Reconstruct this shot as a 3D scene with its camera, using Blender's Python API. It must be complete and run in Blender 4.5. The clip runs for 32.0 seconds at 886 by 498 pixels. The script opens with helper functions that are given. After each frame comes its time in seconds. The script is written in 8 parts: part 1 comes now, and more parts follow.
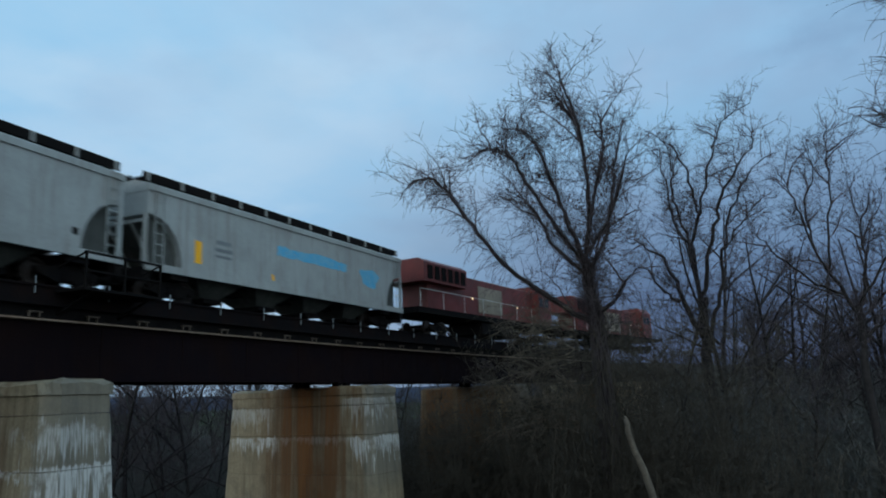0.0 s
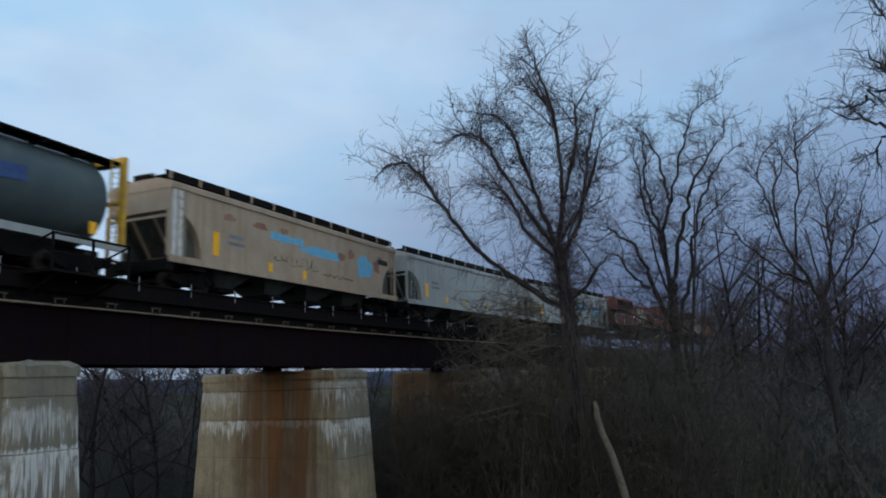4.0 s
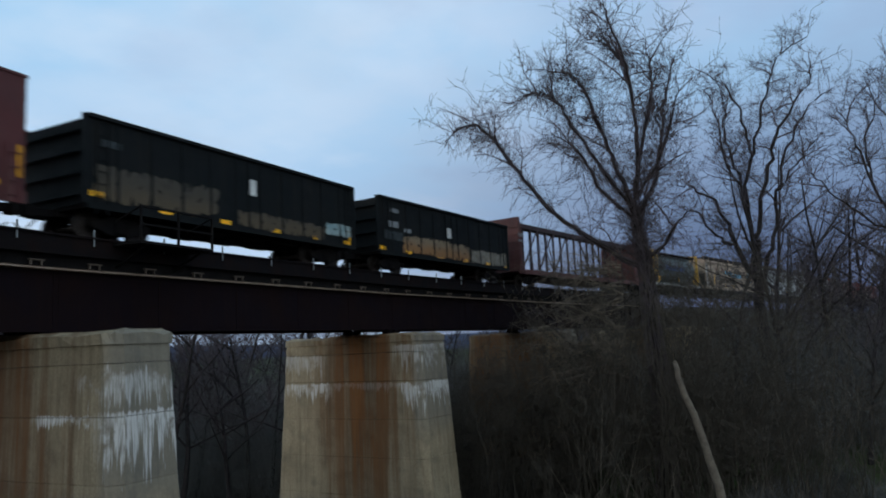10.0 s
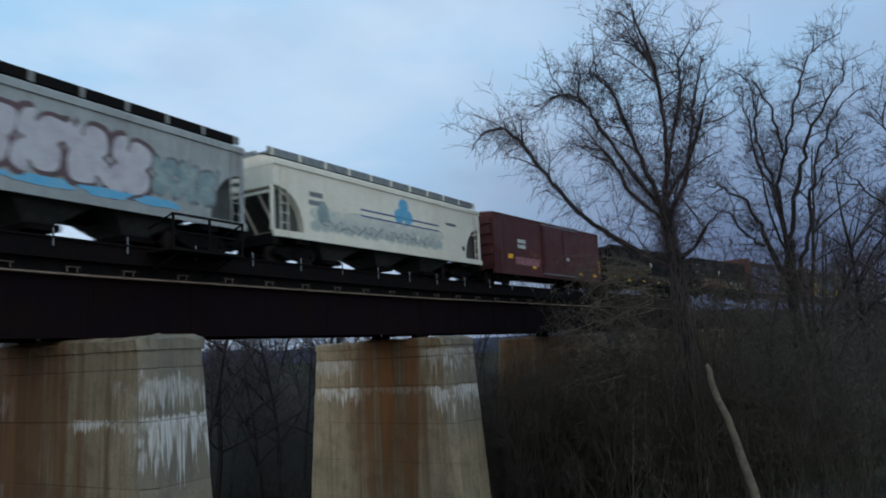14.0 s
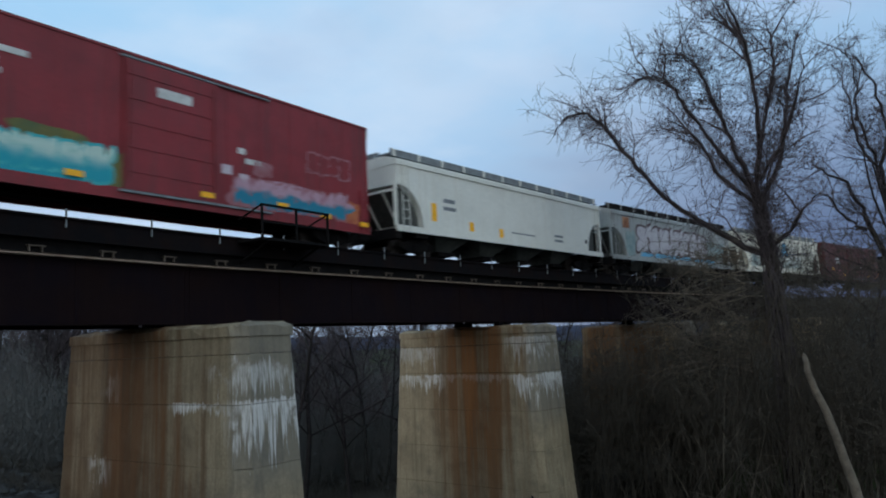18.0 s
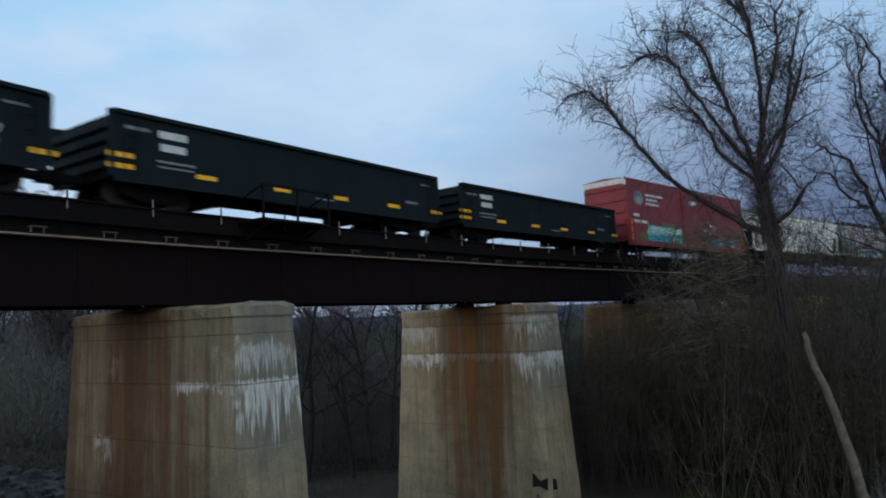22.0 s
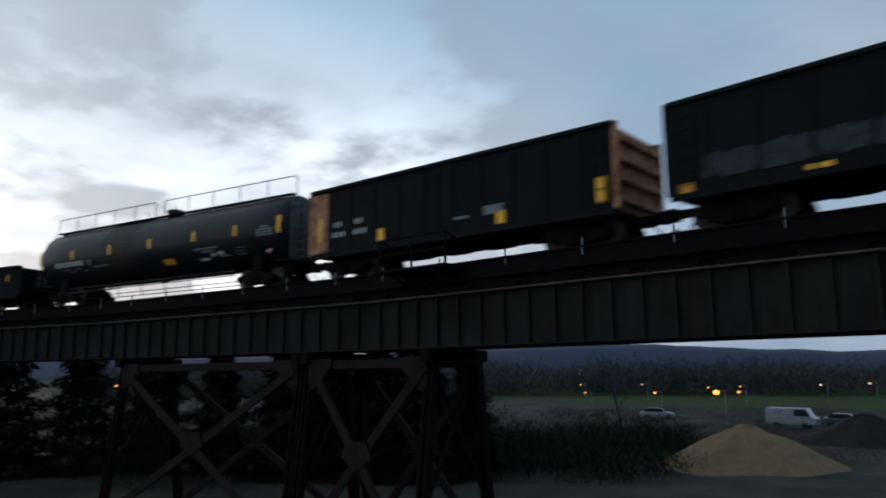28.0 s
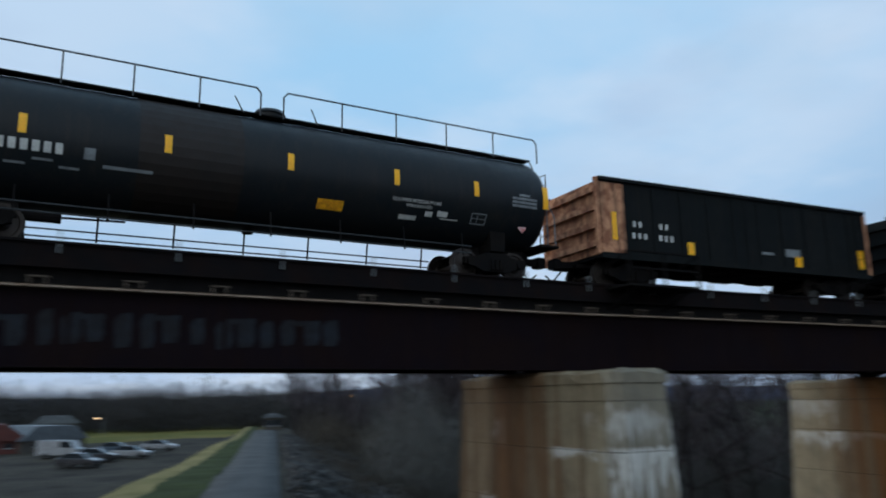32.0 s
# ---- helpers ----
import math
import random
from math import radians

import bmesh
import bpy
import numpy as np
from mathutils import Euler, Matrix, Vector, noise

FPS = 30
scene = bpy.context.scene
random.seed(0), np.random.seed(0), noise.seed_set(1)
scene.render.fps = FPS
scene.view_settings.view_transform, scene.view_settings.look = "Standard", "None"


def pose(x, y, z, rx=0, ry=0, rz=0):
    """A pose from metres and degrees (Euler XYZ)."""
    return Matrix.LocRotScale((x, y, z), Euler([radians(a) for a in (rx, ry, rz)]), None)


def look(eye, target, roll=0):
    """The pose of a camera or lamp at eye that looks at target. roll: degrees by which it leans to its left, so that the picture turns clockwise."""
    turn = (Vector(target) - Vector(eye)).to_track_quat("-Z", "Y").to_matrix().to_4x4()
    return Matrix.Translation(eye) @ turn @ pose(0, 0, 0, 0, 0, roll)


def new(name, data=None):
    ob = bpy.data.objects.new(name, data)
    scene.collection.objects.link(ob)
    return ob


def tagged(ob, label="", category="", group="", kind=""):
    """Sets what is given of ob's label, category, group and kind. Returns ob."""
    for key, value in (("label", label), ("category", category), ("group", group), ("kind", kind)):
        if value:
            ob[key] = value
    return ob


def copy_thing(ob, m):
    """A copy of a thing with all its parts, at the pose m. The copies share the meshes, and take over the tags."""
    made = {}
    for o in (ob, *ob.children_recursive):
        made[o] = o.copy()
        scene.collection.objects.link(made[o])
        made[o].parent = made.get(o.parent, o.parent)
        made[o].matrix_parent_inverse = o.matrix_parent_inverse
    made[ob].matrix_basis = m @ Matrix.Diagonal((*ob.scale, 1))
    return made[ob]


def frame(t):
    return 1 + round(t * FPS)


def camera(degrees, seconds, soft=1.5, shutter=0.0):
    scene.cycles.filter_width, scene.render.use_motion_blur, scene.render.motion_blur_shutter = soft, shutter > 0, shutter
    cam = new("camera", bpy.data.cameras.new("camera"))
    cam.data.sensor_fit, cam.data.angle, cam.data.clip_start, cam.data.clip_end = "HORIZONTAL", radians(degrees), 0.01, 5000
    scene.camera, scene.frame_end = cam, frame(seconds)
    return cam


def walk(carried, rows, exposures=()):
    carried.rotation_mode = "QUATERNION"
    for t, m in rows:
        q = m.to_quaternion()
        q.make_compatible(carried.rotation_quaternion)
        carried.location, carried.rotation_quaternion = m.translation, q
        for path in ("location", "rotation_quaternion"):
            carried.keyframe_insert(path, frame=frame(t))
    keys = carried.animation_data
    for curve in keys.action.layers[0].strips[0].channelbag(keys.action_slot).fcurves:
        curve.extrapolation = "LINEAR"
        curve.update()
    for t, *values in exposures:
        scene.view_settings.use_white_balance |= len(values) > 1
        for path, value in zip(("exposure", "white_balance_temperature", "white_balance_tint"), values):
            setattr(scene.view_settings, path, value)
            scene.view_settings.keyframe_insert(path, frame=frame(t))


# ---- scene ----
# ---- camera: one standing place on the bank, turned by hand ----
EYE = (0.0, 0.0, 6.0)
cam = camera(61.42, 32.0, soft=1.9, shutter=0.6)
TURNS = (
    (0, 101.25, 2.17, -67.62), (0.5, 101.89, 2.57, -67.82), (1, 101.58, 2.5, -69.48),
    (1.5, 101.36, 2.31, -70.97), (2, 101.32, 2.11, -71.05), (2.5, 101.12, 2.11, -70.59),
    (3, 100.99, 2.21, -70.21), (3.5, 100.3, 2.2, -69.65), (4, 100.01, 1.9, -69.76),
    (4.5, 99.51, 1.96, -70.36), (6.5, 99.13, 2.91, -70.54), (7, 99.15, 2.9, -70.09),
    (7.5, 98.56, 2.76, -69.26), (8, 97.65, 2.7, -67.75), (8.5, 97.63, 3.47, -65.77),
    (9, 97.74, 3.28, -63.86), (9.5, 97.43, 2.88, -63.84), (10, 97.39, 2.64, -63.94),
    (10.5, 97.05, 4.05, -63.79), (11, 96.95, 3.85, -64.03), (11.5, 97.43, 3.25, -64.03),
    (12, 97.22, 2.8, -63.52), (12.5, 97.22, 3.26, -62.03), (13, 97.28, 3.94, -61.35),
    (13.5, 97.63, 3.4, -61.55), (15.5, 97.62, 2.19, -61.71), (16, 97.82, 2.99, -59.98),
    (16.5, 98.18, 3.32, -58.73), (17, 98.31, 2.74, -57.38), (17.5, 97.83, 2.56, -56.23),
    (18, 97.16, 2.58, -55.43), (18.5, 96.35, 2.49, -55.02), (19, 95.62, 2.56, -54.56),
    (19.5, 94.68, 2.51, -54.33), (20, 94.15, 2.48, -54.49), (20.5, 94.39, 2.31, -54.5),
    (21, 94.88, 2.4, -54.65), (21.5, 95.22, 2.34, -55.24), (22, 95.61, 2.72, -55.31),
    (22.5, 95.82, 3.26, -55.01), (23, 95.8, 3.86, -54.32), (23.5, 96.33, 3.67, -51.45),
    (24, 98.4, 3.76, -36.46), (24.3, 99.03, 3.72, -27.23), (24.5, 99.48, 3.78, -21.39),
    (25, 100.22, 2.53, -9.34), (25.2, 100.33, 2.16, -2.8), (25.5, 100.55, 1.43, 7.44),
    (26, 100.82, -0.08, 20.33), (26.5, 100.59, -0.08, 29.45), (28.5, 99.46, 0.46, 51.01),
    (29, 99.94, 0.54, 50.04), (29.5, 99.71, 0.73, 45.5), (30, 100.52, 0.96, 34.81),
    (30.5, 102.58, -0.01, 19.86), (31, 103.88, -0.05, 0.93), (31.5, 102.61, 0.28, -14.63),
    (32, 101.57, 1, -27.64),
)
walk(cam, [(t, pose(*EYE, rx, ry, rz)) for t, rx, ry, rz in TURNS],
     exposures=[(0, -0.12, 6100, 2), (1, -0.10, 6200, 5), (2.5, -0.05, 6450, 10), (4, 0.0, 6500, 10), (23.5, 0.05, 6500, 10), (25, 0.0, 6500, 10), (26.5, -0.1, 6500, 10), (28.5, -0.65, 6500, 10), (29.2, -0.7, 6500, 10), (30, -0.95, 6300, 10), (30.5, -0.85, 6250, 9), (31, -0.58, 6200, 8), (32, 0.0, 6500, 10)])

# ---- sky and daylight: dusk under broken cloud, glow low over the tracks' left end ----
SUN_AZ, SUN_EL = radians(-80), radians(3)
world = bpy.data.worlds.new("dusk_sky")
scene.world = world
world.use_nodes = True
wn, wl = world.node_tree.nodes, world.node_tree.links
wn.clear()


def wnode(kind, **values):
    n = wn.new(kind)
    for key, v in values.items():
        n.inputs[key].default_value = v
    return n


def wmath(op, a, b=None, clamp=False):
    n = wn.new("ShaderNodeMath")
    n.operation, n.use_clamp = op, clamp
    for i, v in enumerate((a, b)):
        if v is None:
            continue
        if isinstance(v, (int, float)):
            n.inputs[i].default_value = v
        else:
            wl.new(v, n.inputs[i])
    return n.outputs[0]


def wmix(fac, a, b):
    n = wn.new("ShaderNodeMix")
    n.data_type = "RGBA"
    for i, v in ((0, fac), (6, a), (7, b)):
        if isinstance(v, tuple):
            n.inputs[i].default_value = (*v, 1)
        elif isinstance(v, (int, float)):
            n.inputs[i].default_value = v
        else:
            wl.new(v, n.inputs[i])
    return n.outputs[2]


def wramp(fac, lo, hi):
    n = wn.new("ShaderNodeMapRange")
    n.interpolation_type = "SMOOTHSTEP"
    n.inputs[1].default_value, n.inputs[2].default_value = lo, hi
    wl.new(fac, n.inputs[0])
    return n.outputs[0]


coord = wn.new("ShaderNodeTexCoord")
sep = wn.new("ShaderNodeSeparateXYZ")
wl.new(coord.outputs["Generated"], sep.inputs[0])
SX, SY, SZ = sep.outputs
# clouds lie on a flat layer: the direction divided by its height
height = wmath("ADD", wmath("MAXIMUM", SZ, 0.0), 0.16)
flat = wn.new("ShaderNodeCombineXYZ")
wl.new(wmath("DIVIDE", SX, height), flat.inputs[0])
wl.new(wmath("DIVIDE", SY, height), flat.inputs[1])


def clouds(scale, detail, rough, shift):
    m = wn.new("ShaderNodeMapping")
    m.inputs["Location"].default_value = shift
    wl.new(flat.outputs[0], m.inputs[0])
    n = wn.new("ShaderNodeTexNoise")
    n.inputs["Scale"].default_value, n.inputs["Detail"].default_value, n.inputs["Roughness"].default_value = scale, detail, rough
    wl.new(m.outputs[0], n.inputs["Vector"])
    return n.outputs["Fac"]


sky = wn.new("ShaderNodeTexSky")
sky.sky_type = "NISHITA"
sky.sun_disc = False
sky.sun_elevation, sky.sun_rotation = SUN_EL, SUN_AZ
sky.air_density, sky.dust_density, sky.ozone_density = 1.2, 1.0, 2.0
toward = wmath("ADD", wmath("MULTIPLY", SX, math.sin(SUN_AZ)), wmath("MULTIPLY", SY, math.cos(SUN_AZ)))  # 1 at the glow
side = wmath("ADD", wmath("MULTIPLY", SX, math.sin(radians(102))), wmath("MULTIPLY", SY, math.cos(radians(102))))  # 1 over the dark bank of cloud
away = wramp(side, 0.60, 0.97)
low = wramp(SZ, 0.30, 0.0)
clear = wmix(wramp(SZ, 0.02, 0.5), (0.40, 0.55, 0.77), (0.34, 0.61, 0.88))
clear = wmix(wmath("MULTIPLY", away, wramp(SZ, 0.42, 0.05)), clear, (0.085, 0.135, 0.29))
glow = wmath("MULTIPLY", wramp(toward, 0.60, 0.99), wramp(SZ, 0.58, 0.06))
clear = wmix(glow, clear, (2.7, 2.78, 2.85))
soft_cloud = wramp(clouds(0.75, 7.0, 0.55, (3.1, 0.4, 0.0)), 0.36, 0.66)
tint = wmix(away, (0.56, 0.69, 0.86), wmix(wramp(SZ, 0.10, 0.42), (0.055, 0.095, 0.22), (0.34, 0.43, 0.63)))
covered = wmix(wmath("MULTIPLY", soft_cloud, 0.75), clear, tint)
puffs = wmath("MULTIPLY", wramp(clouds(2.1, 6.0, 0.5, (1.7, 5.2, 0.0)), 0.50, 0.72), 0.35)
covered = wmix(puffs, covered, wmix(away, (0.66, 0.76, 0.90), wmix(wramp(SZ, 0.12, 0.42), (0.11, 0.16, 0.32), (0.50, 0.60, 0.80))))  # small pale billows
veils = wmath("MULTIPLY", wramp(clouds(1.1, 6.0, 0.55, (9.4, 3.3, 0.0)), 0.52, 0.70), 0.40)
covered = wmix(veils, covered, wmix(away, (0.40, 0.52, 0.72), (0.10, 0.15, 0.31)))  # darker veils between
dark_cloud = wramp(clouds(1.5, 6.0, 0.52, (7.3, 2.2, 0.0)), 0.47, 0.58)
gray = wmix(away, (0.40, 0.47, 0.58), (0.18, 0.25, 0.43))
west = wmath("ADD", wmath("MULTIPLY", SX, math.sin(radians(-135))), wmath("MULTIPLY", SY, math.cos(radians(-135))))
covered = wmix(wmath("MULTIPLY", dark_cloud, wmath("ADD", wmath("MULTIPLY", wramp(toward, 0.60, 0.90), 0.72), 0.10)), covered, gray)
covered = wmix(wmath("MULTIPLY", wramp(west, 0.1, 0.9), 0.8), covered, (1.02, 1.16, 1.28))  # the west stays bright
ground = wmix(wramp(SZ, 0.0, -0.04), covered, (0.03, 0.03, 0.03))
both = wn.new("ShaderNodeVectorMath")
both.operation = "MULTIPLY_ADD"
wl.new(sky.outputs[0], both.inputs[0])
both.inputs[1].default_value = (0.02, 0.02, 0.02)
wl.new(ground, both.inputs[2])
background = wnode("ShaderNodeBackground", Strength=1.0)
wl.new(both.outputs[0], background.inputs[0])
out = wn.new("ShaderNodeOutputWorld")
wl.new(background.outputs[0], out.inputs[0])

sun = new("sun", bpy.data.lights.new("sun", "SUN"))
sun.data.energy, sun.data.angle, sun.data.color = 0.4, radians(20), (1.0, 0.93, 0.85)
sun.matrix_world = look((0, 0, 50), (-math.sin(SUN_AZ) * 50, -math.cos(SUN_AZ) * 50, 50 - math.tan(radians(12)) * 50))


# ---- materials ----
def mat(name, color, rough=0.7, metal=0.0, second=None, scale=1.5, spread=(0.4, 0.65), streak=None, bump=0.15, bump_scale=25.0, island=0.0, coat=0.0, spec=0.3):
    """Two scales of colour: color and second in large blotches, fine grain over both; streak runs down the faces."""
    m = bpy.data.materials.new(name)
    m.use_nodes = True
    nt = m.node_tree
    b = nt.nodes["Principled BSDF"]
    b.inputs["Roughness"].default_value, b.inputs["Metallic"].default_value = rough, metal
    b.inputs["Coat Weight"].default_value = coat
    b.inputs["Specular IOR Level"].default_value = spec
    co = nt.nodes.new("ShaderNodeTexCoord")

    def tex(sc, detail, stretch=(1, 1, 1)):
        mp = nt.nodes.new("ShaderNodeMapping")
        mp.inputs["Scale"].default_value = stretch
        nt.links.new(co.outputs["Object"], mp.inputs[0])
        n = nt.nodes.new("ShaderNodeTexNoise")
        n.inputs["Scale"].default_value, n.inputs["Detail"].default_value, n.inputs["Roughness"].default_value = sc, detail, 0.62
        nt.links.new(mp.outputs[0], n.inputs["Vector"])
        return n.outputs["Fac"]

    def span(fac, lo, hi, a=0.0, z=1.0):
        n = nt.nodes.new("ShaderNodeMapRange")
        for i, v in enumerate((lo, hi, a, z)):
            n.inputs[i + 1].default_value = v
        nt.links.new(fac, n.inputs[0])
        return n.outputs[0]

    def mix(fac, a, z, blend="MIX"):
        n = nt.nodes.new("ShaderNodeMix")
        n.data_type, n.blend_type = "RGBA", blend
        for i, v in ((0, fac), (6, a), (7, z)):
            if isinstance(v, tuple):
                n.inputs[i].default_value = (*v, 1)
            elif isinstance(v, float):
                n.inputs[i].default_value = v
            else:
                nt.links.new(v, n.inputs[i])
        return n.outputs[2]

    second = second or tuple(c * 0.72 for c in color)
    c = mix(span(tex(scale, 5.0), *spread), color, second)
    if streak:
        c = mix(span(tex(1.6, 6.0, (3.0, 3.0, 0.22)), 0.50, 0.72, 0.0, 0.85), c, streak)
    grain = span(tex(bump_scale, 4.0), 0.25, 0.75, 0.80, 1.16)
    g = nt.nodes.new("ShaderNodeVectorMath")
    g.operation = "MULTIPLY"
    nt.links.new(c, g.inputs[0])
    nt.links.new(grain, g.inputs[1])
    c = g.outputs[0]
    if island:
        info = nt.nodes.new("ShaderNodeNewGeometry")
        r = span(info.outputs["Random Per Island"], 0, 1, 1 - island, 1 + island)
        g = nt.nodes.new("ShaderNodeVectorMath")
        g.operation = "MULTIPLY"
        nt.links.new(c, g.inputs[0])
        nt.links.new(r, g.inputs[1])
        c = g.outputs[0]
    nt.links.new(c, b.inputs["Base Color"])
    if bump:
        bp = nt.nodes.new("ShaderNodeBump")
        bp.inputs["Strength"].default_value, bp.inputs["Distance"].default_value = bump, 0.02
        nt.links.new(tex(bump_scale, 5.0), bp.inputs["Height"])
        nt.links.new(bp.outputs[0], b.inputs["Normal"])
    nt.links.new(span(tex(scale * 3, 4.0), 0.2, 0.8, max(rough - 0.12, 0.05), min(rough + 0.12, 1)), b.inputs["Roughness"])
    return m


def glow_mat(name, color, strength):
    m = bpy.data.materials.new(name)
    m.use_nodes = True
    b = m.node_tree.nodes["Principled BSDF"]
    b.inputs["Base Color"].default_value = (*color, 1)
    b.inputs["Emission Color"].default_value, b.inputs["Emission Strength"].default_value = (*color, 1), strength
    return m


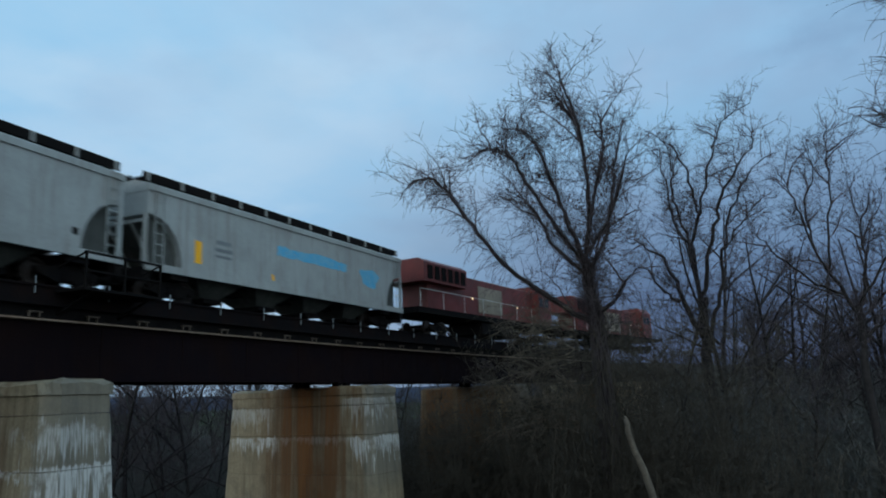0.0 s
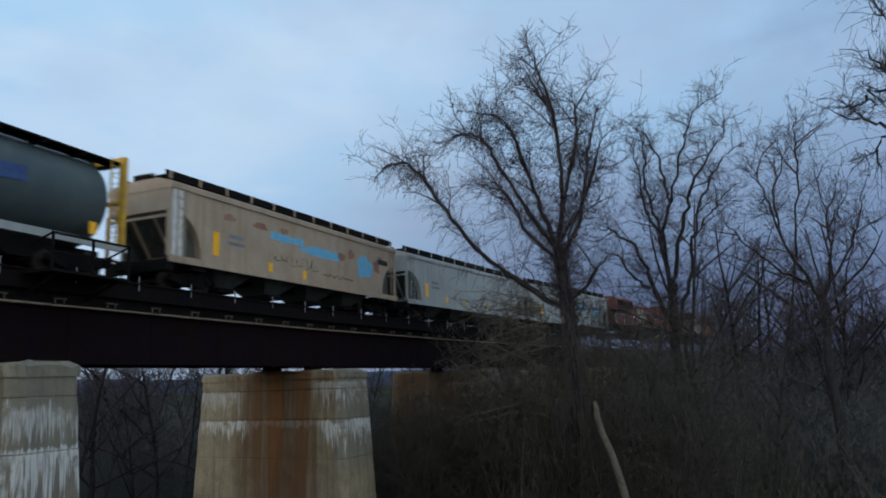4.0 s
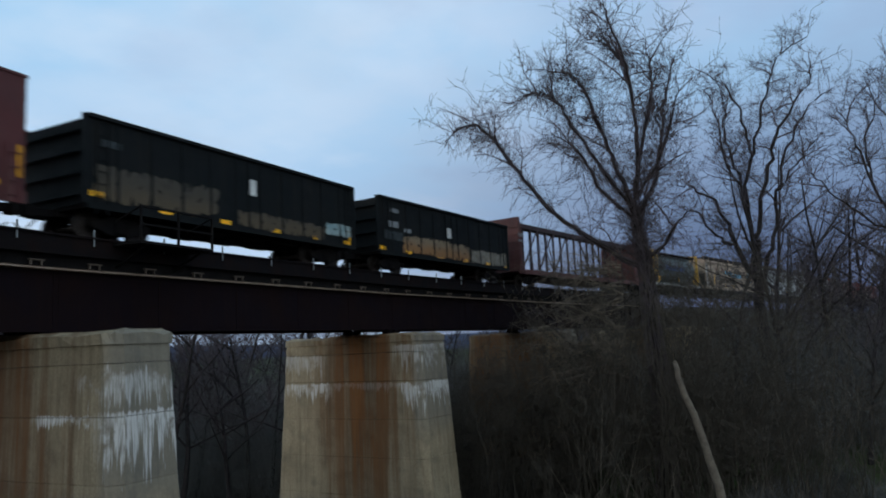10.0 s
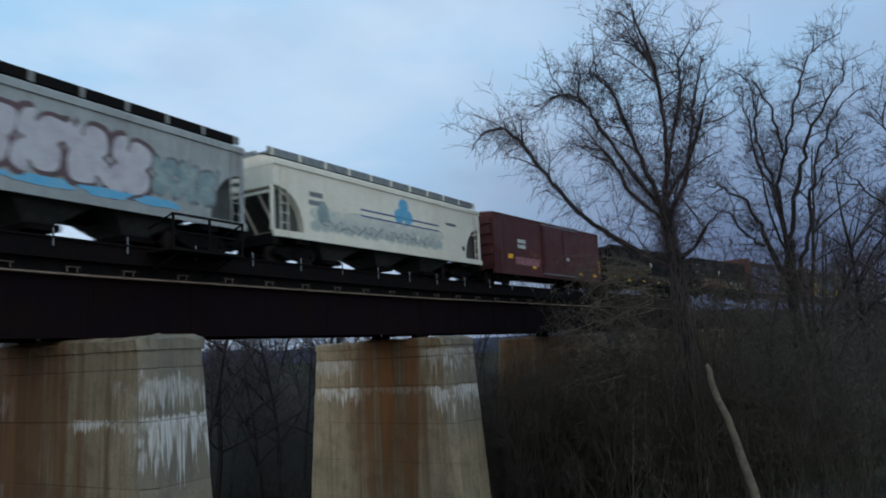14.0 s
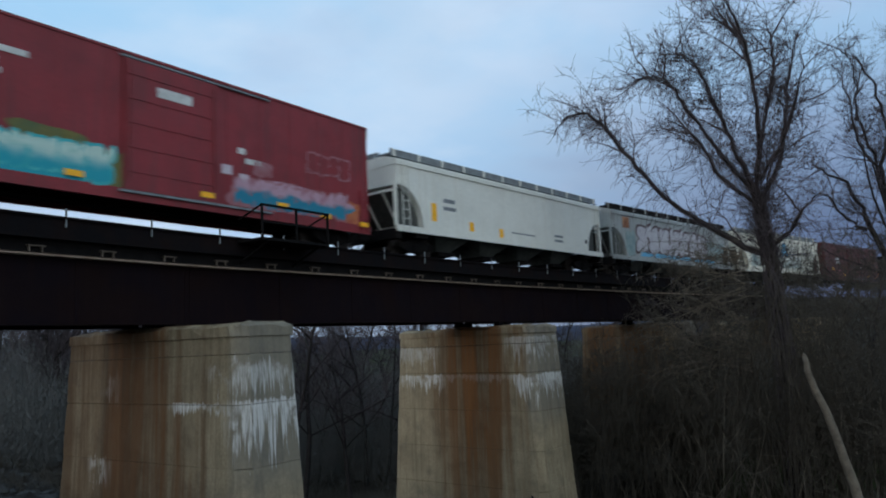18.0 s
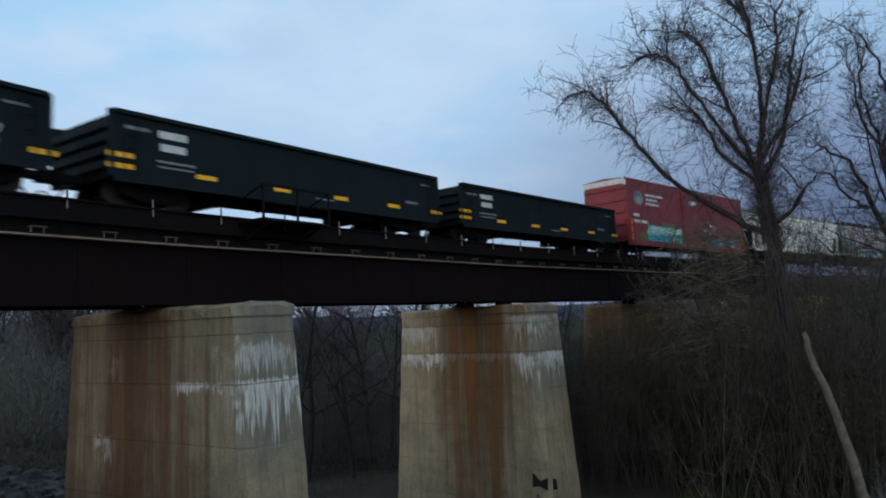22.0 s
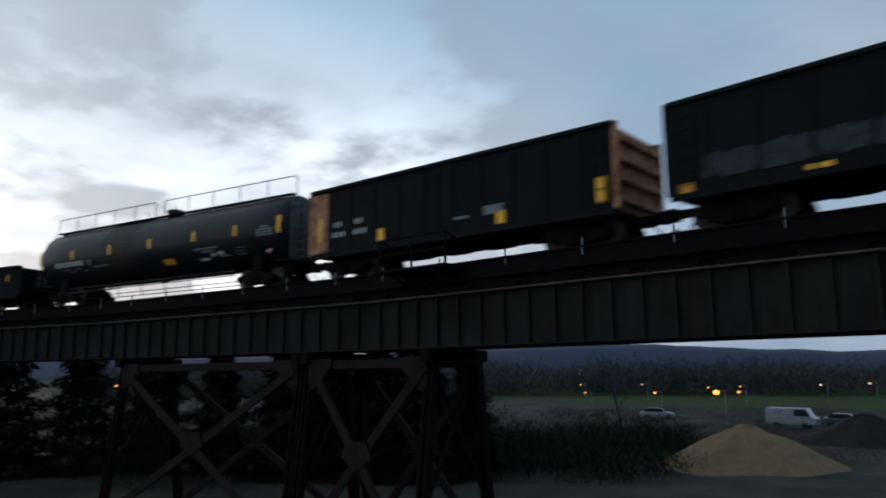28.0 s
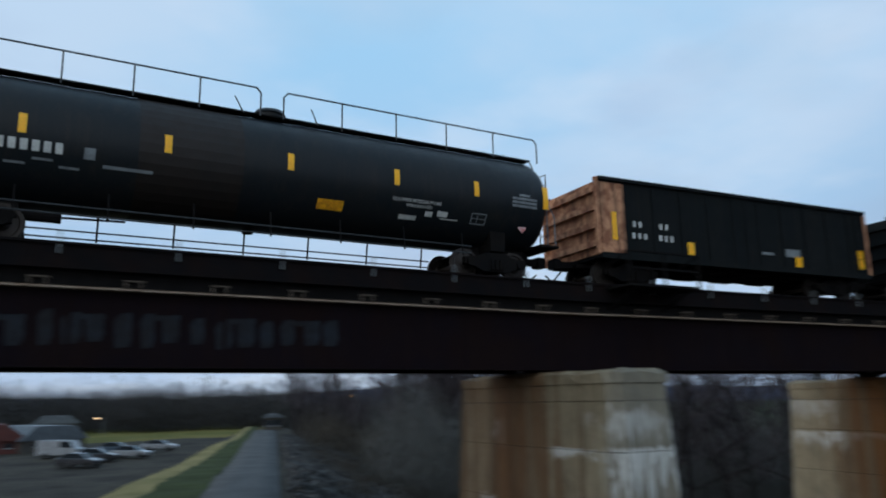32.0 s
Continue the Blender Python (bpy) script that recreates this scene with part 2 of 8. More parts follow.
M = dict(
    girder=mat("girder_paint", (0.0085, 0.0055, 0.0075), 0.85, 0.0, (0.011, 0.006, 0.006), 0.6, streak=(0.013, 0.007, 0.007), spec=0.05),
    girder_old=mat("weathered_girder_paint", (0.024, 0.025, 0.023), 0.85, 0.0, (0.015, 0.015, 0.014), 0.5, streak=(0.030, 0.022, 0.015), spec=0.08),
    # flange edges far paler than the webs: caught skylight is in the colour
    flange=mat("flange_edge_skylit", (0.3744, 0.288, 0.2232), 0.7, 0.0, (0.2592, 0.18, 0.1296), 2.0),
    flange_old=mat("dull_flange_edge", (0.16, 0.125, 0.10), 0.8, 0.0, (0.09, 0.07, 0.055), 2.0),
    treeline=mat("far_bare_woods", (0.066, 0.062, 0.058), 0.95, 0.0, (0.047, 0.046, 0.046), 0.05, bump=0.0, spec=0.03),
    stem=mat("gray_brown_stems", (0.084, 0.072, 0.0576), 0.95, 0.0, (0.054, 0.048, 0.0396), 1.0, bump=0.0, spec=0.05),
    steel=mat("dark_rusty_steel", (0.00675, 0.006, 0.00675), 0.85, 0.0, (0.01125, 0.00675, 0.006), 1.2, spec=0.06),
    tower_steel=mat("dusty_brown_steel", (0.0225, 0.018, 0.0171), 0.85, 0.0, (0.0135, 0.01035, 0.0099), 1.2, streak=(0.027, 0.01575, 0.01125), spec=0.1),
    # darker than the hopper bodies; for bays and end sheets
    bay_gray=mat("dark_bay_paint", (0.075, 0.08, 0.072), 0.7, 0.0, (0.045, 0.048, 0.045), 0.8, streak=(0.11, 0.11, 0.10)),
    rail=mat("rail_steel", (0.16, 0.12, 0.10), 0.4, 0.8, (0.10, 0.06, 0.04), 3.0),
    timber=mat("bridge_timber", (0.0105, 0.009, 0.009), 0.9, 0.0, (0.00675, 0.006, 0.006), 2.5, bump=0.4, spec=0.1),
    tag=mat("faded_blue_spray", (0.010, 0.014, 0.021), 0.8, 0.0, (0.0075, 0.007, 0.009), 2.0, spread=(0.35, 0.6)),
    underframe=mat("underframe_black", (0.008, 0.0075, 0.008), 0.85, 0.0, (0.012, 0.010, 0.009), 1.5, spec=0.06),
    wheel=mat("wheel_steel", (0.05, 0.04, 0.036), 0.5, 0.6, (0.03, 0.024, 0.02), 5.0),
    hopper_gray=mat("hopper_gray_paint", (0.38, 0.40, 0.39), 0.5, 0.0, (0.30, 0.31, 0.30), 0.5, streak=(0.25, 0.235, 0.21)),
    hopper_white=mat("hopper_white_paint", (0.78, 0.77, 0.70), 0.5, 0.0, (0.70, 0.69, 0.62), 0.5, streak=(0.70, 0.67, 0.58)),
    hopper_cream=mat("hopper_cream_paint", (0.82, 0.78, 0.66), 0.5, 0.0, (0.74, 0.69, 0.56), 0.5, streak=(0.73, 0.67, 0.53)),
    hopper_tan=mat("hopper_tan_paint", (0.42, 0.325, 0.24), 0.6, 0.0, (0.35, 0.26, 0.185), 0.5, streak=(0.30, 0.19, 0.12)),
    hopper_dark=mat("hopper_slate_paint", (0.055, 0.078, 0.085), 0.6, 0.0, (0.08, 0.10, 0.10), 0.5, streak=(0.11, 0.12, 0.11)),
    yellow=mat("safety_yellow_paint", (0.62, 0.36, 0.035), 0.5, 0.0, (0.45, 0.25, 0.04), 3.0),
    white=mat("white_lettering_paint", (0.66, 0.66, 0.63), 0.6, 0.0, (0.48, 0.48, 0.46), 3.0),
    gray_mark=mat("faded_gray_lettering", (0.22, 0.24, 0.25), 0.7, 0.0, (0.14, 0.15, 0.16), 3.0),
    tape=mat("yellow_reflective_tape", (1.0, 0.50, 0.0), 0.35, 0.0, (1.0, 0.45, 0.0), 8.0, bump=0.0, spec=0.5),
    orange=mat("orange_placard", (0.98, 0.46, 0.015), 0.5, 0.0, (0.6, 0.22, 0.02), 6.0),
    blue=mat("sky_blue_spray", (0.12, 0.42, 0.66), 0.7, 0.0, (0.20, 0.46, 0.62), 3.0),
    deep_blue=mat("dark_blue_paint", (0.05, 0.10, 0.26), 0.6),
    teal=mat("turquoise_spray", (0.03, 0.36, 0.40), 0.7, 0.0, (0.10, 0.50, 0.50), 2.0),
    pink=mat("pale_pink_spray", (0.55, 0.42, 0.48), 0.7, 0.0, (0.62, 0.58, 0.60), 2.0),
    wine=mat("wine_red_spray", (0.26, 0.05, 0.07), 0.7),
    gon_black=mat("gondola_black_paint", (0.0068, 0.0088, 0.0096), 0.7, 0.0, (0.0104, 0.0112, 0.0112), 0.5, streak=(0.0144, 0.0136, 0.012), spec=0.08),
    gon_slate=mat("gondola_slate_paint", (0.00864, 0.0144, 0.01728), 0.7, 0.0, (0.01152, 0.01728, 0.01944), 0.5, streak=(0.01512, 0.01872, 0.01944), spec=0.08),
    box_brown=mat("boxcar_brown_paint", (0.092, 0.022, 0.021), 0.6, 0.0, (0.070, 0.019, 0.018), 0.5, streak=(0.105, 0.038, 0.030)),
    box_red=mat("boxcar_red_paint", (0.26, 0.030, 0.036), 0.5, 0.0, (0.19, 0.026, 0.030), 0.5, streak=(0.14, 0.035, 0.035)),
    beam_red=mat("flatcar_red_brown_paint", (0.091, 0.0294, 0.0266), 0.6, 0.0, (0.063, 0.0238, 0.021), 0.8, streak=(0.112, 0.0525, 0.0385)),
    rail_gray=mat("dark_galvanised_rail", (0.06, 0.065, 0.07), 0.6, 0.3, (0.04, 0.043, 0.046), 4.0),
    hazard=mat("hazard_red_and_white", (0.5, 0.16, 0.15), 0.6, 0.0, (0.6, 0.5, 0.48), 9.0, bump=0.0),
    rose=mat("dull_rose_spray", (0.36, 0.17, 0.19), 0.7, 0.0, (0.30, 0.10, 0.11), 3.0),
    rust_spot=mat("rust_bloom", (0.25, 0.12, 0.085), 0.9, 0.0, (0.33, 0.20, 0.14), 3.0),
    rust_dim=mat("dim_tan_haze", (0.17, 0.075, 0.055), 0.9, 0.0, (0.10, 0.032, 0.028), 3.0),
    faded_gray_dull=mat("chalky_gray_tan_spray", (0.24, 0.22, 0.18), 0.8, 0.0, (0.12, 0.10, 0.08), 2.5),
    ink=mat("black_marker_paint", (0.03, 0.03, 0.028), 0.8),
    teal_gray=mat("gray_teal_spray", (0.20, 0.29, 0.30), 0.8, 0.0, (0.34, 0.40, 0.38), 2.0),
    orange_haze=mat("faded_orange_spray", (0.50, 0.17, 0.07), 0.8, 0.0, (0.34, 0.08, 0.05), 3.0),
    red_tape=mat("orange_red_reflector", (0.85, 0.20, 0.02), 0.5, 0.0, (0.7, 0.14, 0.03), 6.0),
    dim_mark=mat("dim_gray_marks", (0.035, 0.045, 0.048), 0.8, 0.0, (0.02, 0.025, 0.028), 2.0),
    pale_white=mat("pale_white_spray", (0.56, 0.54, 0.56), 0.7, 0.0, (0.46, 0.42, 0.46), 2.0),
    wine_gray=mat("dull_wine_spray", (0.15, 0.09, 0.10), 0.8, 0.0, (0.10, 0.08, 0.08), 3.0),
    olive=mat("olive_spray", (0.17, 0.15, 0.05), 0.8, 0.0, (0.10, 0.13, 0.06), 2.0),
    leaf=mat("leaf_green_spray", (0.03, 0.11, 0.045), 0.8, 0.0, (0.02, 0.07, 0.03), 3.0),
    # same flatcar paint, darkened so the open truss reads as a silhouette
    beam_dark=mat("backlit_red_brown_paint", (0.034, 0.017, 0.018), 0.7, 0.0, (0.022, 0.013, 0.014), 0.8, streak=(0.05, 0.026, 0.022)),
    tank=mat("tank_black_paint", (0.010, 0.013, 0.016), 0.4, 0.0, (0.015, 0.016, 0.017), 0.7, streak=(0.022, 0.020, 0.019), spec=0.18),
    tank_band=mat("oil_stained_band", (0.0165, 0.011, 0.0088), 0.6, 0.0, (0.0121, 0.00935, 0.00825), 1.0),
    rust_end=mat("rusted_orange_end", (0.55, 0.27, 0.15), 0.85, 0.0, (0.27, 0.11, 0.06), 2.4, spread=(0.42, 0.58), streak=(0.07, 0.04, 0.028), bump=0.4),
    loco=mat("locomotive_red_paint", (0.16, 0.030, 0.026), 0.5, 0.0, (0.11, 0.026, 0.022), 0.6),
    loco_beige=mat("locomotive_beige_paint", (0.30, 0.25, 0.19), 0.6),
    glass=mat("dark_window_glass", (0.02, 0.025, 0.03), 0.1, bump=0.0),
    concrete=mat("weathered_concrete", (0.315, 0.254, 0.164), 0.9, 0.0, (0.235, 0.188, 0.12), 0.7, streak=(0.165, 0.126, 0.078), bump=0.5, bump_scale=12),
    stone=mat("rough_gray_stone", (0.27, 0.25, 0.215), 0.95, 0.0, (0.10, 0.088, 0.07), 2.6, streak=(0.12, 0.105, 0.085), bump=0.9, bump_scale=7),
    moss_grass=mat("damp_green_grass", (0.050, 0.060, 0.023), 0.95, 0.0, (0.034, 0.043, 0.017), 0.4, bump=0.6, bump_scale=30, spec=0.06),
    spray=mat("gray_green_spray", (0.50, 0.53, 0.47), 0.7, 0.0, (0.72, 0.70, 0.60), 2.0),
    bark=mat("gray_brown_bark", (0.036, 0.032, 0.032), 0.95, 0.0, (0.025, 0.022, 0.022), 3.0, bump=0.5, spec=0.1),
    bark_pale=mat("bare_pale_wood", (0.15, 0.125, 0.095), 0.9, 0.0, (0.085, 0.07, 0.055), 3.0, bump=0.5),
    twig=mat("bare_twigs", (0.088, 0.073, 0.078), 0.95, 0.0, (0.066, 0.057, 0.062), 2.0, bump=0.0, spec=0.05),
    # one brush in two tones: scrub shaded darker, brush lightened with haze
    scrub=mat("brown_scrub_shaded", (0.075, 0.064, 0.052), 0.95, 0.0, (0.05, 0.046, 0.04), 0.6, bump=0.0, spec=0.05),
    brush=mat("dry_brush_hazed", (0.118, 0.116, 0.110), 0.95, 0.0, (0.09, 0.094, 0.090), 0.8, bump=0.0, spec=0.05),
    evergreen=mat("dark_evergreen", (0.014, 0.019, 0.012), 0.95, 0.0, (0.010, 0.013, 0.008), 1.0, bump=0.0, spec=0.05),
    grass=mat("winter_grass", (0.06375, 0.0561, 0.0221), 0.95, 0.0, (0.102, 0.0782, 0.034), 0.25, bump=0.6, bump_scale=30, spec=0.06),
    field=mat("dull_green_field", (0.034, 0.056, 0.018), 0.95, 0.0, (0.048, 0.048, 0.020), 0.05, bump=0.5, bump_scale=8, spec=0.04),
    soil=mat("damp_soil_and_leaves", (0.0392, 0.0336, 0.0266), 0.95, 0.0, (0.0588, 0.0504, 0.0378), 0.3, bump=0.7, bump_scale=10, spec=0.06),
    asphalt=mat("gray_asphalt_path", (0.0975, 0.0975, 0.0975), 0.9, 0.0, (0.07313, 0.07313, 0.07313), 0.5, bump=0.3, bump_scale=40, spec=0.06),
    riprap=mat("riprap_stone", (0.066, 0.0648, 0.0636), 0.95, 0.0, (0.036, 0.0354, 0.0348), 2.0, bump=0.5, island=0.4, spec=0.06),
    yard=mat("yard_gravel", (0.058, 0.051, 0.041), 0.95, 0.0, (0.024, 0.022, 0.019), 0.16, bump=0.6, bump_scale=12, spec=0.06),
    sand=mat("sand_heap", (0.19, 0.125, 0.072), 0.95, 0.0, (0.14, 0.092, 0.052), 0.8, bump=0.7, bump_scale=9, spec=0.06),
    dark_heap=mat("dark_soil_heap", (0.0168, 0.0144, 0.01344), 0.95, 0.0, (0.0264, 0.0216, 0.01824), 0.8, bump=0.8, bump_scale=8, spec=0.06),
    # woods coloured blue: the haze of distance is in the base colour
    hill=mat("wooded_ridge_haze_blue", (0.013, 0.023, 0.058), 1.0, 0.0, (0.010, 0.018, 0.046), 0.004, bump=0.0),
    straw=mat("pale_straw_grass", (0.235, 0.19, 0.085), 0.95, 0.0, (0.15, 0.13, 0.055), 0.35, bump=0.6, bump_scale=30, spec=0.06),
    straw_field=mat("yellowed_winter_field", (0.15, 0.125, 0.042), 0.95, 0.0, (0.085, 0.088, 0.026), 0.05, bump=0.5, bump_scale=8, spec=0.04),
    wall_tan=mat("tan_block_wall", (0.19, 0.12, 0.07), 0.85, 0.0, (0.13, 0.085, 0.05), 1.0),
    roof_red=mat("red_brown_roof", (0.102, 0.033, 0.027), 0.8, 0.0, (0.072, 0.027, 0.024), 1.0),
    roof_gray=mat("gray_metal_roof", (0.09, 0.1013, 0.1125), 0.5, 0.2, (0.117, 0.1305, 0.144), 1.0),
    wall_pale=mat("pale_siding", (0.055, 0.05, 0.045), 0.8, 0.0, (0.075, 0.0675, 0.0575), 1.0),
    car_white=mat("white_car_paint", (0.275, 0.285, 0.3), 0.3, coat=0.5),
    car_blue=mat("gray_blue_car_paint", (0.06, 0.084, 0.114), 0.3, coat=0.5),
    car_dark=mat("dark_car_paint", (0.035, 0.035, 0.04), 0.3, coat=0.5),
    tyre=mat("black_tyre_rubber", (0.02, 0.02, 0.02), 0.9),
    lamp=glow_mat("sodium_lamp", (1.0, 0.33, 0.05), 4.5),
    lamp_white=glow_mat("pale_lamp", (1.0, 0.62, 0.32), 3.0),
    lamp_red=glow_mat("red_beacon", (1.0, 0.06, 0.03), 4.0),
)


# ---- mesh helpers ----
def box(bm, x0, x1, y0, y1, z0, z1, m=None):
    vs = [bm.verts.new(m @ Vector(c) if m else c) for c in ((x0, y0, z0), (x1, y0, z0), (x1, y1, z0), (x0, y1, z0), (x0, y0, z1), (x1, y0, z1), (x1, y1, z1), (x0, y1, z1))]
    for f in ((3, 2, 1, 0), (4, 5, 6, 7), (0, 1, 5, 4), (1, 2, 6, 5), (2, 3, 7, 6), (3, 0, 4, 7)):
        bm.faces.new([vs[i] for i in f])
    return vs


def tube(bm, a, b, r0, r1=None, n=6, cap=True):
    a, b = Vector(a), Vector(b)
    r1 = r0 if r1 is None else r1
    d = (b - a).normalized()
    u = d.orthogonal().normalized()
    w = d.cross(u)
    rings = []
    for p, r in ((a, r0), (b, r1)):
        rings.append([bm.verts.new(p + r * (math.cos(2 * math.pi * i / n) * u + math.sin(2 * math.pi * i / n) * w)) for i in range(n)])
    for i in range(n):
        bm.faces.new((rings[0][i], rings[0][(i + 1) % n], rings[1][(i + 1) % n], rings[1][i]))
    if cap:
        bm.faces.new(rings[0][::-1])
        bm.faces.new(rings[1])


def prism(bm, outline, x0, x1):
    """An outline in (y, z) drawn along x."""
    a = [bm.verts.new((x0, y, z)) for y, z in outline]
    b = [bm.verts.new((x1, y, z)) for y, z in outline]
    n = len(outline)
    for i in range(n):
        bm.faces.new((a[i], b[i], b[(i + 1) % n], a[(i + 1) % n]))
    bm.faces.new(a)
    bm.faces.new(b[::-1])


def slab(bm, outline, y0, y1):
    """An outline in (x, z) with a thickness from y0 to y1."""
    a = [bm.verts.new((x, y0, z)) for x, z in outline]
    b = [bm.verts.new((x, y1, z)) for x, z in outline]
    n = len(outline)
    for i in range(n):
        bm.faces.new((a[i], a[(i + 1) % n], b[(i + 1) % n], b[i]))
    bm.faces.new(a[::-1])
    bm.faces.new(b)


def link(name, bm, material, bevel=0.0, smooth=False):
    bmesh.ops.recalc_face_normals(bm, faces=bm.faces)
    if bevel:
        bmesh.ops.bevel(bm, geom=bm.edges[:], offset=bevel, segments=1, affect="EDGES", clamp_overlap=True)
    me = bpy.data.meshes.new(name)
    bm.to_mesh(me)
    bm.free()
    if smooth:
        me.shade_smooth()
    me.materials.append(M[material])
    return new(name, me)


def part(name, bm, material, parent, label="", bevel=0.0, smooth=False):
    ob = link(name, bm, material, bevel, smooth)
    ob.parent = parent
    return tagged(ob, label)


def mesh_part(name, verts, faces, material, parent=None, label="", smooth=False):
    me = bpy.data.meshes.new(name)
    me.from_pydata(verts, [], faces)
    me.materials.append(M[material])
    if smooth:
        me.shade_smooth()
    ob = new(name, me)
    if parent:
        ob.parent = parent
    return tagged(ob, label)


def thing(name, label, category, m=None, group=""):
    ob = new(name)
    if m is not None:
        ob.matrix_basis = m
    return tagged(ob, label, category, group)


# ---- the line of the track: a long curve round the camera, straight at both ends ----
def track_y(x):
    c = min(max(x, -55.0), 70.0)
    lo = min((c + 12) / 30, 0.0)
    y = 18.15 + 0.05499 * c - 0.0020488 * c * c - 2.1544 * lo * lo
    slope = 0.05499 - 0.0040976 * c - 0.14363 * lo
    return y + slope * (x - c), slope


STEP = 0.25
_xs = np.arange(-420.0, 470.0, STEP)
_ys = np.array([track_y(float(x))[0] for x in _xs])
_ss = np.concatenate([[0.0], np.cumsum(np.hypot(np.diff(_xs), np.diff(_ys)))])
_ss -= np.interp(0.0, _xs, _ss)
RAIL = 9.65


def on_track(s, side=1.6, z=RAIL):
    """The pose at s metres along the near car sides' line, moved to the far side by side metres; x runs along the track."""
    x = float(np.interp(s, _ss, _xs))
    y, slope = track_y(x)
    a = math.atan(slope)
    return pose(x - math.sin(a) * side, y + math.cos(a) * side, z, 0, 0, math.degrees(a))


def track_s(x):
    return float(np.interp(x, _xs, _ss))


# ---- ground: one sheet, with the ramped path, the bank and the flat yard ----


def path_x(y):
    return 5.2 + (y - 24) * 0.272 if y > 12 else 1.94 * (y / 12)


def shoulder(y):
    """How far the flat grass reaches from the path before the bank falls to the yard."""
    return 3.4 + 2.6 * min(max((y - 8) / 14, 0.0), 1.0) - 2.8 * min(max((y - 30) / 70, 0.0), 1.0)


def ground_z(x, y):
    px = path_x(y)
    top = 2.2 + 2.15 * max(0.0, 1 - max(y, 0) / 22) if y > -4 else 4.35
    top *= min(1.0, max(0.0, (190 - y) / 60))
    d = x - px
    side = max(abs(d) - (shoulder(y) if d < 0 else 2.7 if y > 8 else 3.4), 0.0)
    base = 0.0 if d < 0 else -3.0 + 1.6 * min(1.0, max(0.0, (d - 34) / 12))
    z = max(base, top - side * (0.42 if d < 0 else 0.30))
    if x > 70 or x < -70:  # banks under the far ends of the bridge
        ty, _ = track_y(x)
        far = abs(y - (ty + 1.6))
        rise = min(1.0, (abs(x) - 70) / 6)
        z = max(z, min(8.6 * rise, 8.6 - max(far - 3.5, 0) * 0.6))
    return z + 0.10 * noise.noise((x * 0.35, y * 0.35, 0)) + 0.25 * noise.noise((x * 0.06, y * 0.06, 3))


def spaced(lo, hi, fine_lo, fine_hi, step):
    out = list(np.arange(fine_lo, fine_hi + 0.01, step))
    d, v = step, fine_hi
    while v < hi:
        d *= 1.22
        v += d
        out.append(v)
    d, v = step, fine_lo
    while v > lo:
        d *= 1.22
        v -= d
        out.insert(0, v)
    return [float(v) for v in out]


def build_ground():
    xs, ys = spaced(-2600, 2600, -75, 130, 1.5), spaced(-2600, 2600, -12, 160, 1.5)
    verts = [(x, y, ground_z(x, y)) for y in ys for x in xs]
    nx = len(xs)
    faces, slots = [], []
    for j in range(len(ys) - 1):
        for i in range(nx - 1):
            faces.append((j * nx + i, j * nx + i + 1, (j + 1) * nx + i + 1, (j + 1) * nx + i))
            x, y = (xs[i] + xs[i + 1]) / 2, (ys[j] + ys[j + 1]) / 2
            d = x - path_x(y)
            wob = 3 * noise.noise((x * 0.1, y * 0.1, 9))
            if -shoulder(y) - 0.4 < d < 0 and y < 190:
                slots.append(0)  # grass on the bank
            elif 0 <= d < 12 and y < 150:
                slots.append(2)
            elif x > 24 and y < 12 and x < 60:
                slots.append(4)
            elif d < 0 and y + wob < 62:
                slots.append(3)
            elif y + wob < (150 if -6 + wob < x and d < 0 else 122):
                slots.append(3 if d < 0 else 2)
            else:
                slots.append(5 if d < 0 and x > -6 + wob else 1)
    me = bpy.data.meshes.new("ground")
    me.from_pydata(verts, [], faces)
    for k in ("grass", "field", "soil", "yard", "moss_grass", "straw_field"):
        me.materials.append(M[k])
    me.polygons.foreach_set("material_index", slots)
    me.shade_smooth()
    return tagged(new("ground", me), "winter grass, yard gravel and damp soil", "ground", kind="structure")


build_ground()


def build_path():
    verts, faces = [], []
    ys = [6 + 1.0 * i for i in range(110)]
    for y in ys:
        for e in (-1, -0.33, 0.33, 1):
            x = path_x(y) + e * 1.65
            verts.append((x, y, ground_z(path_x(y), y) + 0.13 + 0.02 * (1 - e * e)))
        for e in (-1, 1):
            x = path_x(y) + e * 1.66
            verts.append((x, y, ground_z(path_x(y), y) - 0.4))
    for j in range(len(ys) - 1):
        a, b = j * 6, j * 6 + 6
        for i in range(3):
            faces.append((a + i, a + i + 1, b + i + 1, b + i))
        faces.append((a + 4, a, b, b + 4))
        faces.append((a + 3, a + 5, b + 5, b + 3))
    tagged(mesh_part("path", verts, faces, "asphalt", smooth=True), "gray asphalt riverside path on the bank", "path", kind="structure")


build_path()


def verge(name, label, material, inner, outer):
    """A strip of grass along the path's left edge, lying on the shoulder of the bank, with a ragged outer edge."""
    verts, faces = [], []
    rows, cols = 260, 5
    for j in range(rows):
        y = 6 + 0.5 * j
        ragged = 0.35 * noise.noise((y * 0.4, inner, 2)) + 0.18 * noise.noise((y * 1.7, outer, 7))
        for i in range(cols):
            d = 1.64 + (inner + (outer - inner) * i / (cols - 1)) * (shoulder(y) - 1.64) + (ragged if i == cols - 1 else 0.0)
            x = path_x(y) - d
            verts.append((x, y, ground_z(x, y) + (0.16 if 0 < i < cols - 1 or inner == 0 else 0.13) - (0.2 if i == cols - 1 and outer > 1 else 0.0)))
    for j in range(rows - 1):
        for i in range(cols - 1):
            a = j * cols + i
            faces.append((a, a + cols, a + cols + 1, a + 1))
    tagged(mesh_part(name, verts, faces, material, None, "", True), label, "grass", kind="structure")


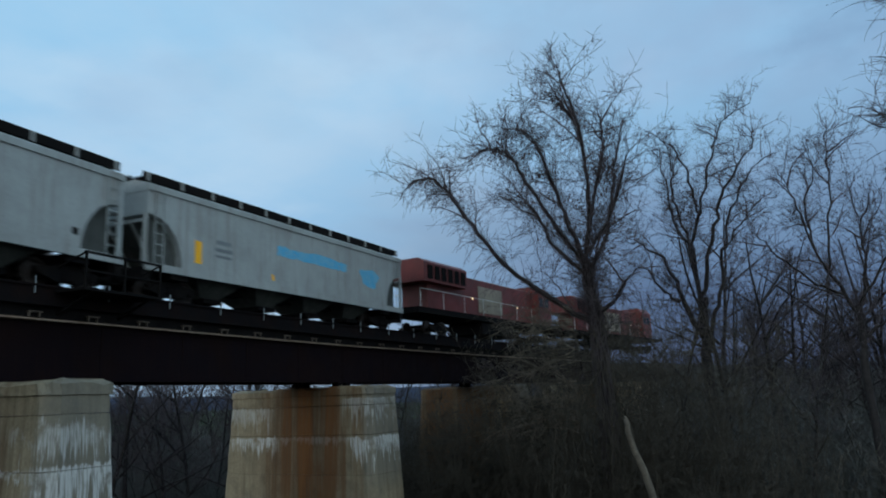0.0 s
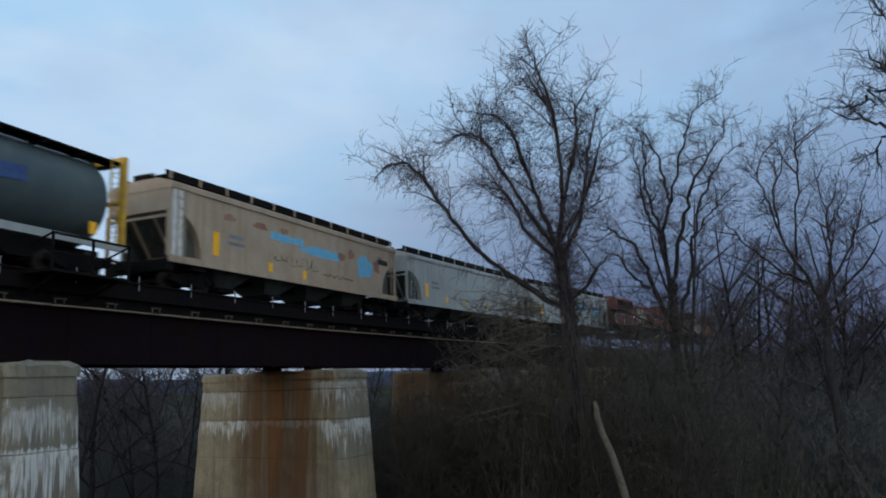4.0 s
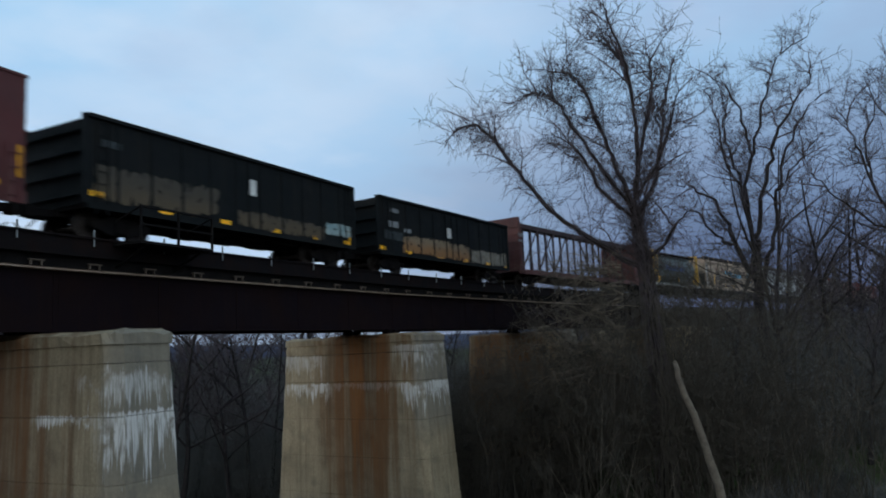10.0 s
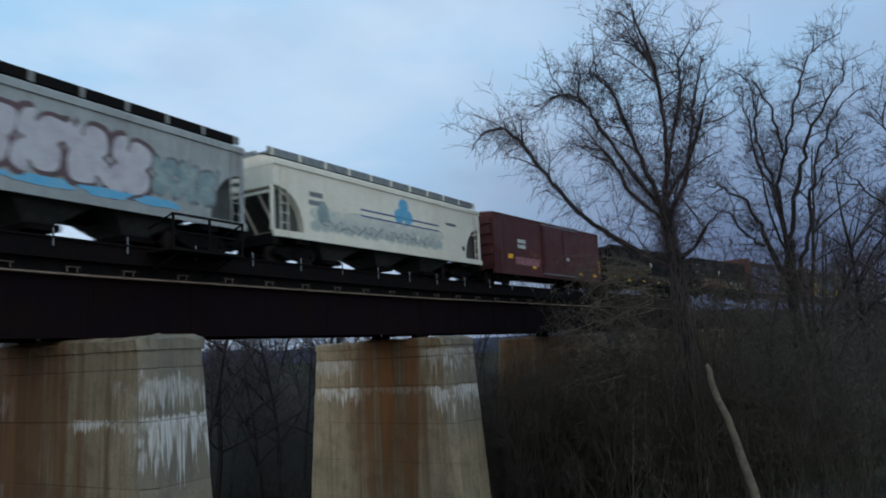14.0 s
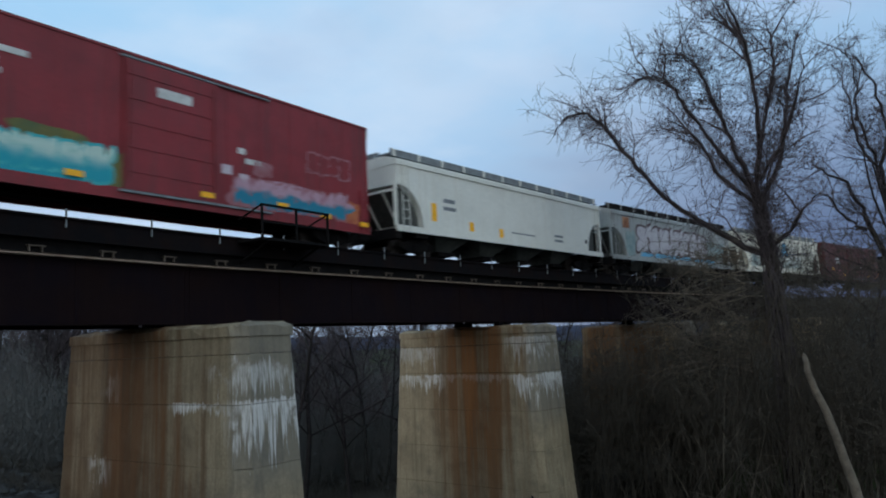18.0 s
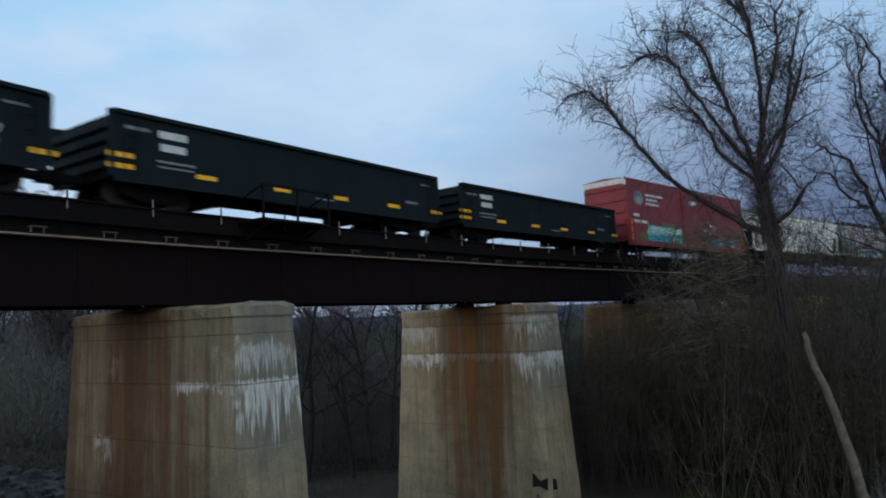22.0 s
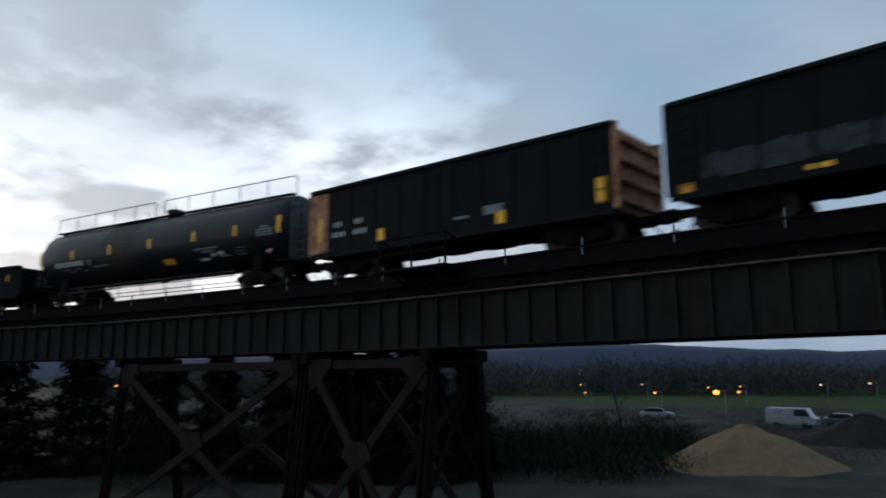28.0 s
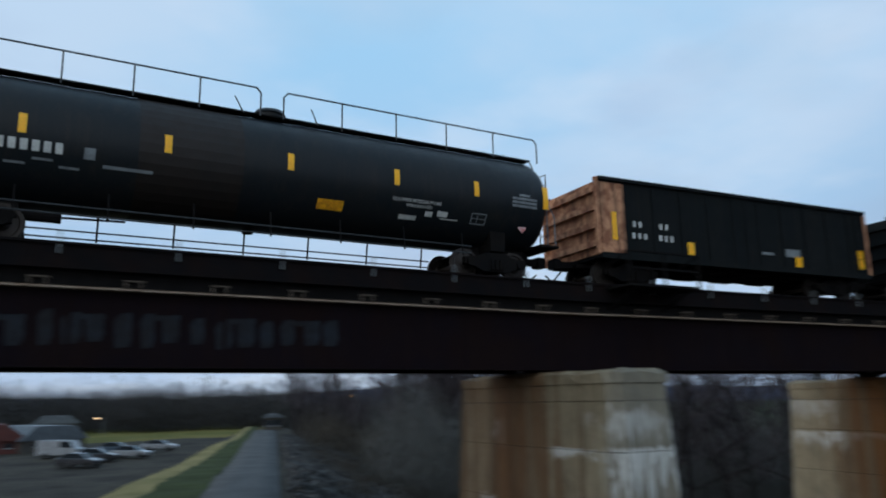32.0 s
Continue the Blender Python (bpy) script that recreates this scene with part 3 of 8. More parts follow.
verge("grass_verge", "damp green grass strip beside the path", "moss_grass", 0.0, 0.62)
verge("straw_bank", "pale dead straw grass along the crest of the bank", "straw", 0.6, 1.55)


def rocks(name, label, spots, material, seed):
    rnd = random.Random(seed)
    verts, faces = [], []
    for x, y, r in spots:
        z = ground_z(x, y) + r * 0.2
        base = len(verts)
        turn = Matrix.Rotation(rnd.uniform(0, 6.3), 3, "Z") @ Matrix.Rotation(rnd.uniform(-0.5, 0.5), 3, "X")
        sx, sy, sz = r * rnd.uniform(0.8, 1.3), r * rnd.uniform(0.6, 1.1), r * rnd.uniform(0.45, 0.8)
        for c in ((-1, -0.8, -0.6), (0.9, -1, -0.5), (1, 0.8, -0.7), (-0.8, 1, -0.5), (-0.7, -0.6, 0.7), (0.6, -0.8, 0.8), (0.8, 0.5, 0.6), (-0.5, 0.7, 0.9)):
            v = turn @ Vector((c[0] * sx * rnd.uniform(0.8, 1.2), c[1] * sy * rnd.uniform(0.8, 1.2), c[2] * sz))
            verts.append((x + v.x, y + v.y, z + v.z))
        for f in ((3, 2, 1, 0), (4, 5, 6, 7), (0, 1, 5, 4), (1, 2, 6, 5), (2, 3, 7, 6), (3, 0, 4, 7)):
            faces.append(tuple(base + i for i in f))
    tagged(mesh_part(name, verts, faces, material), label, "stones", kind="stuff")


def riprap_spots(n, seed):
    rnd = random.Random(seed)
    for _ in range(n):
        y = rnd.uniform(9, 95)
        x = path_x(y) + rnd.uniform(2.3, 11.0)
        yield x, y, rnd.uniform(0.14, 0.42)


rocks("riprap", "gray broken riprap stone along the river bank", riprap_spots(5200, 4), "riprap", 5)

# ---- the bridge ----
JOINTS = (-56.0, -39.0, -22.0, -3.15, 14.1, 31.7, 49.2, 66.8)
Z_TOP, Z_BOT = 8.65, 6.87


def chord(x0, x1):
    a, b = on_track(track_s(x0), 1.6, 0).translation, on_track(track_s(x1), 1.6, 0).translation
    d = b - a
    return pose(a.x, a.y, 0, 0, 0, math.degrees(math.atan2(d.y, d.x))), d.length


def girder_tag(span):
    """Faded upright spray strokes in a row along the web."""
    rnd = random.Random(3)
    x = 1.9
    for k in range(15):
        w, lo, hi = rnd.uniform(0.22, 0.42), 7.36 + rnd.uniform(-0.05, 0.1), 8.12 + rnd.uniform(-0.1, 0.05)
        bm = bmesh.new()
        slab(bm, [(x, lo), (x + w * 0.8, lo + 0.03), (x + w, lo + 0.2), (x + w * 0.9, hi), (x + w * 0.2, hi - 0.04), (x - 0.05, hi - 0.2)], -1.23, -1.219)
        if k % 3 == 1:
            slab(bm, [(x - 0.3, hi - 0.16), (x + w, hi - 0.14), (x + w, hi - 0.02), (x - 0.3, hi - 0.04)], -1.231, -1.219)
        part("spray_tag", bm, "tag", span, "faded blue-gray spray strokes")
        x += w + rnd.uniform(0.08, 0.3)


def bridge_span(i):
    x0, x1 = JOINTS[i], JOINTS[i + 1]
    m, length = chord(x0, x1)
    old = x1 < 0
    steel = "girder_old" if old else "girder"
    span = tagged(thing("bridge_span", "weathered gray-brown riveted plate girder span with close stiffeners" if old else "dark maroon smooth plate girder railway span", "bridge span", m, "railway bridge spans"), kind="structure")
    a, b = 0.03, length - 0.03
    for side in (-1.2, 1.2):
        near = side < 0
        bm = bmesh.new()
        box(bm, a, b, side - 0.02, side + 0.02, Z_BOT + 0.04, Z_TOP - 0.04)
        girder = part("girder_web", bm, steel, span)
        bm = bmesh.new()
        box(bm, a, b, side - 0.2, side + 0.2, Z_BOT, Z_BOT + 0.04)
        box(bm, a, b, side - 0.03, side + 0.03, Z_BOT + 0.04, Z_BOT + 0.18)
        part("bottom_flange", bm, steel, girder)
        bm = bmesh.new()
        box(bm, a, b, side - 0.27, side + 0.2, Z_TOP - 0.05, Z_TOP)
        part("top_flange", bm, "flange_old" if old else "flange", girder, "pale rusty flange edge, caught skylight put into its colour")
        n = max(2, round(length / (0.98 if old else 3.4)))
        bm0 = bmesh.new()
        out = 0.15 if old else 0.035
        box(bm0, -0.045, 0.045, side - out, side - 0.02, Z_BOT + 0.045, Z_TOP - 0.05)
        first = part("stiffener", bm0, steel, girder)
        first.location.x = a + 0.1
        for k in range(1, n + 1):
            c = first.copy()
            scene.collection.objects.link(c)
            c.location.x = a + 0.1 + (b - a - 0.2) * k / n
    # cross frames under the deck
    bm = bmesh.new()
    for k in range(5):
        x = 0.4 + (length - 0.8) * k / 4
        box(bm, x - 0.06, x + 0.06, -1.15, 1.15, Z_TOP - 0.35, Z_TOP - 0.1)
        tube(bm, (x, -1.1, Z_BOT + 0.2), (x, 1.1, Z_TOP - 0.3), 0.05, n=4)
        tube(bm, (x, 1.1, Z_BOT + 0.2), (x, -1.1, Z_TOP - 0.3), 0.05, n=4)
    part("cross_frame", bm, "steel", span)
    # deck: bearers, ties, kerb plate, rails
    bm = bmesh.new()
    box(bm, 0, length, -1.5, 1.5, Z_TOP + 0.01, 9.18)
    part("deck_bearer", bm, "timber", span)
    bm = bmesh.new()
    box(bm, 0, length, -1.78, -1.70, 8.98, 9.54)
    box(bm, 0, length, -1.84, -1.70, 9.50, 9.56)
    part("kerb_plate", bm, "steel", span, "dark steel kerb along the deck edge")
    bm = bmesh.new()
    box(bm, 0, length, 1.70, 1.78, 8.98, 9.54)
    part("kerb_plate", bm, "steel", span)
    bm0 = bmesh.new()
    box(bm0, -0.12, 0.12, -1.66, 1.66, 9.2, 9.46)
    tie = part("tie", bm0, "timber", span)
    tie.location.x = 0.3
    for k in range(1, int(length / 0.6)):
        c = tie.copy()
        scene.collection.objects.link(c)
        c.location.x = 0.3 + 0.6 * k
    for side in (-0.75, 0.75):
        bm = bmesh.new()
        box(bm, 0, length, side - 0.035, side + 0.035, 9.60, 9.65)
        box(bm, 0, length, side - 0.012, side + 0.012, 9.49, 9.60)
        box(bm, 0, length, side - 0.07, side + 0.07, 9.46, 9.49)
        part("rail", bm, "rail", span)
    # brackets on the flange, upright stubs on the kerb
    bm0 = bmesh.new()
    box(bm0, -0.22, 0.22, -1.62, -1.22, Z_TOP + 0.14, Z_TOP + 0.17)
    box(bm0, -0.20, -0.16, -1.60, -1.54, Z_TOP + 0.005, Z_TOP + 0.14)
    box(bm0, 0.12, 0.16, -1.60, -1.54, Z_TOP + 0.005, Z_TOP + 0.14)
    br = part("deck_bracket", bm0, "steel" if old else "flange_old", span, "rusty angle bracket on the flange")
    n = max(2, round(length / 1.95))
    br.location.x = length / n * 0.5
    for k in range(1, n):
        c = br.copy()
        scene.collection.objects.link(c)
        c.location.x = length / n * (k + 0.5)
    bm0 = bmesh.new()
    box(bm0, -0.017, 0.017, -1.83, -1.785, 9.30, 9.78)
    post = part("kerb_post", bm0, "gray_mark", span, "short gray post on the deck edge")
    n = max(2, round(length / 2.6))
    post.location.x = length / n * 0.3
    for k in range(1, n):
        c = post.copy()
        scene.collection.objects.link(c)
        c.location.x = length / n * (k + 0.3)
    if i == 3:
        girder_tag(span)
    return span


for i in range(len(JOINTS) - 1):
    bridge_span(i)


def refuge_platform(x):
    m = on_track(track_s(x), 1.6, 0)
    ob = thing("refuge_platform", "black steel refuge platform with handrail on the bridge side", "platform", m, "refuge platforms")
    bm = bmesh.new()
    box(bm, -1.45, 1.45, -3.0, -1.85, 9.36, 9.44)
    part("floor_plate", bm, "underframe", ob)
    for k in (-1.1, 1.1):
        bm = bmesh.new()
        tube(bm, (k, -2.9, 9.36), (k, -1.4, 8.72), 0.05, n=4)
        part("bracket", bm, "underframe", ob)
    for k in (-1.42, 0.0, 1.42):
        bm = bmesh.new()
        box(bm, k - 0.03, k + 0.03, -3.0, -2.94, 9.44, 10.42)
        part("post", bm, "underframe", ob)
    bm = bmesh.new()
    box(bm, -1.46, 1.46, -3.01, -2.93, 10.42, 10.48)
    for k in (-1.43, 1.43):
        tube(bm, (k, -2.97, 10.45), (k, -1.9, 10.1), 0.03, n=4)
    part("top_rail", bm, "underframe", ob)
    bm = bmesh.new()
    box(bm, -1.44, 1.44, -2.99, -2.95, 9.9, 9.95)
    part("mid_rail", bm, "underframe", ob)


refuge_platform(16.9)
refuge_platform(-19.0)


# ---- piers ----
def pier_concrete(name, y0, y1, z_top, rust, lime):
    """Cast concrete with rust that has run down from the bearings and lime that leached out near the nose."""
    m = M["concrete"].copy()
    m.name = name
    nt = m.node_tree
    b = nt.nodes["Principled BSDF"]
    old = b.inputs["Base Color"].links[0].from_socket
    co = nt.nodes.new("ShaderNodeTexCoord")
    sp = nt.nodes.new("ShaderNodeSeparateXYZ")
    nt.links.new(co.outputs["Object"], sp.inputs[0])

    def tex(scale, stretch, detail=5.0):
        mp = nt.nodes.new("ShaderNodeMapping")
        mp.inputs["Scale"].default_value = stretch
        nt.links.new(co.outputs["Object"], mp.inputs[0])
        n = nt.nodes.new("ShaderNodeTexNoise")
        n.inputs["Scale"].default_value, n.inputs["Detail"].default_value, n.inputs["Roughness"].default_value = scale, detail, 0.6
        nt.links.new(mp.outputs[0], n.inputs["Vector"])
        return n.outputs["Fac"]

    def calc(op, p, q, r=None):
        n = nt.nodes.new("ShaderNodeMath")
        n.operation = op
        for i, v in enumerate((p, q, r)):
            if v is None:
                continue
            if isinstance(v, (int, float)):
                n.inputs[i].default_value = v
            else:
                nt.links.new(v, n.inputs[i])
        return n.outputs[0]

    def step(v, lo, hi):
        n = nt.nodes.new("ShaderNodeMapRange")
        n.interpolation_type = "SMOOTHSTEP"
        n.inputs[1].default_value, n.inputs[2].default_value = lo, hi
        nt.links.new(v, n.inputs[0])
        return n.outputs[0]

    def blend(fac, p, q):
        n = nt.nodes.new("ShaderNodeMix")
        n.data_type = "RGBA"
        nt.links.new(fac, n.inputs[0])
        nt.links.new(p, n.inputs[6])
        n.inputs[7].default_value = (*q, 1)
        return n.outputs[2]

    y, depth = sp.outputs[1], calc("SUBTRACT", z_top, sp.outputs[2])
    u = calc("DIVIDE", calc("SUBTRACT", y, y0), y1 - y0)  # 0 at the nose, 1 at the far end
    broad = tex(0.9, (1.5, 1.5, 0.10))
    runs = tex(1.1, (1.7, 1.7, 0.05), 7.0)
    fine = tex(2.3, (3.0, 3.0, 0.17), 8.0)
    blotch = tex(1.3, (1, 1, 1))
    hair = tex(5.0, (3.4, 3.4, 0.16), 6.0)
    fine = calc("ADD", calc("MULTIPLY", fine, 0.62), calc("MULTIPLY", hair, 0.38))
    wide = calc("ADD", calc("MULTIPLY", calc("SUBTRACT", broad, 0.5), 0.55), calc("MULTIPLY", calc("SUBTRACT", runs, 0.5), 0.16))
    c = old
    c = blend(calc("MULTIPLY", step(blotch, 0.50, 0.70), 0.45), c, (0.12, 0.10, 0.072))
    for at, half_width, deep, orange in rust:
        off = calc("ABSOLUTE", calc("ADD", calc("SUBTRACT", u, at), wide), 0.0)
        f = calc("MULTIPLY", step(off, half_width * 1.7, 0.0), calc("ADD", calc("MULTIPLY", runs, 2.4), -0.30))
        f = calc("MULTIPLY", f, calc("SUBTRACT", 1.0, calc("MULTIPLY", step(depth, deep, deep + 2.5), 0.55)))
        n = nt.nodes.new("ShaderNodeClamp")
        nt.links.new(f, n.inputs[0])
        c = blend(calc("MULTIPLY", n.outputs[0], calc("ADD", 0.62, calc("MULTIPLY", blotch, 0.45))), c, (0.050, 0.029, 0.013))
        hot = calc("MULTIPLY", n.outputs[0], calc("MULTIPLY", step(calc("ADD", calc("MULTIPLY", runs, 0.6), calc("MULTIPLY", broad, 0.4)), 0.40, 0.60), orange))
        c = blend(hot, c, (0.16, 0.064, 0.017))
    c = blend(calc("MULTIPLY", step(runs, 0.55, 0.70), 0.45), c, (0.085, 0.062, 0.036))
    nose = calc("MULTIPLY", step(u, 0.06, 0.01), step(depth, 5.0, 3.4))
    c = blend(calc("MULTIPLY", nose, 0.6), c, (0.125, 0.122, 0.108))
    for lo, hi, line, fall, rise, strength in lime:
        part_of = calc("MULTIPLY", step(calc("ADD", u, calc("MULTIPLY", wide, 0.3)), lo - 0.03, lo + 0.05), step(calc("ADD", u, calc("MULTIPLY", wide, 0.3)), hi + 0.04, hi - 0.04))
        below, above = calc("MAXIMUM", calc("SUBTRACT", depth, line), 0.0), calc("MAXIMUM", calc("SUBTRACT", line, depth), 0.0)
        thr = calc("ADD", calc("ADD", 0.34, calc("MULTIPLY", below, fall)), calc("MULTIPLY", above, rise))
        f = calc("MULTIPLY", calc("MULTIPLY", step(calc("SUBTRACT", fine, thr), -0.01, 0.10), part_of), strength)
        f = calc("MULTIPLY", f, step(blotch, 0.34, 0.52))
        f = calc("MULTIPLY", f, calc("ADD", 0.35, calc("MULTIPLY", step(hair, 0.38, 0.60), 0.65)))
        n = nt.nodes.new("ShaderNodeClamp")
        nt.links.new(f, n.inputs[0])
        c = blend(n.outputs[0], c, (0.66, 0.65, 0.62))
    nt.links.new(c, b.inputs["Base Color"])
    return m


def pier(x, y_near, y_far, half, z_top, name, label, seed, rust=((0.45, 0.22, 5.0, 0.5),), lime=((-0.5, 0.08, 2.1, 0.15, 0.9, 0.5),)):
    ty, slope = track_y(x)
    m = pose(x, ty + 1.6, 0, 0, 0, math.degrees(math.atan(slope)))
    y0, y1 = y_near - (ty + 1.6), y_far - (ty + 1.6)
    z0 = -3.2
    ob = tagged(thing(name, label, "bridge pier", m, "bridge piers"), kind="structure")
    batter_x, batter_y = 0.028, 0.062

    def ring(z, grow=0.0):
        d = (z_top - z)
        hx, a, b = half + d * batter_x + grow, y0 - d * batter_y - grow, y1 + d * batter_y + grow
        c = 0.34
        return [(-hx, b - c), (-hx, a + c), (-hx + c, a), (hx - c, a), (hx, a + c), (hx, b - c), (hx - c, b), (-hx + c, b)]

    paint = "concrete_%d" % seed
    M[paint] = pier_concrete(paint, y0, y1, z_top, rust, lime)
    rnd = random.Random(seed)
    zs = [z_top - 0.36, z_top - 0.85, z_top - 2.15]
    while zs[-1] > z0 + 0.4:
        zs.append(zs[-1] - rnd.uniform(1.5, 1.75))
    zs[-1] = z0 - 0.6
    prev = z_top - 0.36
    for k, z in enumerate(zs[1:]):
        bm = bmesh.new()
        rows = [ring(prev - 0.015, -0.03), ring(prev - 0.03), ring((prev + z) / 2, 0.01), ring(z + 0.015)]
        heights = [prev, prev - 0.03, (prev + z) / 2, z + 0.012]
        vs = [[bm.verts.new((px + rnd.uniform(-0.012, 0.012), py + rnd.uniform(-0.012, 0.012), h)) for px, py in r] for r, h in zip(rows, heights)]
        for u, v in zip(vs, vs[1:]):
            for j in range(8):
                bm.faces.new((u[j], v[j], v[(j + 1) % 8], u[(j + 1) % 8]))
        bm.faces.new(vs[0])
        bm.faces.new(vs[-1][::-1])
        part("concrete_lift", bm, paint, ob)
        prev = z
    bm = bmesh.new()
    rows = [ring(z_top, -0.16), ring(z_top - 0.10, 0.03), ring(z_top - 0.36, 0.05)]
    dense = []
    for r in rows:  # broken, chipped edges
        line = []
        for (ax, ay), (bx, by) in zip(r, r[1:] + r[:1]):
            n = 14 if abs(by - ay) > 2 else 5
            line += [(ax + (bx - ax) * k / n, ay + (by - ay) * k / n) for k in range(n)]
        dense.append(line)
    chip = (0.075, 0.06, 0.012)
    vs = [[bm.verts.new((px + rnd.uniform(-e, e), py + rnd.uniform(-e, e), h + rnd.uniform(-e, e * 0.6))) for px, py in r] for r, h, e in zip(dense, (z_top, z_top - 0.10, z_top - 0.37), chip)]
    count = len(vs[0])
    for u, v in zip(vs, vs[1:]):
        for j in range(count):
            bm.faces.new((u[j], v[j], v[(j + 1) % count], u[(j + 1) % count]))
    bm.faces.new(vs[0])
    bm.faces.new(vs[-1][::-1])
    part("cap_stone", bm, paint, ob, "chipped cap course")
    for side in (-1.2, 1.2):
        for off in (-0.32, 0.32):
            bm = bmesh.new()
            box(bm, off - 0.26, off + 0.26, side - 0.28, side + 0.28, z_top - 0.02, z_top + 0.05)
            box(bm, off - 0.2, off + 0.2, side - 0.16, side + 0.16, z_top + 0.05, Z_BOT - 0.002)
            part("bearing", bm, "steel", ob)
    return ob


first_pier = pier(14.1, 15.4, 23.7, 1.05, 6.79, "concrete_pier", "tall stained concrete bridge pier with rust and lime runs", 11, ((0.47, 0.28, 6.0, 0.7), (0.62, 0.07, 6.0, 0.0), (0.66, 0.16, 6.0, 0.4), (0.95, 0.12, 6.0, 0.2)), ((-0.5, 0.05, 1.25, 0.28, 0.6, 0.5), (-0.5, 0.04, 2.15, 0.15, 1.4, 0.72), (0.04, 0.32, 2.17, 0.75, 2.2, 0.95), (0.04, 0.12, 1.2, 0.30, 1.5, 0.4), (0.70, 0.80, 3.9, 0.3, 0.9, 0.7), (0.66, 0.74, 1.5, 0.3, 0.6, 0.25)))
second_pier = pier(31.7, 15.9, 24.0, 1.3, 6.66, "concrete_pier", "tall stained concrete bridge pier with a broad rust streak", 23, ((0.38, 0.30, 3.4, 1.0), (0.42, 0.20, 5.5, 1.0)), ((-0.5, 0.15, 0.6, 0.18, 2.0, 0.40), (-0.5, 0.12, 2.3, 0.20, 2.0, 0.68), (0.12, 0.66, 2.3, 0.6, 2.0, 0.12), (0.66, 1.3, 0.95, 0.20, 2.0, 0.40), (0.62, 1.3, 2.3, 0.26, 2.0, 0.68)))


def spray_scrawl(ob, x):
    """A dark scribble low on the side of the second pier."""
    for k, outline in enumerate((((0.0, 0.0), (0.18, 0.05), (0.36, -0.05), (0.38, 0.32), (0.2, 0.2), (0.02, 0.42)), ((0.5, 0.0), (0.6, 0.02), (0.58, 0.3), (0.5, 0.32)), ((0.0, -0.5), (0.22, -0.48), (0.12, -0.16)))):
        bm = bmesh.new()
        prism(bm, [(-3.25 - y * 2.1, -1.45 + z * 1.5) for y, z in outline], x - 0.012, x + 0.03)
        part("spray_scrawl", bm, "tag", ob, "small dark spray-paint scrawl")


spray_scrawl(second_pier, -1.3 - 8.1 * 0.028)
# real rust streak, spread over the whole pier to stand in for tree shade
pier(49.2, 14.2, 21.8, 1.05, 6.66, "concrete_pier", "rust-streaked concrete bridge pier behind bare trees, tree shade put into the rust", 37, ((0.35, 0.45, 7.0, 0.5), (0.85, 0.4, 7.0, 0.4)), ())
pier(66.8, 7.5, 17.6, 1.2, 6.66, "concrete_abutment", "dark concrete abutment behind the trees", 41)


def stone_pier(x):
    """Rough ashlar: two big blocks a course, alternating with stretchers."""
    ty, slope = track_y(x)
    m = pose(x, ty + 1.6, 0, 0, 0, math.degrees(math.atan(slope)))
    ob = tagged(thing("stone_pier", "rough gray ashlar stone bridge pier of huge blocks", "bridge pier", m, "bridge piers"), kind="structure")
    y0, y1 = 14.0 - (ty + 1.6), 22.9 - (ty + 1.6)
    rnd = random.Random(77)
    z, course = 6.80, 0
    heights = (1.30, 1.15, 1.1, 0.95, 1.0, 1.05, 1.0)
    for h in heights:
        lo = z - h
        ys = [y0, y0 + 1.1, y0 + 2.7, y0 + 4.4, y0 + 6.2, y1] if course % 2 else [y0, y0 + 1.6, y0 + 3.4, y0 + 5.0, y0 + 6.9, y1]
        xs = [-0.62, rnd.uniform(-0.1, 0.4), 0.98] if course != 1 else [-0.62, 0.98]
        for a, b in zip(ys, ys[1:]):
            for c, d in zip(xs, xs[1:]):
                bm = bmesh.new()
                vs = box(bm, c + 0.012, d - 0.012, a + 0.012, b - 0.012, lo + 0.014, z)
                bmesh.ops.bevel(bm, geom=bm.edges[:], offset=0.05, segments=1, affect="EDGES")
                bmesh.ops.subdivide_edges(bm, edges=[e for e in bm.edges if e.calc_length() > 0.4], cuts=4, use_grid_fill=True)
                for v in bm.verts:
                    n = noise.noise_vector((v.co.x * 1.7 + 5 * course, v.co.y * 1.7, v.co.z * 1.7))
                    v.co += 0.10 * Vector(n) + 0.07 * Vector(noise.noise_vector(v.co * 4.3))
                part("stone_block", bm, "stone", ob)
        z = lo
        course += 1
    for side in (-1.2, 1.2):
        for off in (-0.32, 0.32):
            bm = bmesh.new()
            box(bm, off - 0.26, off + 0.26, side - 0.28, side + 0.28, 6.72, 6.78)
            box(bm, off - 0.2, off + 0.2, side - 0.16, side + 0.16, 6.78, Z_BOT - 0.002)
            part("bearing", bm, "steel", ob)


stone_pier(-3.15)


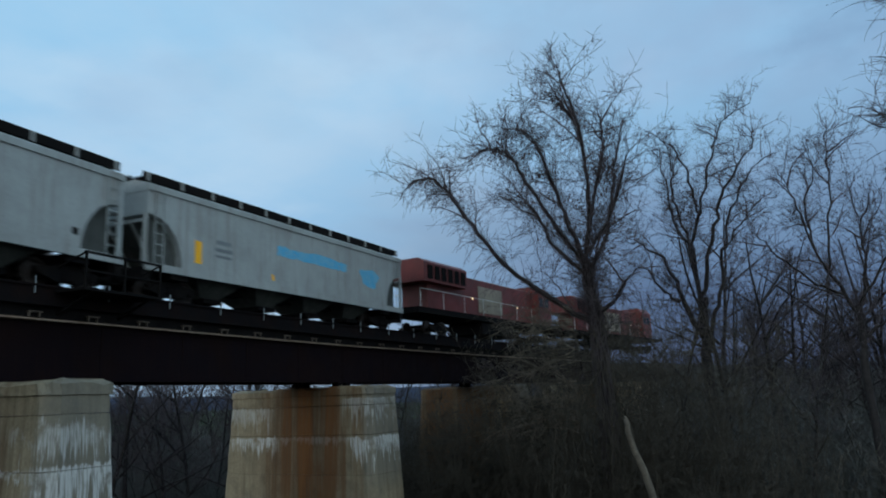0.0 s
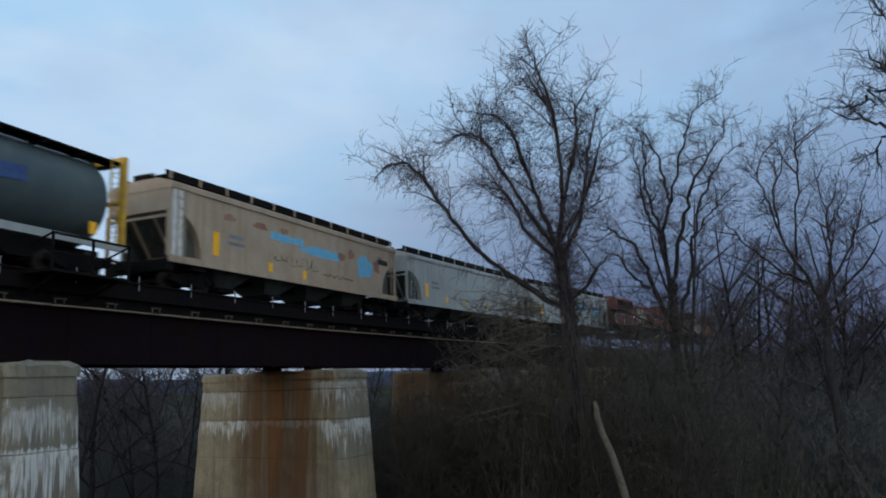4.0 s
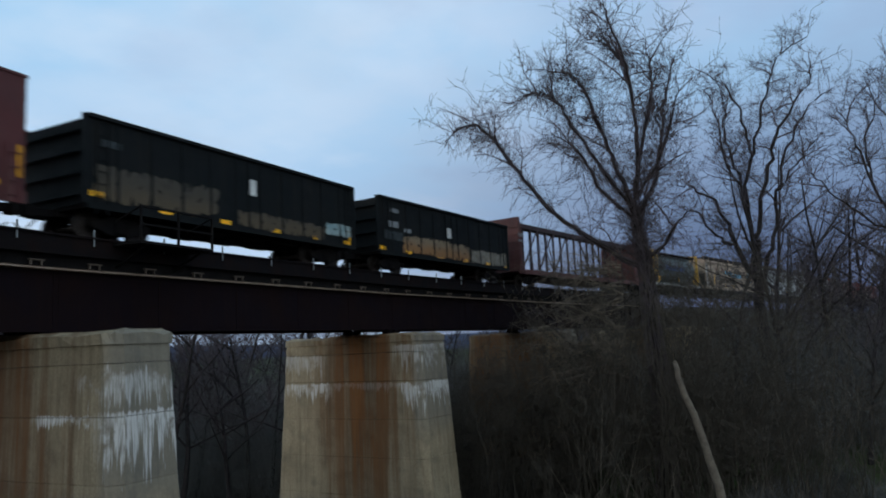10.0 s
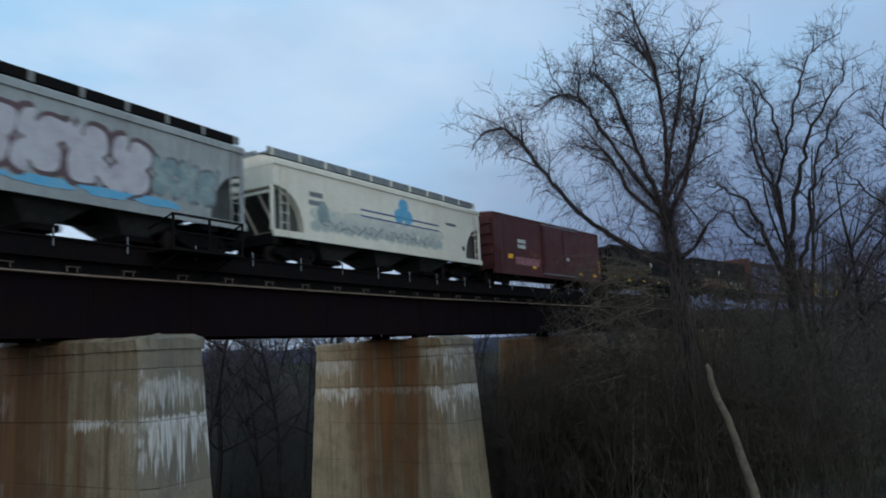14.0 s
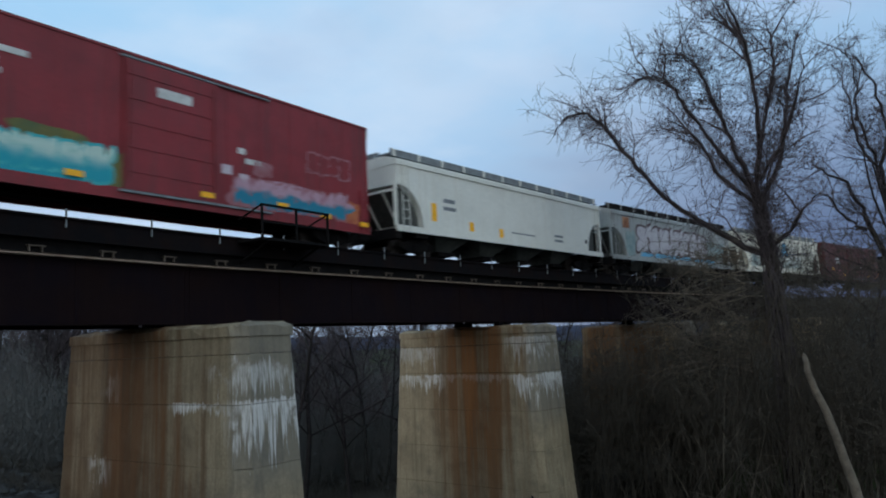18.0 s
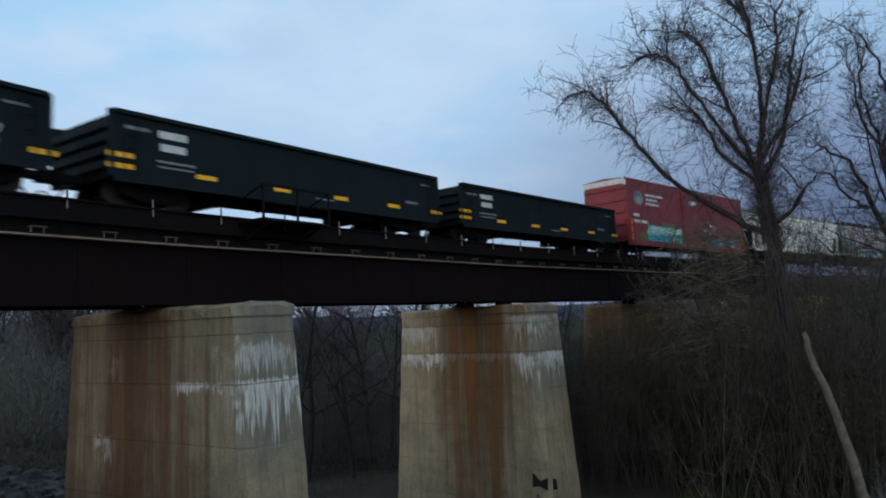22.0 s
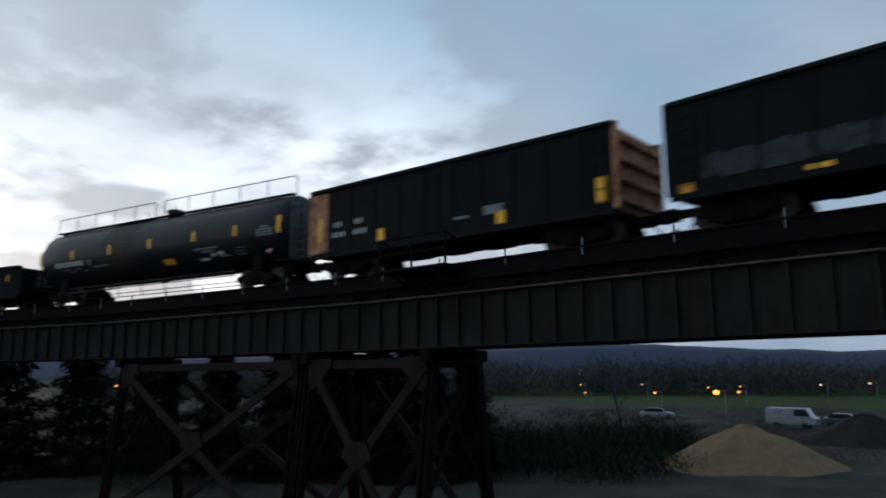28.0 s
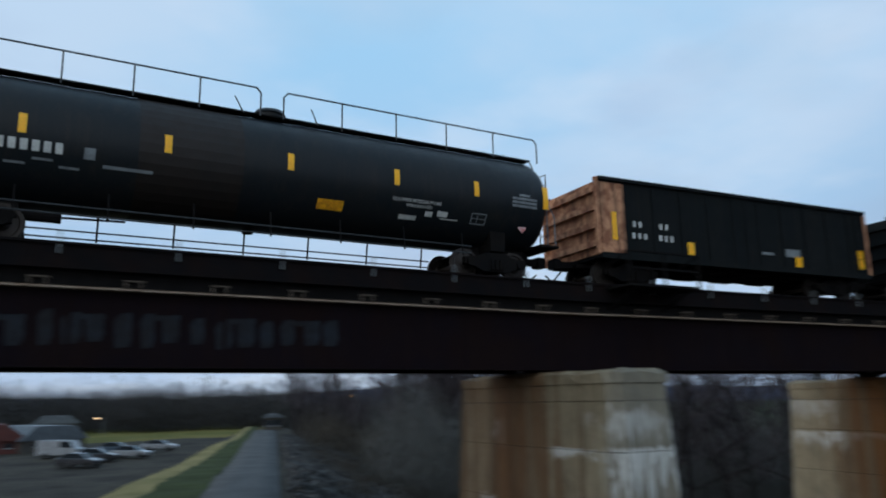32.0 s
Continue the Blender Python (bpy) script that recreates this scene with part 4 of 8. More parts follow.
def steel_tower(xa, xb):
    """Two bents under the girders, braced along the track on both sides."""
    m, length = chord(xa, xb)
    ob = tagged(thing("steel_tower", "dark rusty riveted steel trestle tower under the girders", "trestle tower", m, "trestle towers"), kind="structure")
    zt = Z_BOT - 0.02
    for x in (0.0, length):
        for side in (-1, 1):
            bm = bmesh.new()
            top, foot = Vector((x, side * 1.25, zt - 0.3)), Vector((x, side * 2.1, -0.4))
            for k in (-0.14, 0.14):
                box(bm, -0.05, 0.05, -0.16, 0.16, 0, (top - foot).length, Matrix.Translation(foot + Vector((k, 0, 0))) @ (top - foot).to_track_quat("Z", "Y").to_matrix().to_4x4())
            for j in range(14):
                p = foot.lerp(top, (j + 0.2) / 14.4)
                q = foot.lerp(top, (j + 1.0) / 14.4)
                tube(bm, p + Vector((-0.14, -0.17, 0)), q + Vector((0.14, -0.17, 0)), 0.022, n=4)
            part("post", bm, "steel", ob, "laced steel post")
        bm = bmesh.new()
        box(bm, x - 0.2, x + 0.2, -1.75, 1.75, zt - 0.42, zt)
        part("cap_beam", bm, "steel", ob)
        bm = bmesh.new()
        tube(bm, (x, -1.3, zt - 0.5), (x, 1.9, 1.4), 0.08, n=4)
        tube(bm, (x, 1.3, zt - 0.5), (x, -1.9, 1.4), 0.08, n=4)
        part("cross_brace", bm, "steel", ob)
    for side in (-1, 1):
        for x, s in ((0.0, 1), (length, -1)):
            bm = bmesh.new()
            slab(bm, [(x + s * 0.05, zt - 1.5), (x + s * 0.55, zt - 1.3), (x + s * 1.3, zt - 0.5), (x + s * 1.3, zt - 0.25), (x + s * 0.05, zt - 0.25)], side * 1.5 - 0.02, side * 1.5 + 0.02)
            part("gusset_plate", bm, "tower_steel", ob)
        bm = bmesh.new()
        slab(bm, [(length / 2 - 0.7, zt / 2 - 0.3), (length / 2, zt / 2 - 0.75), (length / 2 + 0.7, zt / 2 - 0.3), (length / 2 + 0.5, zt / 2 + 0.25), (length / 2 - 0.5, zt / 2 + 0.25)], side * 1.86 - 0.02, side * 1.86 + 0.02)
        part("gusset_plate", bm, "tower_steel", ob)
    for side in (-1, 1):
        bm = bmesh.new()
        box(bm, 0.2, length - 0.2, side * 1.28 - 0.1, side * 1.28 + 0.1, zt - 0.62, zt - 0.3)
        part("strut", bm, "tower_steel", ob)
        for za, zb in ((zt - 0.65, -0.2),):
            for flip in (0, 1):
                bm = bmesh.new()
                p, q = Vector((0.2, side * (1.4 if flip else 2.0), za if flip else zb)), Vector((length - 0.2, side * (2.13 if flip else 1.53), zb if flip else za))
                d = q - p
                box(bm, -0.16, 0.16, -0.06, 0.06, 0, d.length, Matrix.Translation(p) @ d.to_track_quat("Z", "X").to_matrix().to_4x4())
                part("diagonal", bm, "tower_steel", ob)


steel_tower(-37.0, -26.0)
steel_tower(-26.0 + 0.6, -19.6)
steel_tower(-60.0, -52.0)


# ---- the train: car builders; x runs ahead, the near side is -y, z from the rail ----
TRAIN, ROLLING = [], []
HALF_W = 1.58
WHEEL_R = 0.46


def wheelset_mesh():
    bm = bmesh.new()
    tube(bm, (0, -0.98, 0), (0, 0.98, 0), 0.075, n=8)
    for s in (-1, 1):
        y = s * 0.75
        n = 20
        prof = ((0.09, y - s * 0.09), (0.20, y - s * 0.02), (0.36, y - s * 0.03), (0.38, y - s * 0.085), (WHEEL_R + 0.025, y - s * 0.085), (WHEEL_R + 0.02, y - s * 0.05), (WHEEL_R, y - s * 0.045), (WHEEL_R - 0.004, y + s * 0.05), (0.38, y + s * 0.05), (0.35, y + s * 0.012), (0.2, y + s * 0.03), (0.09, y + s * 0.08))
        rings = [[bm.verts.new((r * math.cos(2 * math.pi * i / n), yy, r * math.sin(2 * math.pi * i / n))) for i in range(n)] for r, yy in prof]
        for a, b in zip(rings, rings[1:]):
            for i in range(n):
                bm.faces.new((a[i], a[(i + 1) % n], b[(i + 1) % n], b[i]))
    bmesh.ops.recalc_face_normals(bm, faces=bm.faces)
    me = bpy.data.meshes.new("wheelset")
    bm.to_mesh(me)
    bm.free()
    me.materials.append(M["wheel"])
    return me


def frame_mesh():
    bm = bmesh.new()
    for s in (-1, 1):
        y0, y1 = s * 1.06 - 0.08, s * 1.06 + 0.08
        slab(bm, [(-1.12, 0.40), (-0.80, 0.34), (-0.45, 0.20), (0.45, 0.20), (0.80, 0.34), (1.12, 0.40), (1.12, 0.60), (0.6, 0.66), (0.35, 0.78), (-0.35, 0.78), (-0.6, 0.66), (-1.12, 0.60)], y0, y1)
        for k in (-0.9, 0.9):
            tube(bm, (k, s * 1.0, WHEEL_R), (k, s * 1.2, WHEEL_R), 0.14, n=10)
        for k in (-0.16, 0, 0.16):
            tube(bm, (k, s * 1.17, 0.26), (k, s * 1.17, 0.56), 0.065, n=8)
    box(bm, -0.22, 0.22, -1.05, 1.05, 0.42, 0.80)
    bmesh.ops.recalc_face_normals(bm, faces=bm.faces)
    me = bpy.data.meshes.new("truck_frame")
    bm.to_mesh(me)
    bm.free()
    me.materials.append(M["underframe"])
    return me


WHEELSET, TRUCK = wheelset_mesh(), frame_mesh()


def running_gear(ob, length, inset=1.75, roll=False):
    """Two trucks with their wheelsets, couplers and the brake gear between."""
    for s in (-1, 1):
        tr = new("truck", TRUCK)
        tr.parent, tr.location = ob, (s * (length / 2 - inset), 0, 0)
        for k in (-0.9, 0.9):
            w = new("wheelset", WHEELSET)
            w.parent, w.location = tr, (k, 0, WHEEL_R)
            if roll:
                ROLLING.append((w, k))
        bm = bmesh.new()
        x = s * length / 2
        box(bm, min(x - s * 0.5, x + s * 0.55), max(x - s * 0.5, x + s * 0.55), -0.11, 0.11, 0.72, 0.94)
        box(bm, min(x + s * 0.42, x + s * 0.72), max(x + s * 0.42, x + s * 0.72), -0.19, 0.19, 0.66, 1.0)
        tube(bm, (x + s * 0.05, 0.35, 0.7), (x + s * 0.45, 0.38, 0.28), 0.03, n=5)
        tube(bm, (x + s * 0.45, 0.38, 0.28), (x + s * 0.72, 0.36, 0.5), 0.03, n=5)
        part("coupler", bm, "underframe", ob)


def mark(ob, name, material, x, z, w, h, y=-HALF_W, lean=0.0, label="", th=0.008):
    bm = bmesh.new()
    slab(bm, [(x - w / 2 - lean, z - h / 2), (x + w / 2 - lean, z - h / 2), (x + w / 2 + lean, z + h / 2), (x - w / 2 + lean, z + h / 2)], y - th, y - 0.0005)
    return part(name, bm, material, ob, label)


def tapes(ob, spots, w, h, y=-HALF_W, material="tape"):
    for x, z in spots:
        mark(ob, "reflective_tape", material, x, z, w, h, y, label="bright yellow reflective tape")


def bars(ob, rows, y=-HALF_W, material="white", name="lettering_bar"):
    for x, z, w, h in rows:
        mark(ob, name, material, x, z, w, h, y)


def notched(rnd):
    """A fat block with slanting bites out of its top, foot and sides; no letter."""
    pts = [(0.0, rnd.uniform(0, 0.15))]
    for x in sorted(rnd.sample((0.25, 0.4, 0.55, 0.7), rnd.choice((1, 1, 2)))):
        d = rnd.uniform(0.1, 0.42)
        pts += [(x - 0.09, rnd.uniform(-0.04, 0.06)), (x + rnd.uniform(-0.12, 0.12), d), (x + 0.09, rnd.uniform(-0.04, 0.06))]
    pts += [(1.0, rnd.uniform(0, 0.15)), (1.0, 0.42), (rnd.uniform(0.7, 0.95), 0.52), (1.0, 0.6), (1.0, rnd.uniform(0.85, 1.0))]
    for x in sorted(rnd.sample((0.3, 0.45, 0.6, 0.75), rnd.choice((1, 1, 2))), reverse=True):
        d = rnd.uniform(0.1, 0.4)
        pts += [(x + 0.09, 1 + rnd.uniform(-0.06, 0.04)), (x + rnd.uniform(-0.12, 0.12), 1 - d), (x - 0.09, 1 + rnd.uniform(-0.06, 0.04))]
    pts += [(0.0, rnd.uniform(0.85, 1.0)), (0.0, 0.6), (rnd.uniform(0.05, 0.3), 0.5), (0.0, 0.4)]
    return pts


def rounded(pts, times=2):
    """Corners cut off, again and again."""
    for _ in range(times):
        cut = []
        for (ax, az), (bx, bz) in zip(pts, pts[1:] + pts[:1]):
            cut += [(ax * 0.78 + bx * 0.22, az * 0.78 + bz * 0.22), (ax * 0.22 + bx * 0.78, az * 0.22 + bz * 0.78)]
        pts = cut
    return pts


def burner(ob, x0, x1, z0, z1, n, seed, fill, edge="", y=-HALF_W, label="", lean=0.12, name="graffiti"):
    """A row of fat abstract spray shapes between x0 and x1: an outline coat, then the fill."""
    rnd = random.Random(seed)
    w = (x1 - x0) / n
    for i in range(n):
        shape = notched(rnd)
        flip = rnd.random() < 0.5
        cx, cz = x0 + w * (i + 0.5), (z0 + z1) / 2 + rnd.uniform(-0.05, 0.05) * (z1 - z0)
        ww, hh, tilt = w * rnd.uniform(1.0, 1.2), (z1 - z0) * rnd.uniform(0.85, 1.0), rnd.uniform(-lean, lean) + 0.06
        pts = [((1 - px if flip else px) + rnd.uniform(-0.03, 0.03), pz + rnd.uniform(-0.03, 0.03)) for px, pz in shape]
        if flip:
            pts = pts[::-1]
        pts = rounded(pts)
        for grow, coat, paint in (((1.14, 0.005, edge), (0.92, 0.010, fill)) if edge else ((1.0, 0.008, fill),)):
            bm = bmesh.new()
            slab(bm, [(cx + (px - 0.5) * ww * grow + (pz - 0.5) * hh * tilt, cz + (pz - 0.5) * hh * (grow if grow < 1 else 1 + (grow - 1) * 0.6)) for px, pz in pts], y - coat - 0.001 * (i % 3), y)
            part(name, bm, paint, ob, label if paint == fill else "")


def puff(ob, x, z, w, h, seed, material, y=-HALF_W, label="", name="spray_cloud"):
    """A soft-edged blot of spray with a wavering rim."""
    rnd = random.Random(seed)
    a0, a1 = rnd.uniform(0, 6.3), rnd.uniform(0, 6.3)
    outline = []
    for k in range(28):
        a = 2 * math.pi * k / 28
        r = 1 + 0.12 * math.sin(3 * a + a0) + 0.10 * math.sin(5 * a + a1) + rnd.uniform(-0.05, 0.05)
        outline.append((x + w / 2 * r * math.copysign(abs(math.cos(a)) ** 0.8, math.cos(a)), z + h / 2 * r * math.copysign(abs(math.sin(a)) ** 0.8, math.sin(a))))
    bm = bmesh.new()
    slab(bm, outline, y - 0.003, y)
    return part(name, bm, material, ob, label)


def scrawl(ob, x0, x1, z, amp, seed, material="ink", y=-HALF_W, thick=0.035):
    """A thin running marker line."""
    rnd = random.Random(seed)
    n = int((x1 - x0) / 0.12)
    pts = [(x0 + (x1 - x0) * i / n + 0.16 * math.sin(i * 1.9 + seed), z + amp * (0.6 * math.sin(i * 1.35 + seed) + rnd.uniform(-0.4, 0.4))) for i in range(n + 1)]
    bm, ends = bmesh.new(), []
    for (ax, az), (bx, bz) in zip(pts, pts[1:]):
        d = math.hypot(bx - ax, bz - az) or 1
        ox, oz = -(bz - az) / d * thick / 2, (bx - ax) / d * thick / 2
        ends.append(((ax - ox, az - oz), (ax + ox, az + oz)))
    rows = [[bm.verts.new((x, yy, zz)) for yy in (y - 0.004, y - 0.0005) for x, zz in pair] for pair in ends]
    for a, b in zip(rows, rows[1:]):
        for i, k in ((0, 1), (1, 3), (3, 2), (2, 0)):
            bm.faces.new((a[i], a[k], b[k], b[i]))
    part("marker_scrawl", bm, material, ob, "thin dark marker scrawl")


def fade_mat(name, low, high, z0, z1, fleck, amount=0.5):
    """Spray paint that fades from one colour to another up the side, with flecks of a third."""
    m = mat(name, high, 0.7, second=fleck, scale=2.2, spread=(0.52, 0.66))
    nt = m.node_tree
    b = nt.nodes["Principled BSDF"]
    old = b.inputs["Base Color"].links[0].from_socket
    co, sp = nt.nodes.new("ShaderNodeTexCoord"), nt.nodes.new("ShaderNodeSeparateXYZ")
    nt.links.new(co.outputs["Object"], sp.inputs[0])
    ns = nt.nodes.new("ShaderNodeTexNoise")
    ns.inputs["Scale"].default_value = 1.8
    nt.links.new(co.outputs["Object"], ns.inputs["Vector"])
    add = nt.nodes.new("ShaderNodeMath")
    add.operation = "MULTIPLY_ADD"
    nt.links.new(ns.outputs["Fac"], add.inputs[0])
    add.inputs[1].default_value = amount
    nt.links.new(sp.outputs[2], add.inputs[2])
    ramp = nt.nodes.new("ShaderNodeMapRange")
    ramp.interpolation_type = "SMOOTHSTEP"
    ramp.inputs[1].default_value, ramp.inputs[2].default_value = z0 + amount / 2, z1 + amount / 2
    nt.links.new(add.outputs[0], ramp.inputs[0])
    mx = nt.nodes.new("ShaderNodeMix")
    mx.data_type = "RGBA"
    nt.links.new(ramp.outputs[0], mx.inputs[0])
    mx.inputs[6].default_value = (*low, 1)
    nt.links.new(old, mx.inputs[7])
    nt.links.new(mx.outputs[2], b.inputs["Base Color"])
    M[name] = m


fade_mat("mint_to_turquoise", (0.02, 0.33, 0.40), (0.50, 0.66, 0.58), 1.25, 1.75, (0.26, 0.52, 0.46))
fade_mat("pink_to_teal", (0.02, 0.20, 0.30), (0.48, 0.30, 0.36), 1.45, 1.65, (0.36, 0.16, 0.2))
fade_mat("white_to_rose", (0.50, 0.46, 0.44), (0.60, 0.56, 0.55), 1.2, 1.8, (0.42, 0.12, 0.13))
fade_mat("faded_gray_green", (0.40, 0.45, 0.42), (0.62, 0.62, 0.55), 1.5, 2.3, (0.44, 0.48, 0.45))
fade_mat("mustard_and_gray", (0.24, 0.12, 0.045), (0.20, 0.15, 0.095), 1.2, 1.9, (0.07, 0.05, 0.035))
fade_mat("brown_haze", (0.075, 0.055, 0.032), (0.05, 0.042, 0.030), 1.2, 2.0, (0.03, 0.026, 0.02))


def ladder(ob, x, y0, y1, z0, z1, material, step=0.38):
    """Rungs between y0 and y1 at x, with two stiles."""
    bm = bmesh.new()
    for y in (y0, y1):
        tube(bm, (x, y, z0), (x, y, z1), 0.022, n=4)
    z = z0 + 0.15
    while z < z1:
        tube(bm, (x, y0, z), (x, y1, z), 0.016, n=4)
        z += step
    part("ladder", bm, material, ob)


def side_ladder(ob, x0, x1, y, z0, z1, material, step=0.38):
    bm = bmesh.new()
    for x in (x0, x1):
        tube(bm, (x, y, z0), (x, y, z1), 0.022, n=4)
    z = z0 + 0.15
    while z < z1:
        tube(bm, (x0, y, z), (x1, y, z), 0.016, n=4)
        z += step
    part("side_ladder", bm, material, ob)


def start_car(name, label, category, front, rear):
    ob = thing(name, label, category, None, "cars of the passing freight train")
    TRAIN.append((ob, (front + rear) / 2))
    return ob, front - rear


def covered_hopper(front, rear, paint, label, bays=3, height=4.04, notch=1.55, end_paint=None):
    ob, L = start_car("covered_hopper", label, "hopper car", front, rear)
    h = L / 2
    bm = bmesh.new()
    arch = [((notch - 0.1) * math.cos(math.radians(a)), 1.22 + 1.72 * math.sin(math.radians(a))) for a in range(0, 91, 15)]
    slab(bm, [(-h + 0.32 + u, z) for u, z in arch[::-1]] + [(h - 0.32 - u, z) for u, z in arch] + [(h - 0.14, 2.96), (h - 0.14, height), (-h + 0.14, height), (-h + 0.14, 2.96)], -HALF_W, HALF_W)
    part("body", bm, paint, ob)
    bm = bmesh.new()
    prism(bm, [(-HALF_W - 0.06, height - 0.26), (HALF_W + 0.06, height - 0.26), (HALF_W + 0.06, height - 0.06), (HALF_W - 0.05, height + 0.02), (0.9, height + 0.20), (-0.9, height + 0.20), (-HALF_W + 0.05, height + 0.02), (-HALF_W - 0.06, height - 0.06)], -h + 0.12, h - 0.12)
    roof = part("roof", bm, paint, ob)
    bm = bmesh.new()
    box(bm, -h + 0.1, h - 0.1, -0.34, 0.34, height + 0.21, height + 0.42)
    box(bm, -h + 0.1, h - 0.1, -1.30, -0.72, height + 0.24, height + 0.29)
    box(bm, -h + 0.1, h - 0.1, -1.34, -1.28, height + 0.16, height + 0.46)
    box(bm, -h + 0.1, h - 0.1, 0.72, 1.12, height + 0.24, height + 0.29)
    n = round(L / 1.6)
    for k in range(n + 1):
        x = -h + 0.3 + (L - 0.6) * k / n
        box(bm, x - 0.05, x + 0.05, -1.1, 1.1, height + 0.12, height + 0.25)
        box(bm, x - 0.035, x + 0.035, -0.5, 0.5, height + 0.40, height + 0.47)
    bm0 = bmesh.new()
    box(bm0, -0.06, 0.06, -1.37, -1.342, height + 0.14, height + 0.45)
    post = part("walkway_post", bm0, paint, roof)
    post.location.x = -h + 0.3
    for k in range(1, n + 1):
        c = post.copy()
        scene.collection.objects.link(c)
        c.location.x = -h + 0.3 + (L - 0.6) * k / n
    part("roof_walkway", bm, "gray_mark" if paint in ("hopper_cream", "hopper_white") else "underframe", roof, "roof walkway and hatch rail")
    bm = bmesh.new()
    for s in (-1, 1):
        box(bm, -h + 0.06, h - 0.06, s * HALF_W - 0.05, s * HALF_W + 0.05, 0.98, 1.24)
    part("side_sill", bm, paint, ob)
    bm = bmesh.new()
    box(bm, -h + 0.1, h - 0.1, -0.35, 0.35, 0.78, 1.12)
    for s in (-1, 1):
        box(bm, s * (h - 0.9) - 0.8, s * (h - 0.9) + 0.8, -1.5, 1.5, 1.06, 1.12)
    part("center_sill", bm, "underframe", ob)
    step = (L - 5.0) / bays
    for k in range(bays):
        c = -h + 2.5 + step * (k + 0.5)
        bm = bmesh.new()
        w = step / 2 - 0.12
        top = [(c - w, -1.45, 1.22), (c + w, -1.45, 1.22), (c + w, 1.45, 1.22), (c - w, 1.45, 1.22)]
        low = [(c - 0.45, -0.62, 0.42), (c + 0.45, -0.62, 0.42), (c + 0.45, 0.62, 0.42), (c - 0.45, 0.62, 0.42)]
        a, b = [bm.verts.new(v) for v in top], [bm.verts.new(v) for v in low]
        for i in range(4):
            bm.faces.new((a[i], a[(i + 1) % 4], b[(i + 1) % 4], b[i]))
        bm.faces.new(a)
        bm.faces.new(b[::-1])
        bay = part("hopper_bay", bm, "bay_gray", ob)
        bm = bmesh.new()
        box(bm, c - 0.52, c + 0.52, -0.85, 0.85, 0.24, 0.42)
        part("outlet_gate", bm, "underframe", bay)
    for s in (-1, 1):
        for y in (-HALF_W + 0.06, HALF_W - 0.06):
            bm = bmesh.new()
            box(bm, s * (h - 0.14) - 0.13, s * (h - 0.14) + 0.02, y - 0.05, y + 0.05, 1.2, 2.955)
            part("end_post", bm, end_paint or paint, ob)
        for y in (-0.55, 0.55):
            bm = bmesh.new()
            tube(bm, (s * (h - 1.5), y, 1.12), (s * (h - 0.35), y, 2.75), 0.06, n=4)
            part("end_brace", bm, end_paint or paint, ob)
        bm = bmesh.new()
        box(bm, s * (h - 0.10) - 0.05, s * (h - 0.10) + 0.05, -HALF_W + 0.13, HALF_W - 0.13, 2.68, 2.78)
        part("end_beam", bm, end_paint or paint, ob)
        bm = bmesh.new()
        # upright plates added only to block the sky through the end opening
        for y in (-1.27, 1.25):
            slab(bm, [(s * (h - 0.5), 1.12), (s * (h - 1.95), 1.12), (s * (h - 1.95), 2.94), (s * (h - 0.5), 2.94)], y, y + 0.02)
        slab(bm, [(s * (h - 0.42), 2.94), (s * (h - 0.62), 2.94), (s * (h - 2.3), 1.14), (s * (h - 2.1), 1.14)], -HALF_W + 0.35, HALF_W - 0.35)
        part("slope_sheet_sky_plates", bm, "bay_gray", ob, "dark end slope sheet in the open end, with added plates blocking the sky")
        bm = bmesh.new()
        box(bm, s * (h - 1.75) - 0.4, s * (h - 1.75) + 0.4, -1.5, 1.5, 0.80, 1.06)
        box(bm, s * (h - 0.2) - 0.16, s * (h - 0.2) + 0.16, -HALF_W + 0.02, HALF_W - 0.02, 0.68, 1.06)
        part("body_bolster", bm, "underframe", ob)
        for y in (-HALF_W + 0.05, HALF_W - 0.05):
            bm = bmesh.new()
            for k in (0.0, 0.42):
                tube(bm, (s * (h - 0.12 - k), y, 0.34), (s * (h - 0.12 - k), y, 1.0), 0.018, n=4)
            tube(bm, (s * (h - 0.12), y, 0.34), (s * (h - 0.54), y, 0.34), 0.018, n=4)
            part("stirrup_step", bm, "underframe", ob)
        side_ladder(ob, s * (h - 0.62) - 0.2, s * (h - 0.62) + 0.2, -HALF_W - 0.06, 1.0, height - 0.15, end_paint or paint)
        ladder(ob, s * (h - 0.02), 0.6, 1.1, 1.1, height, end_paint or paint)
    running_gear(ob, L)
    return ob, h


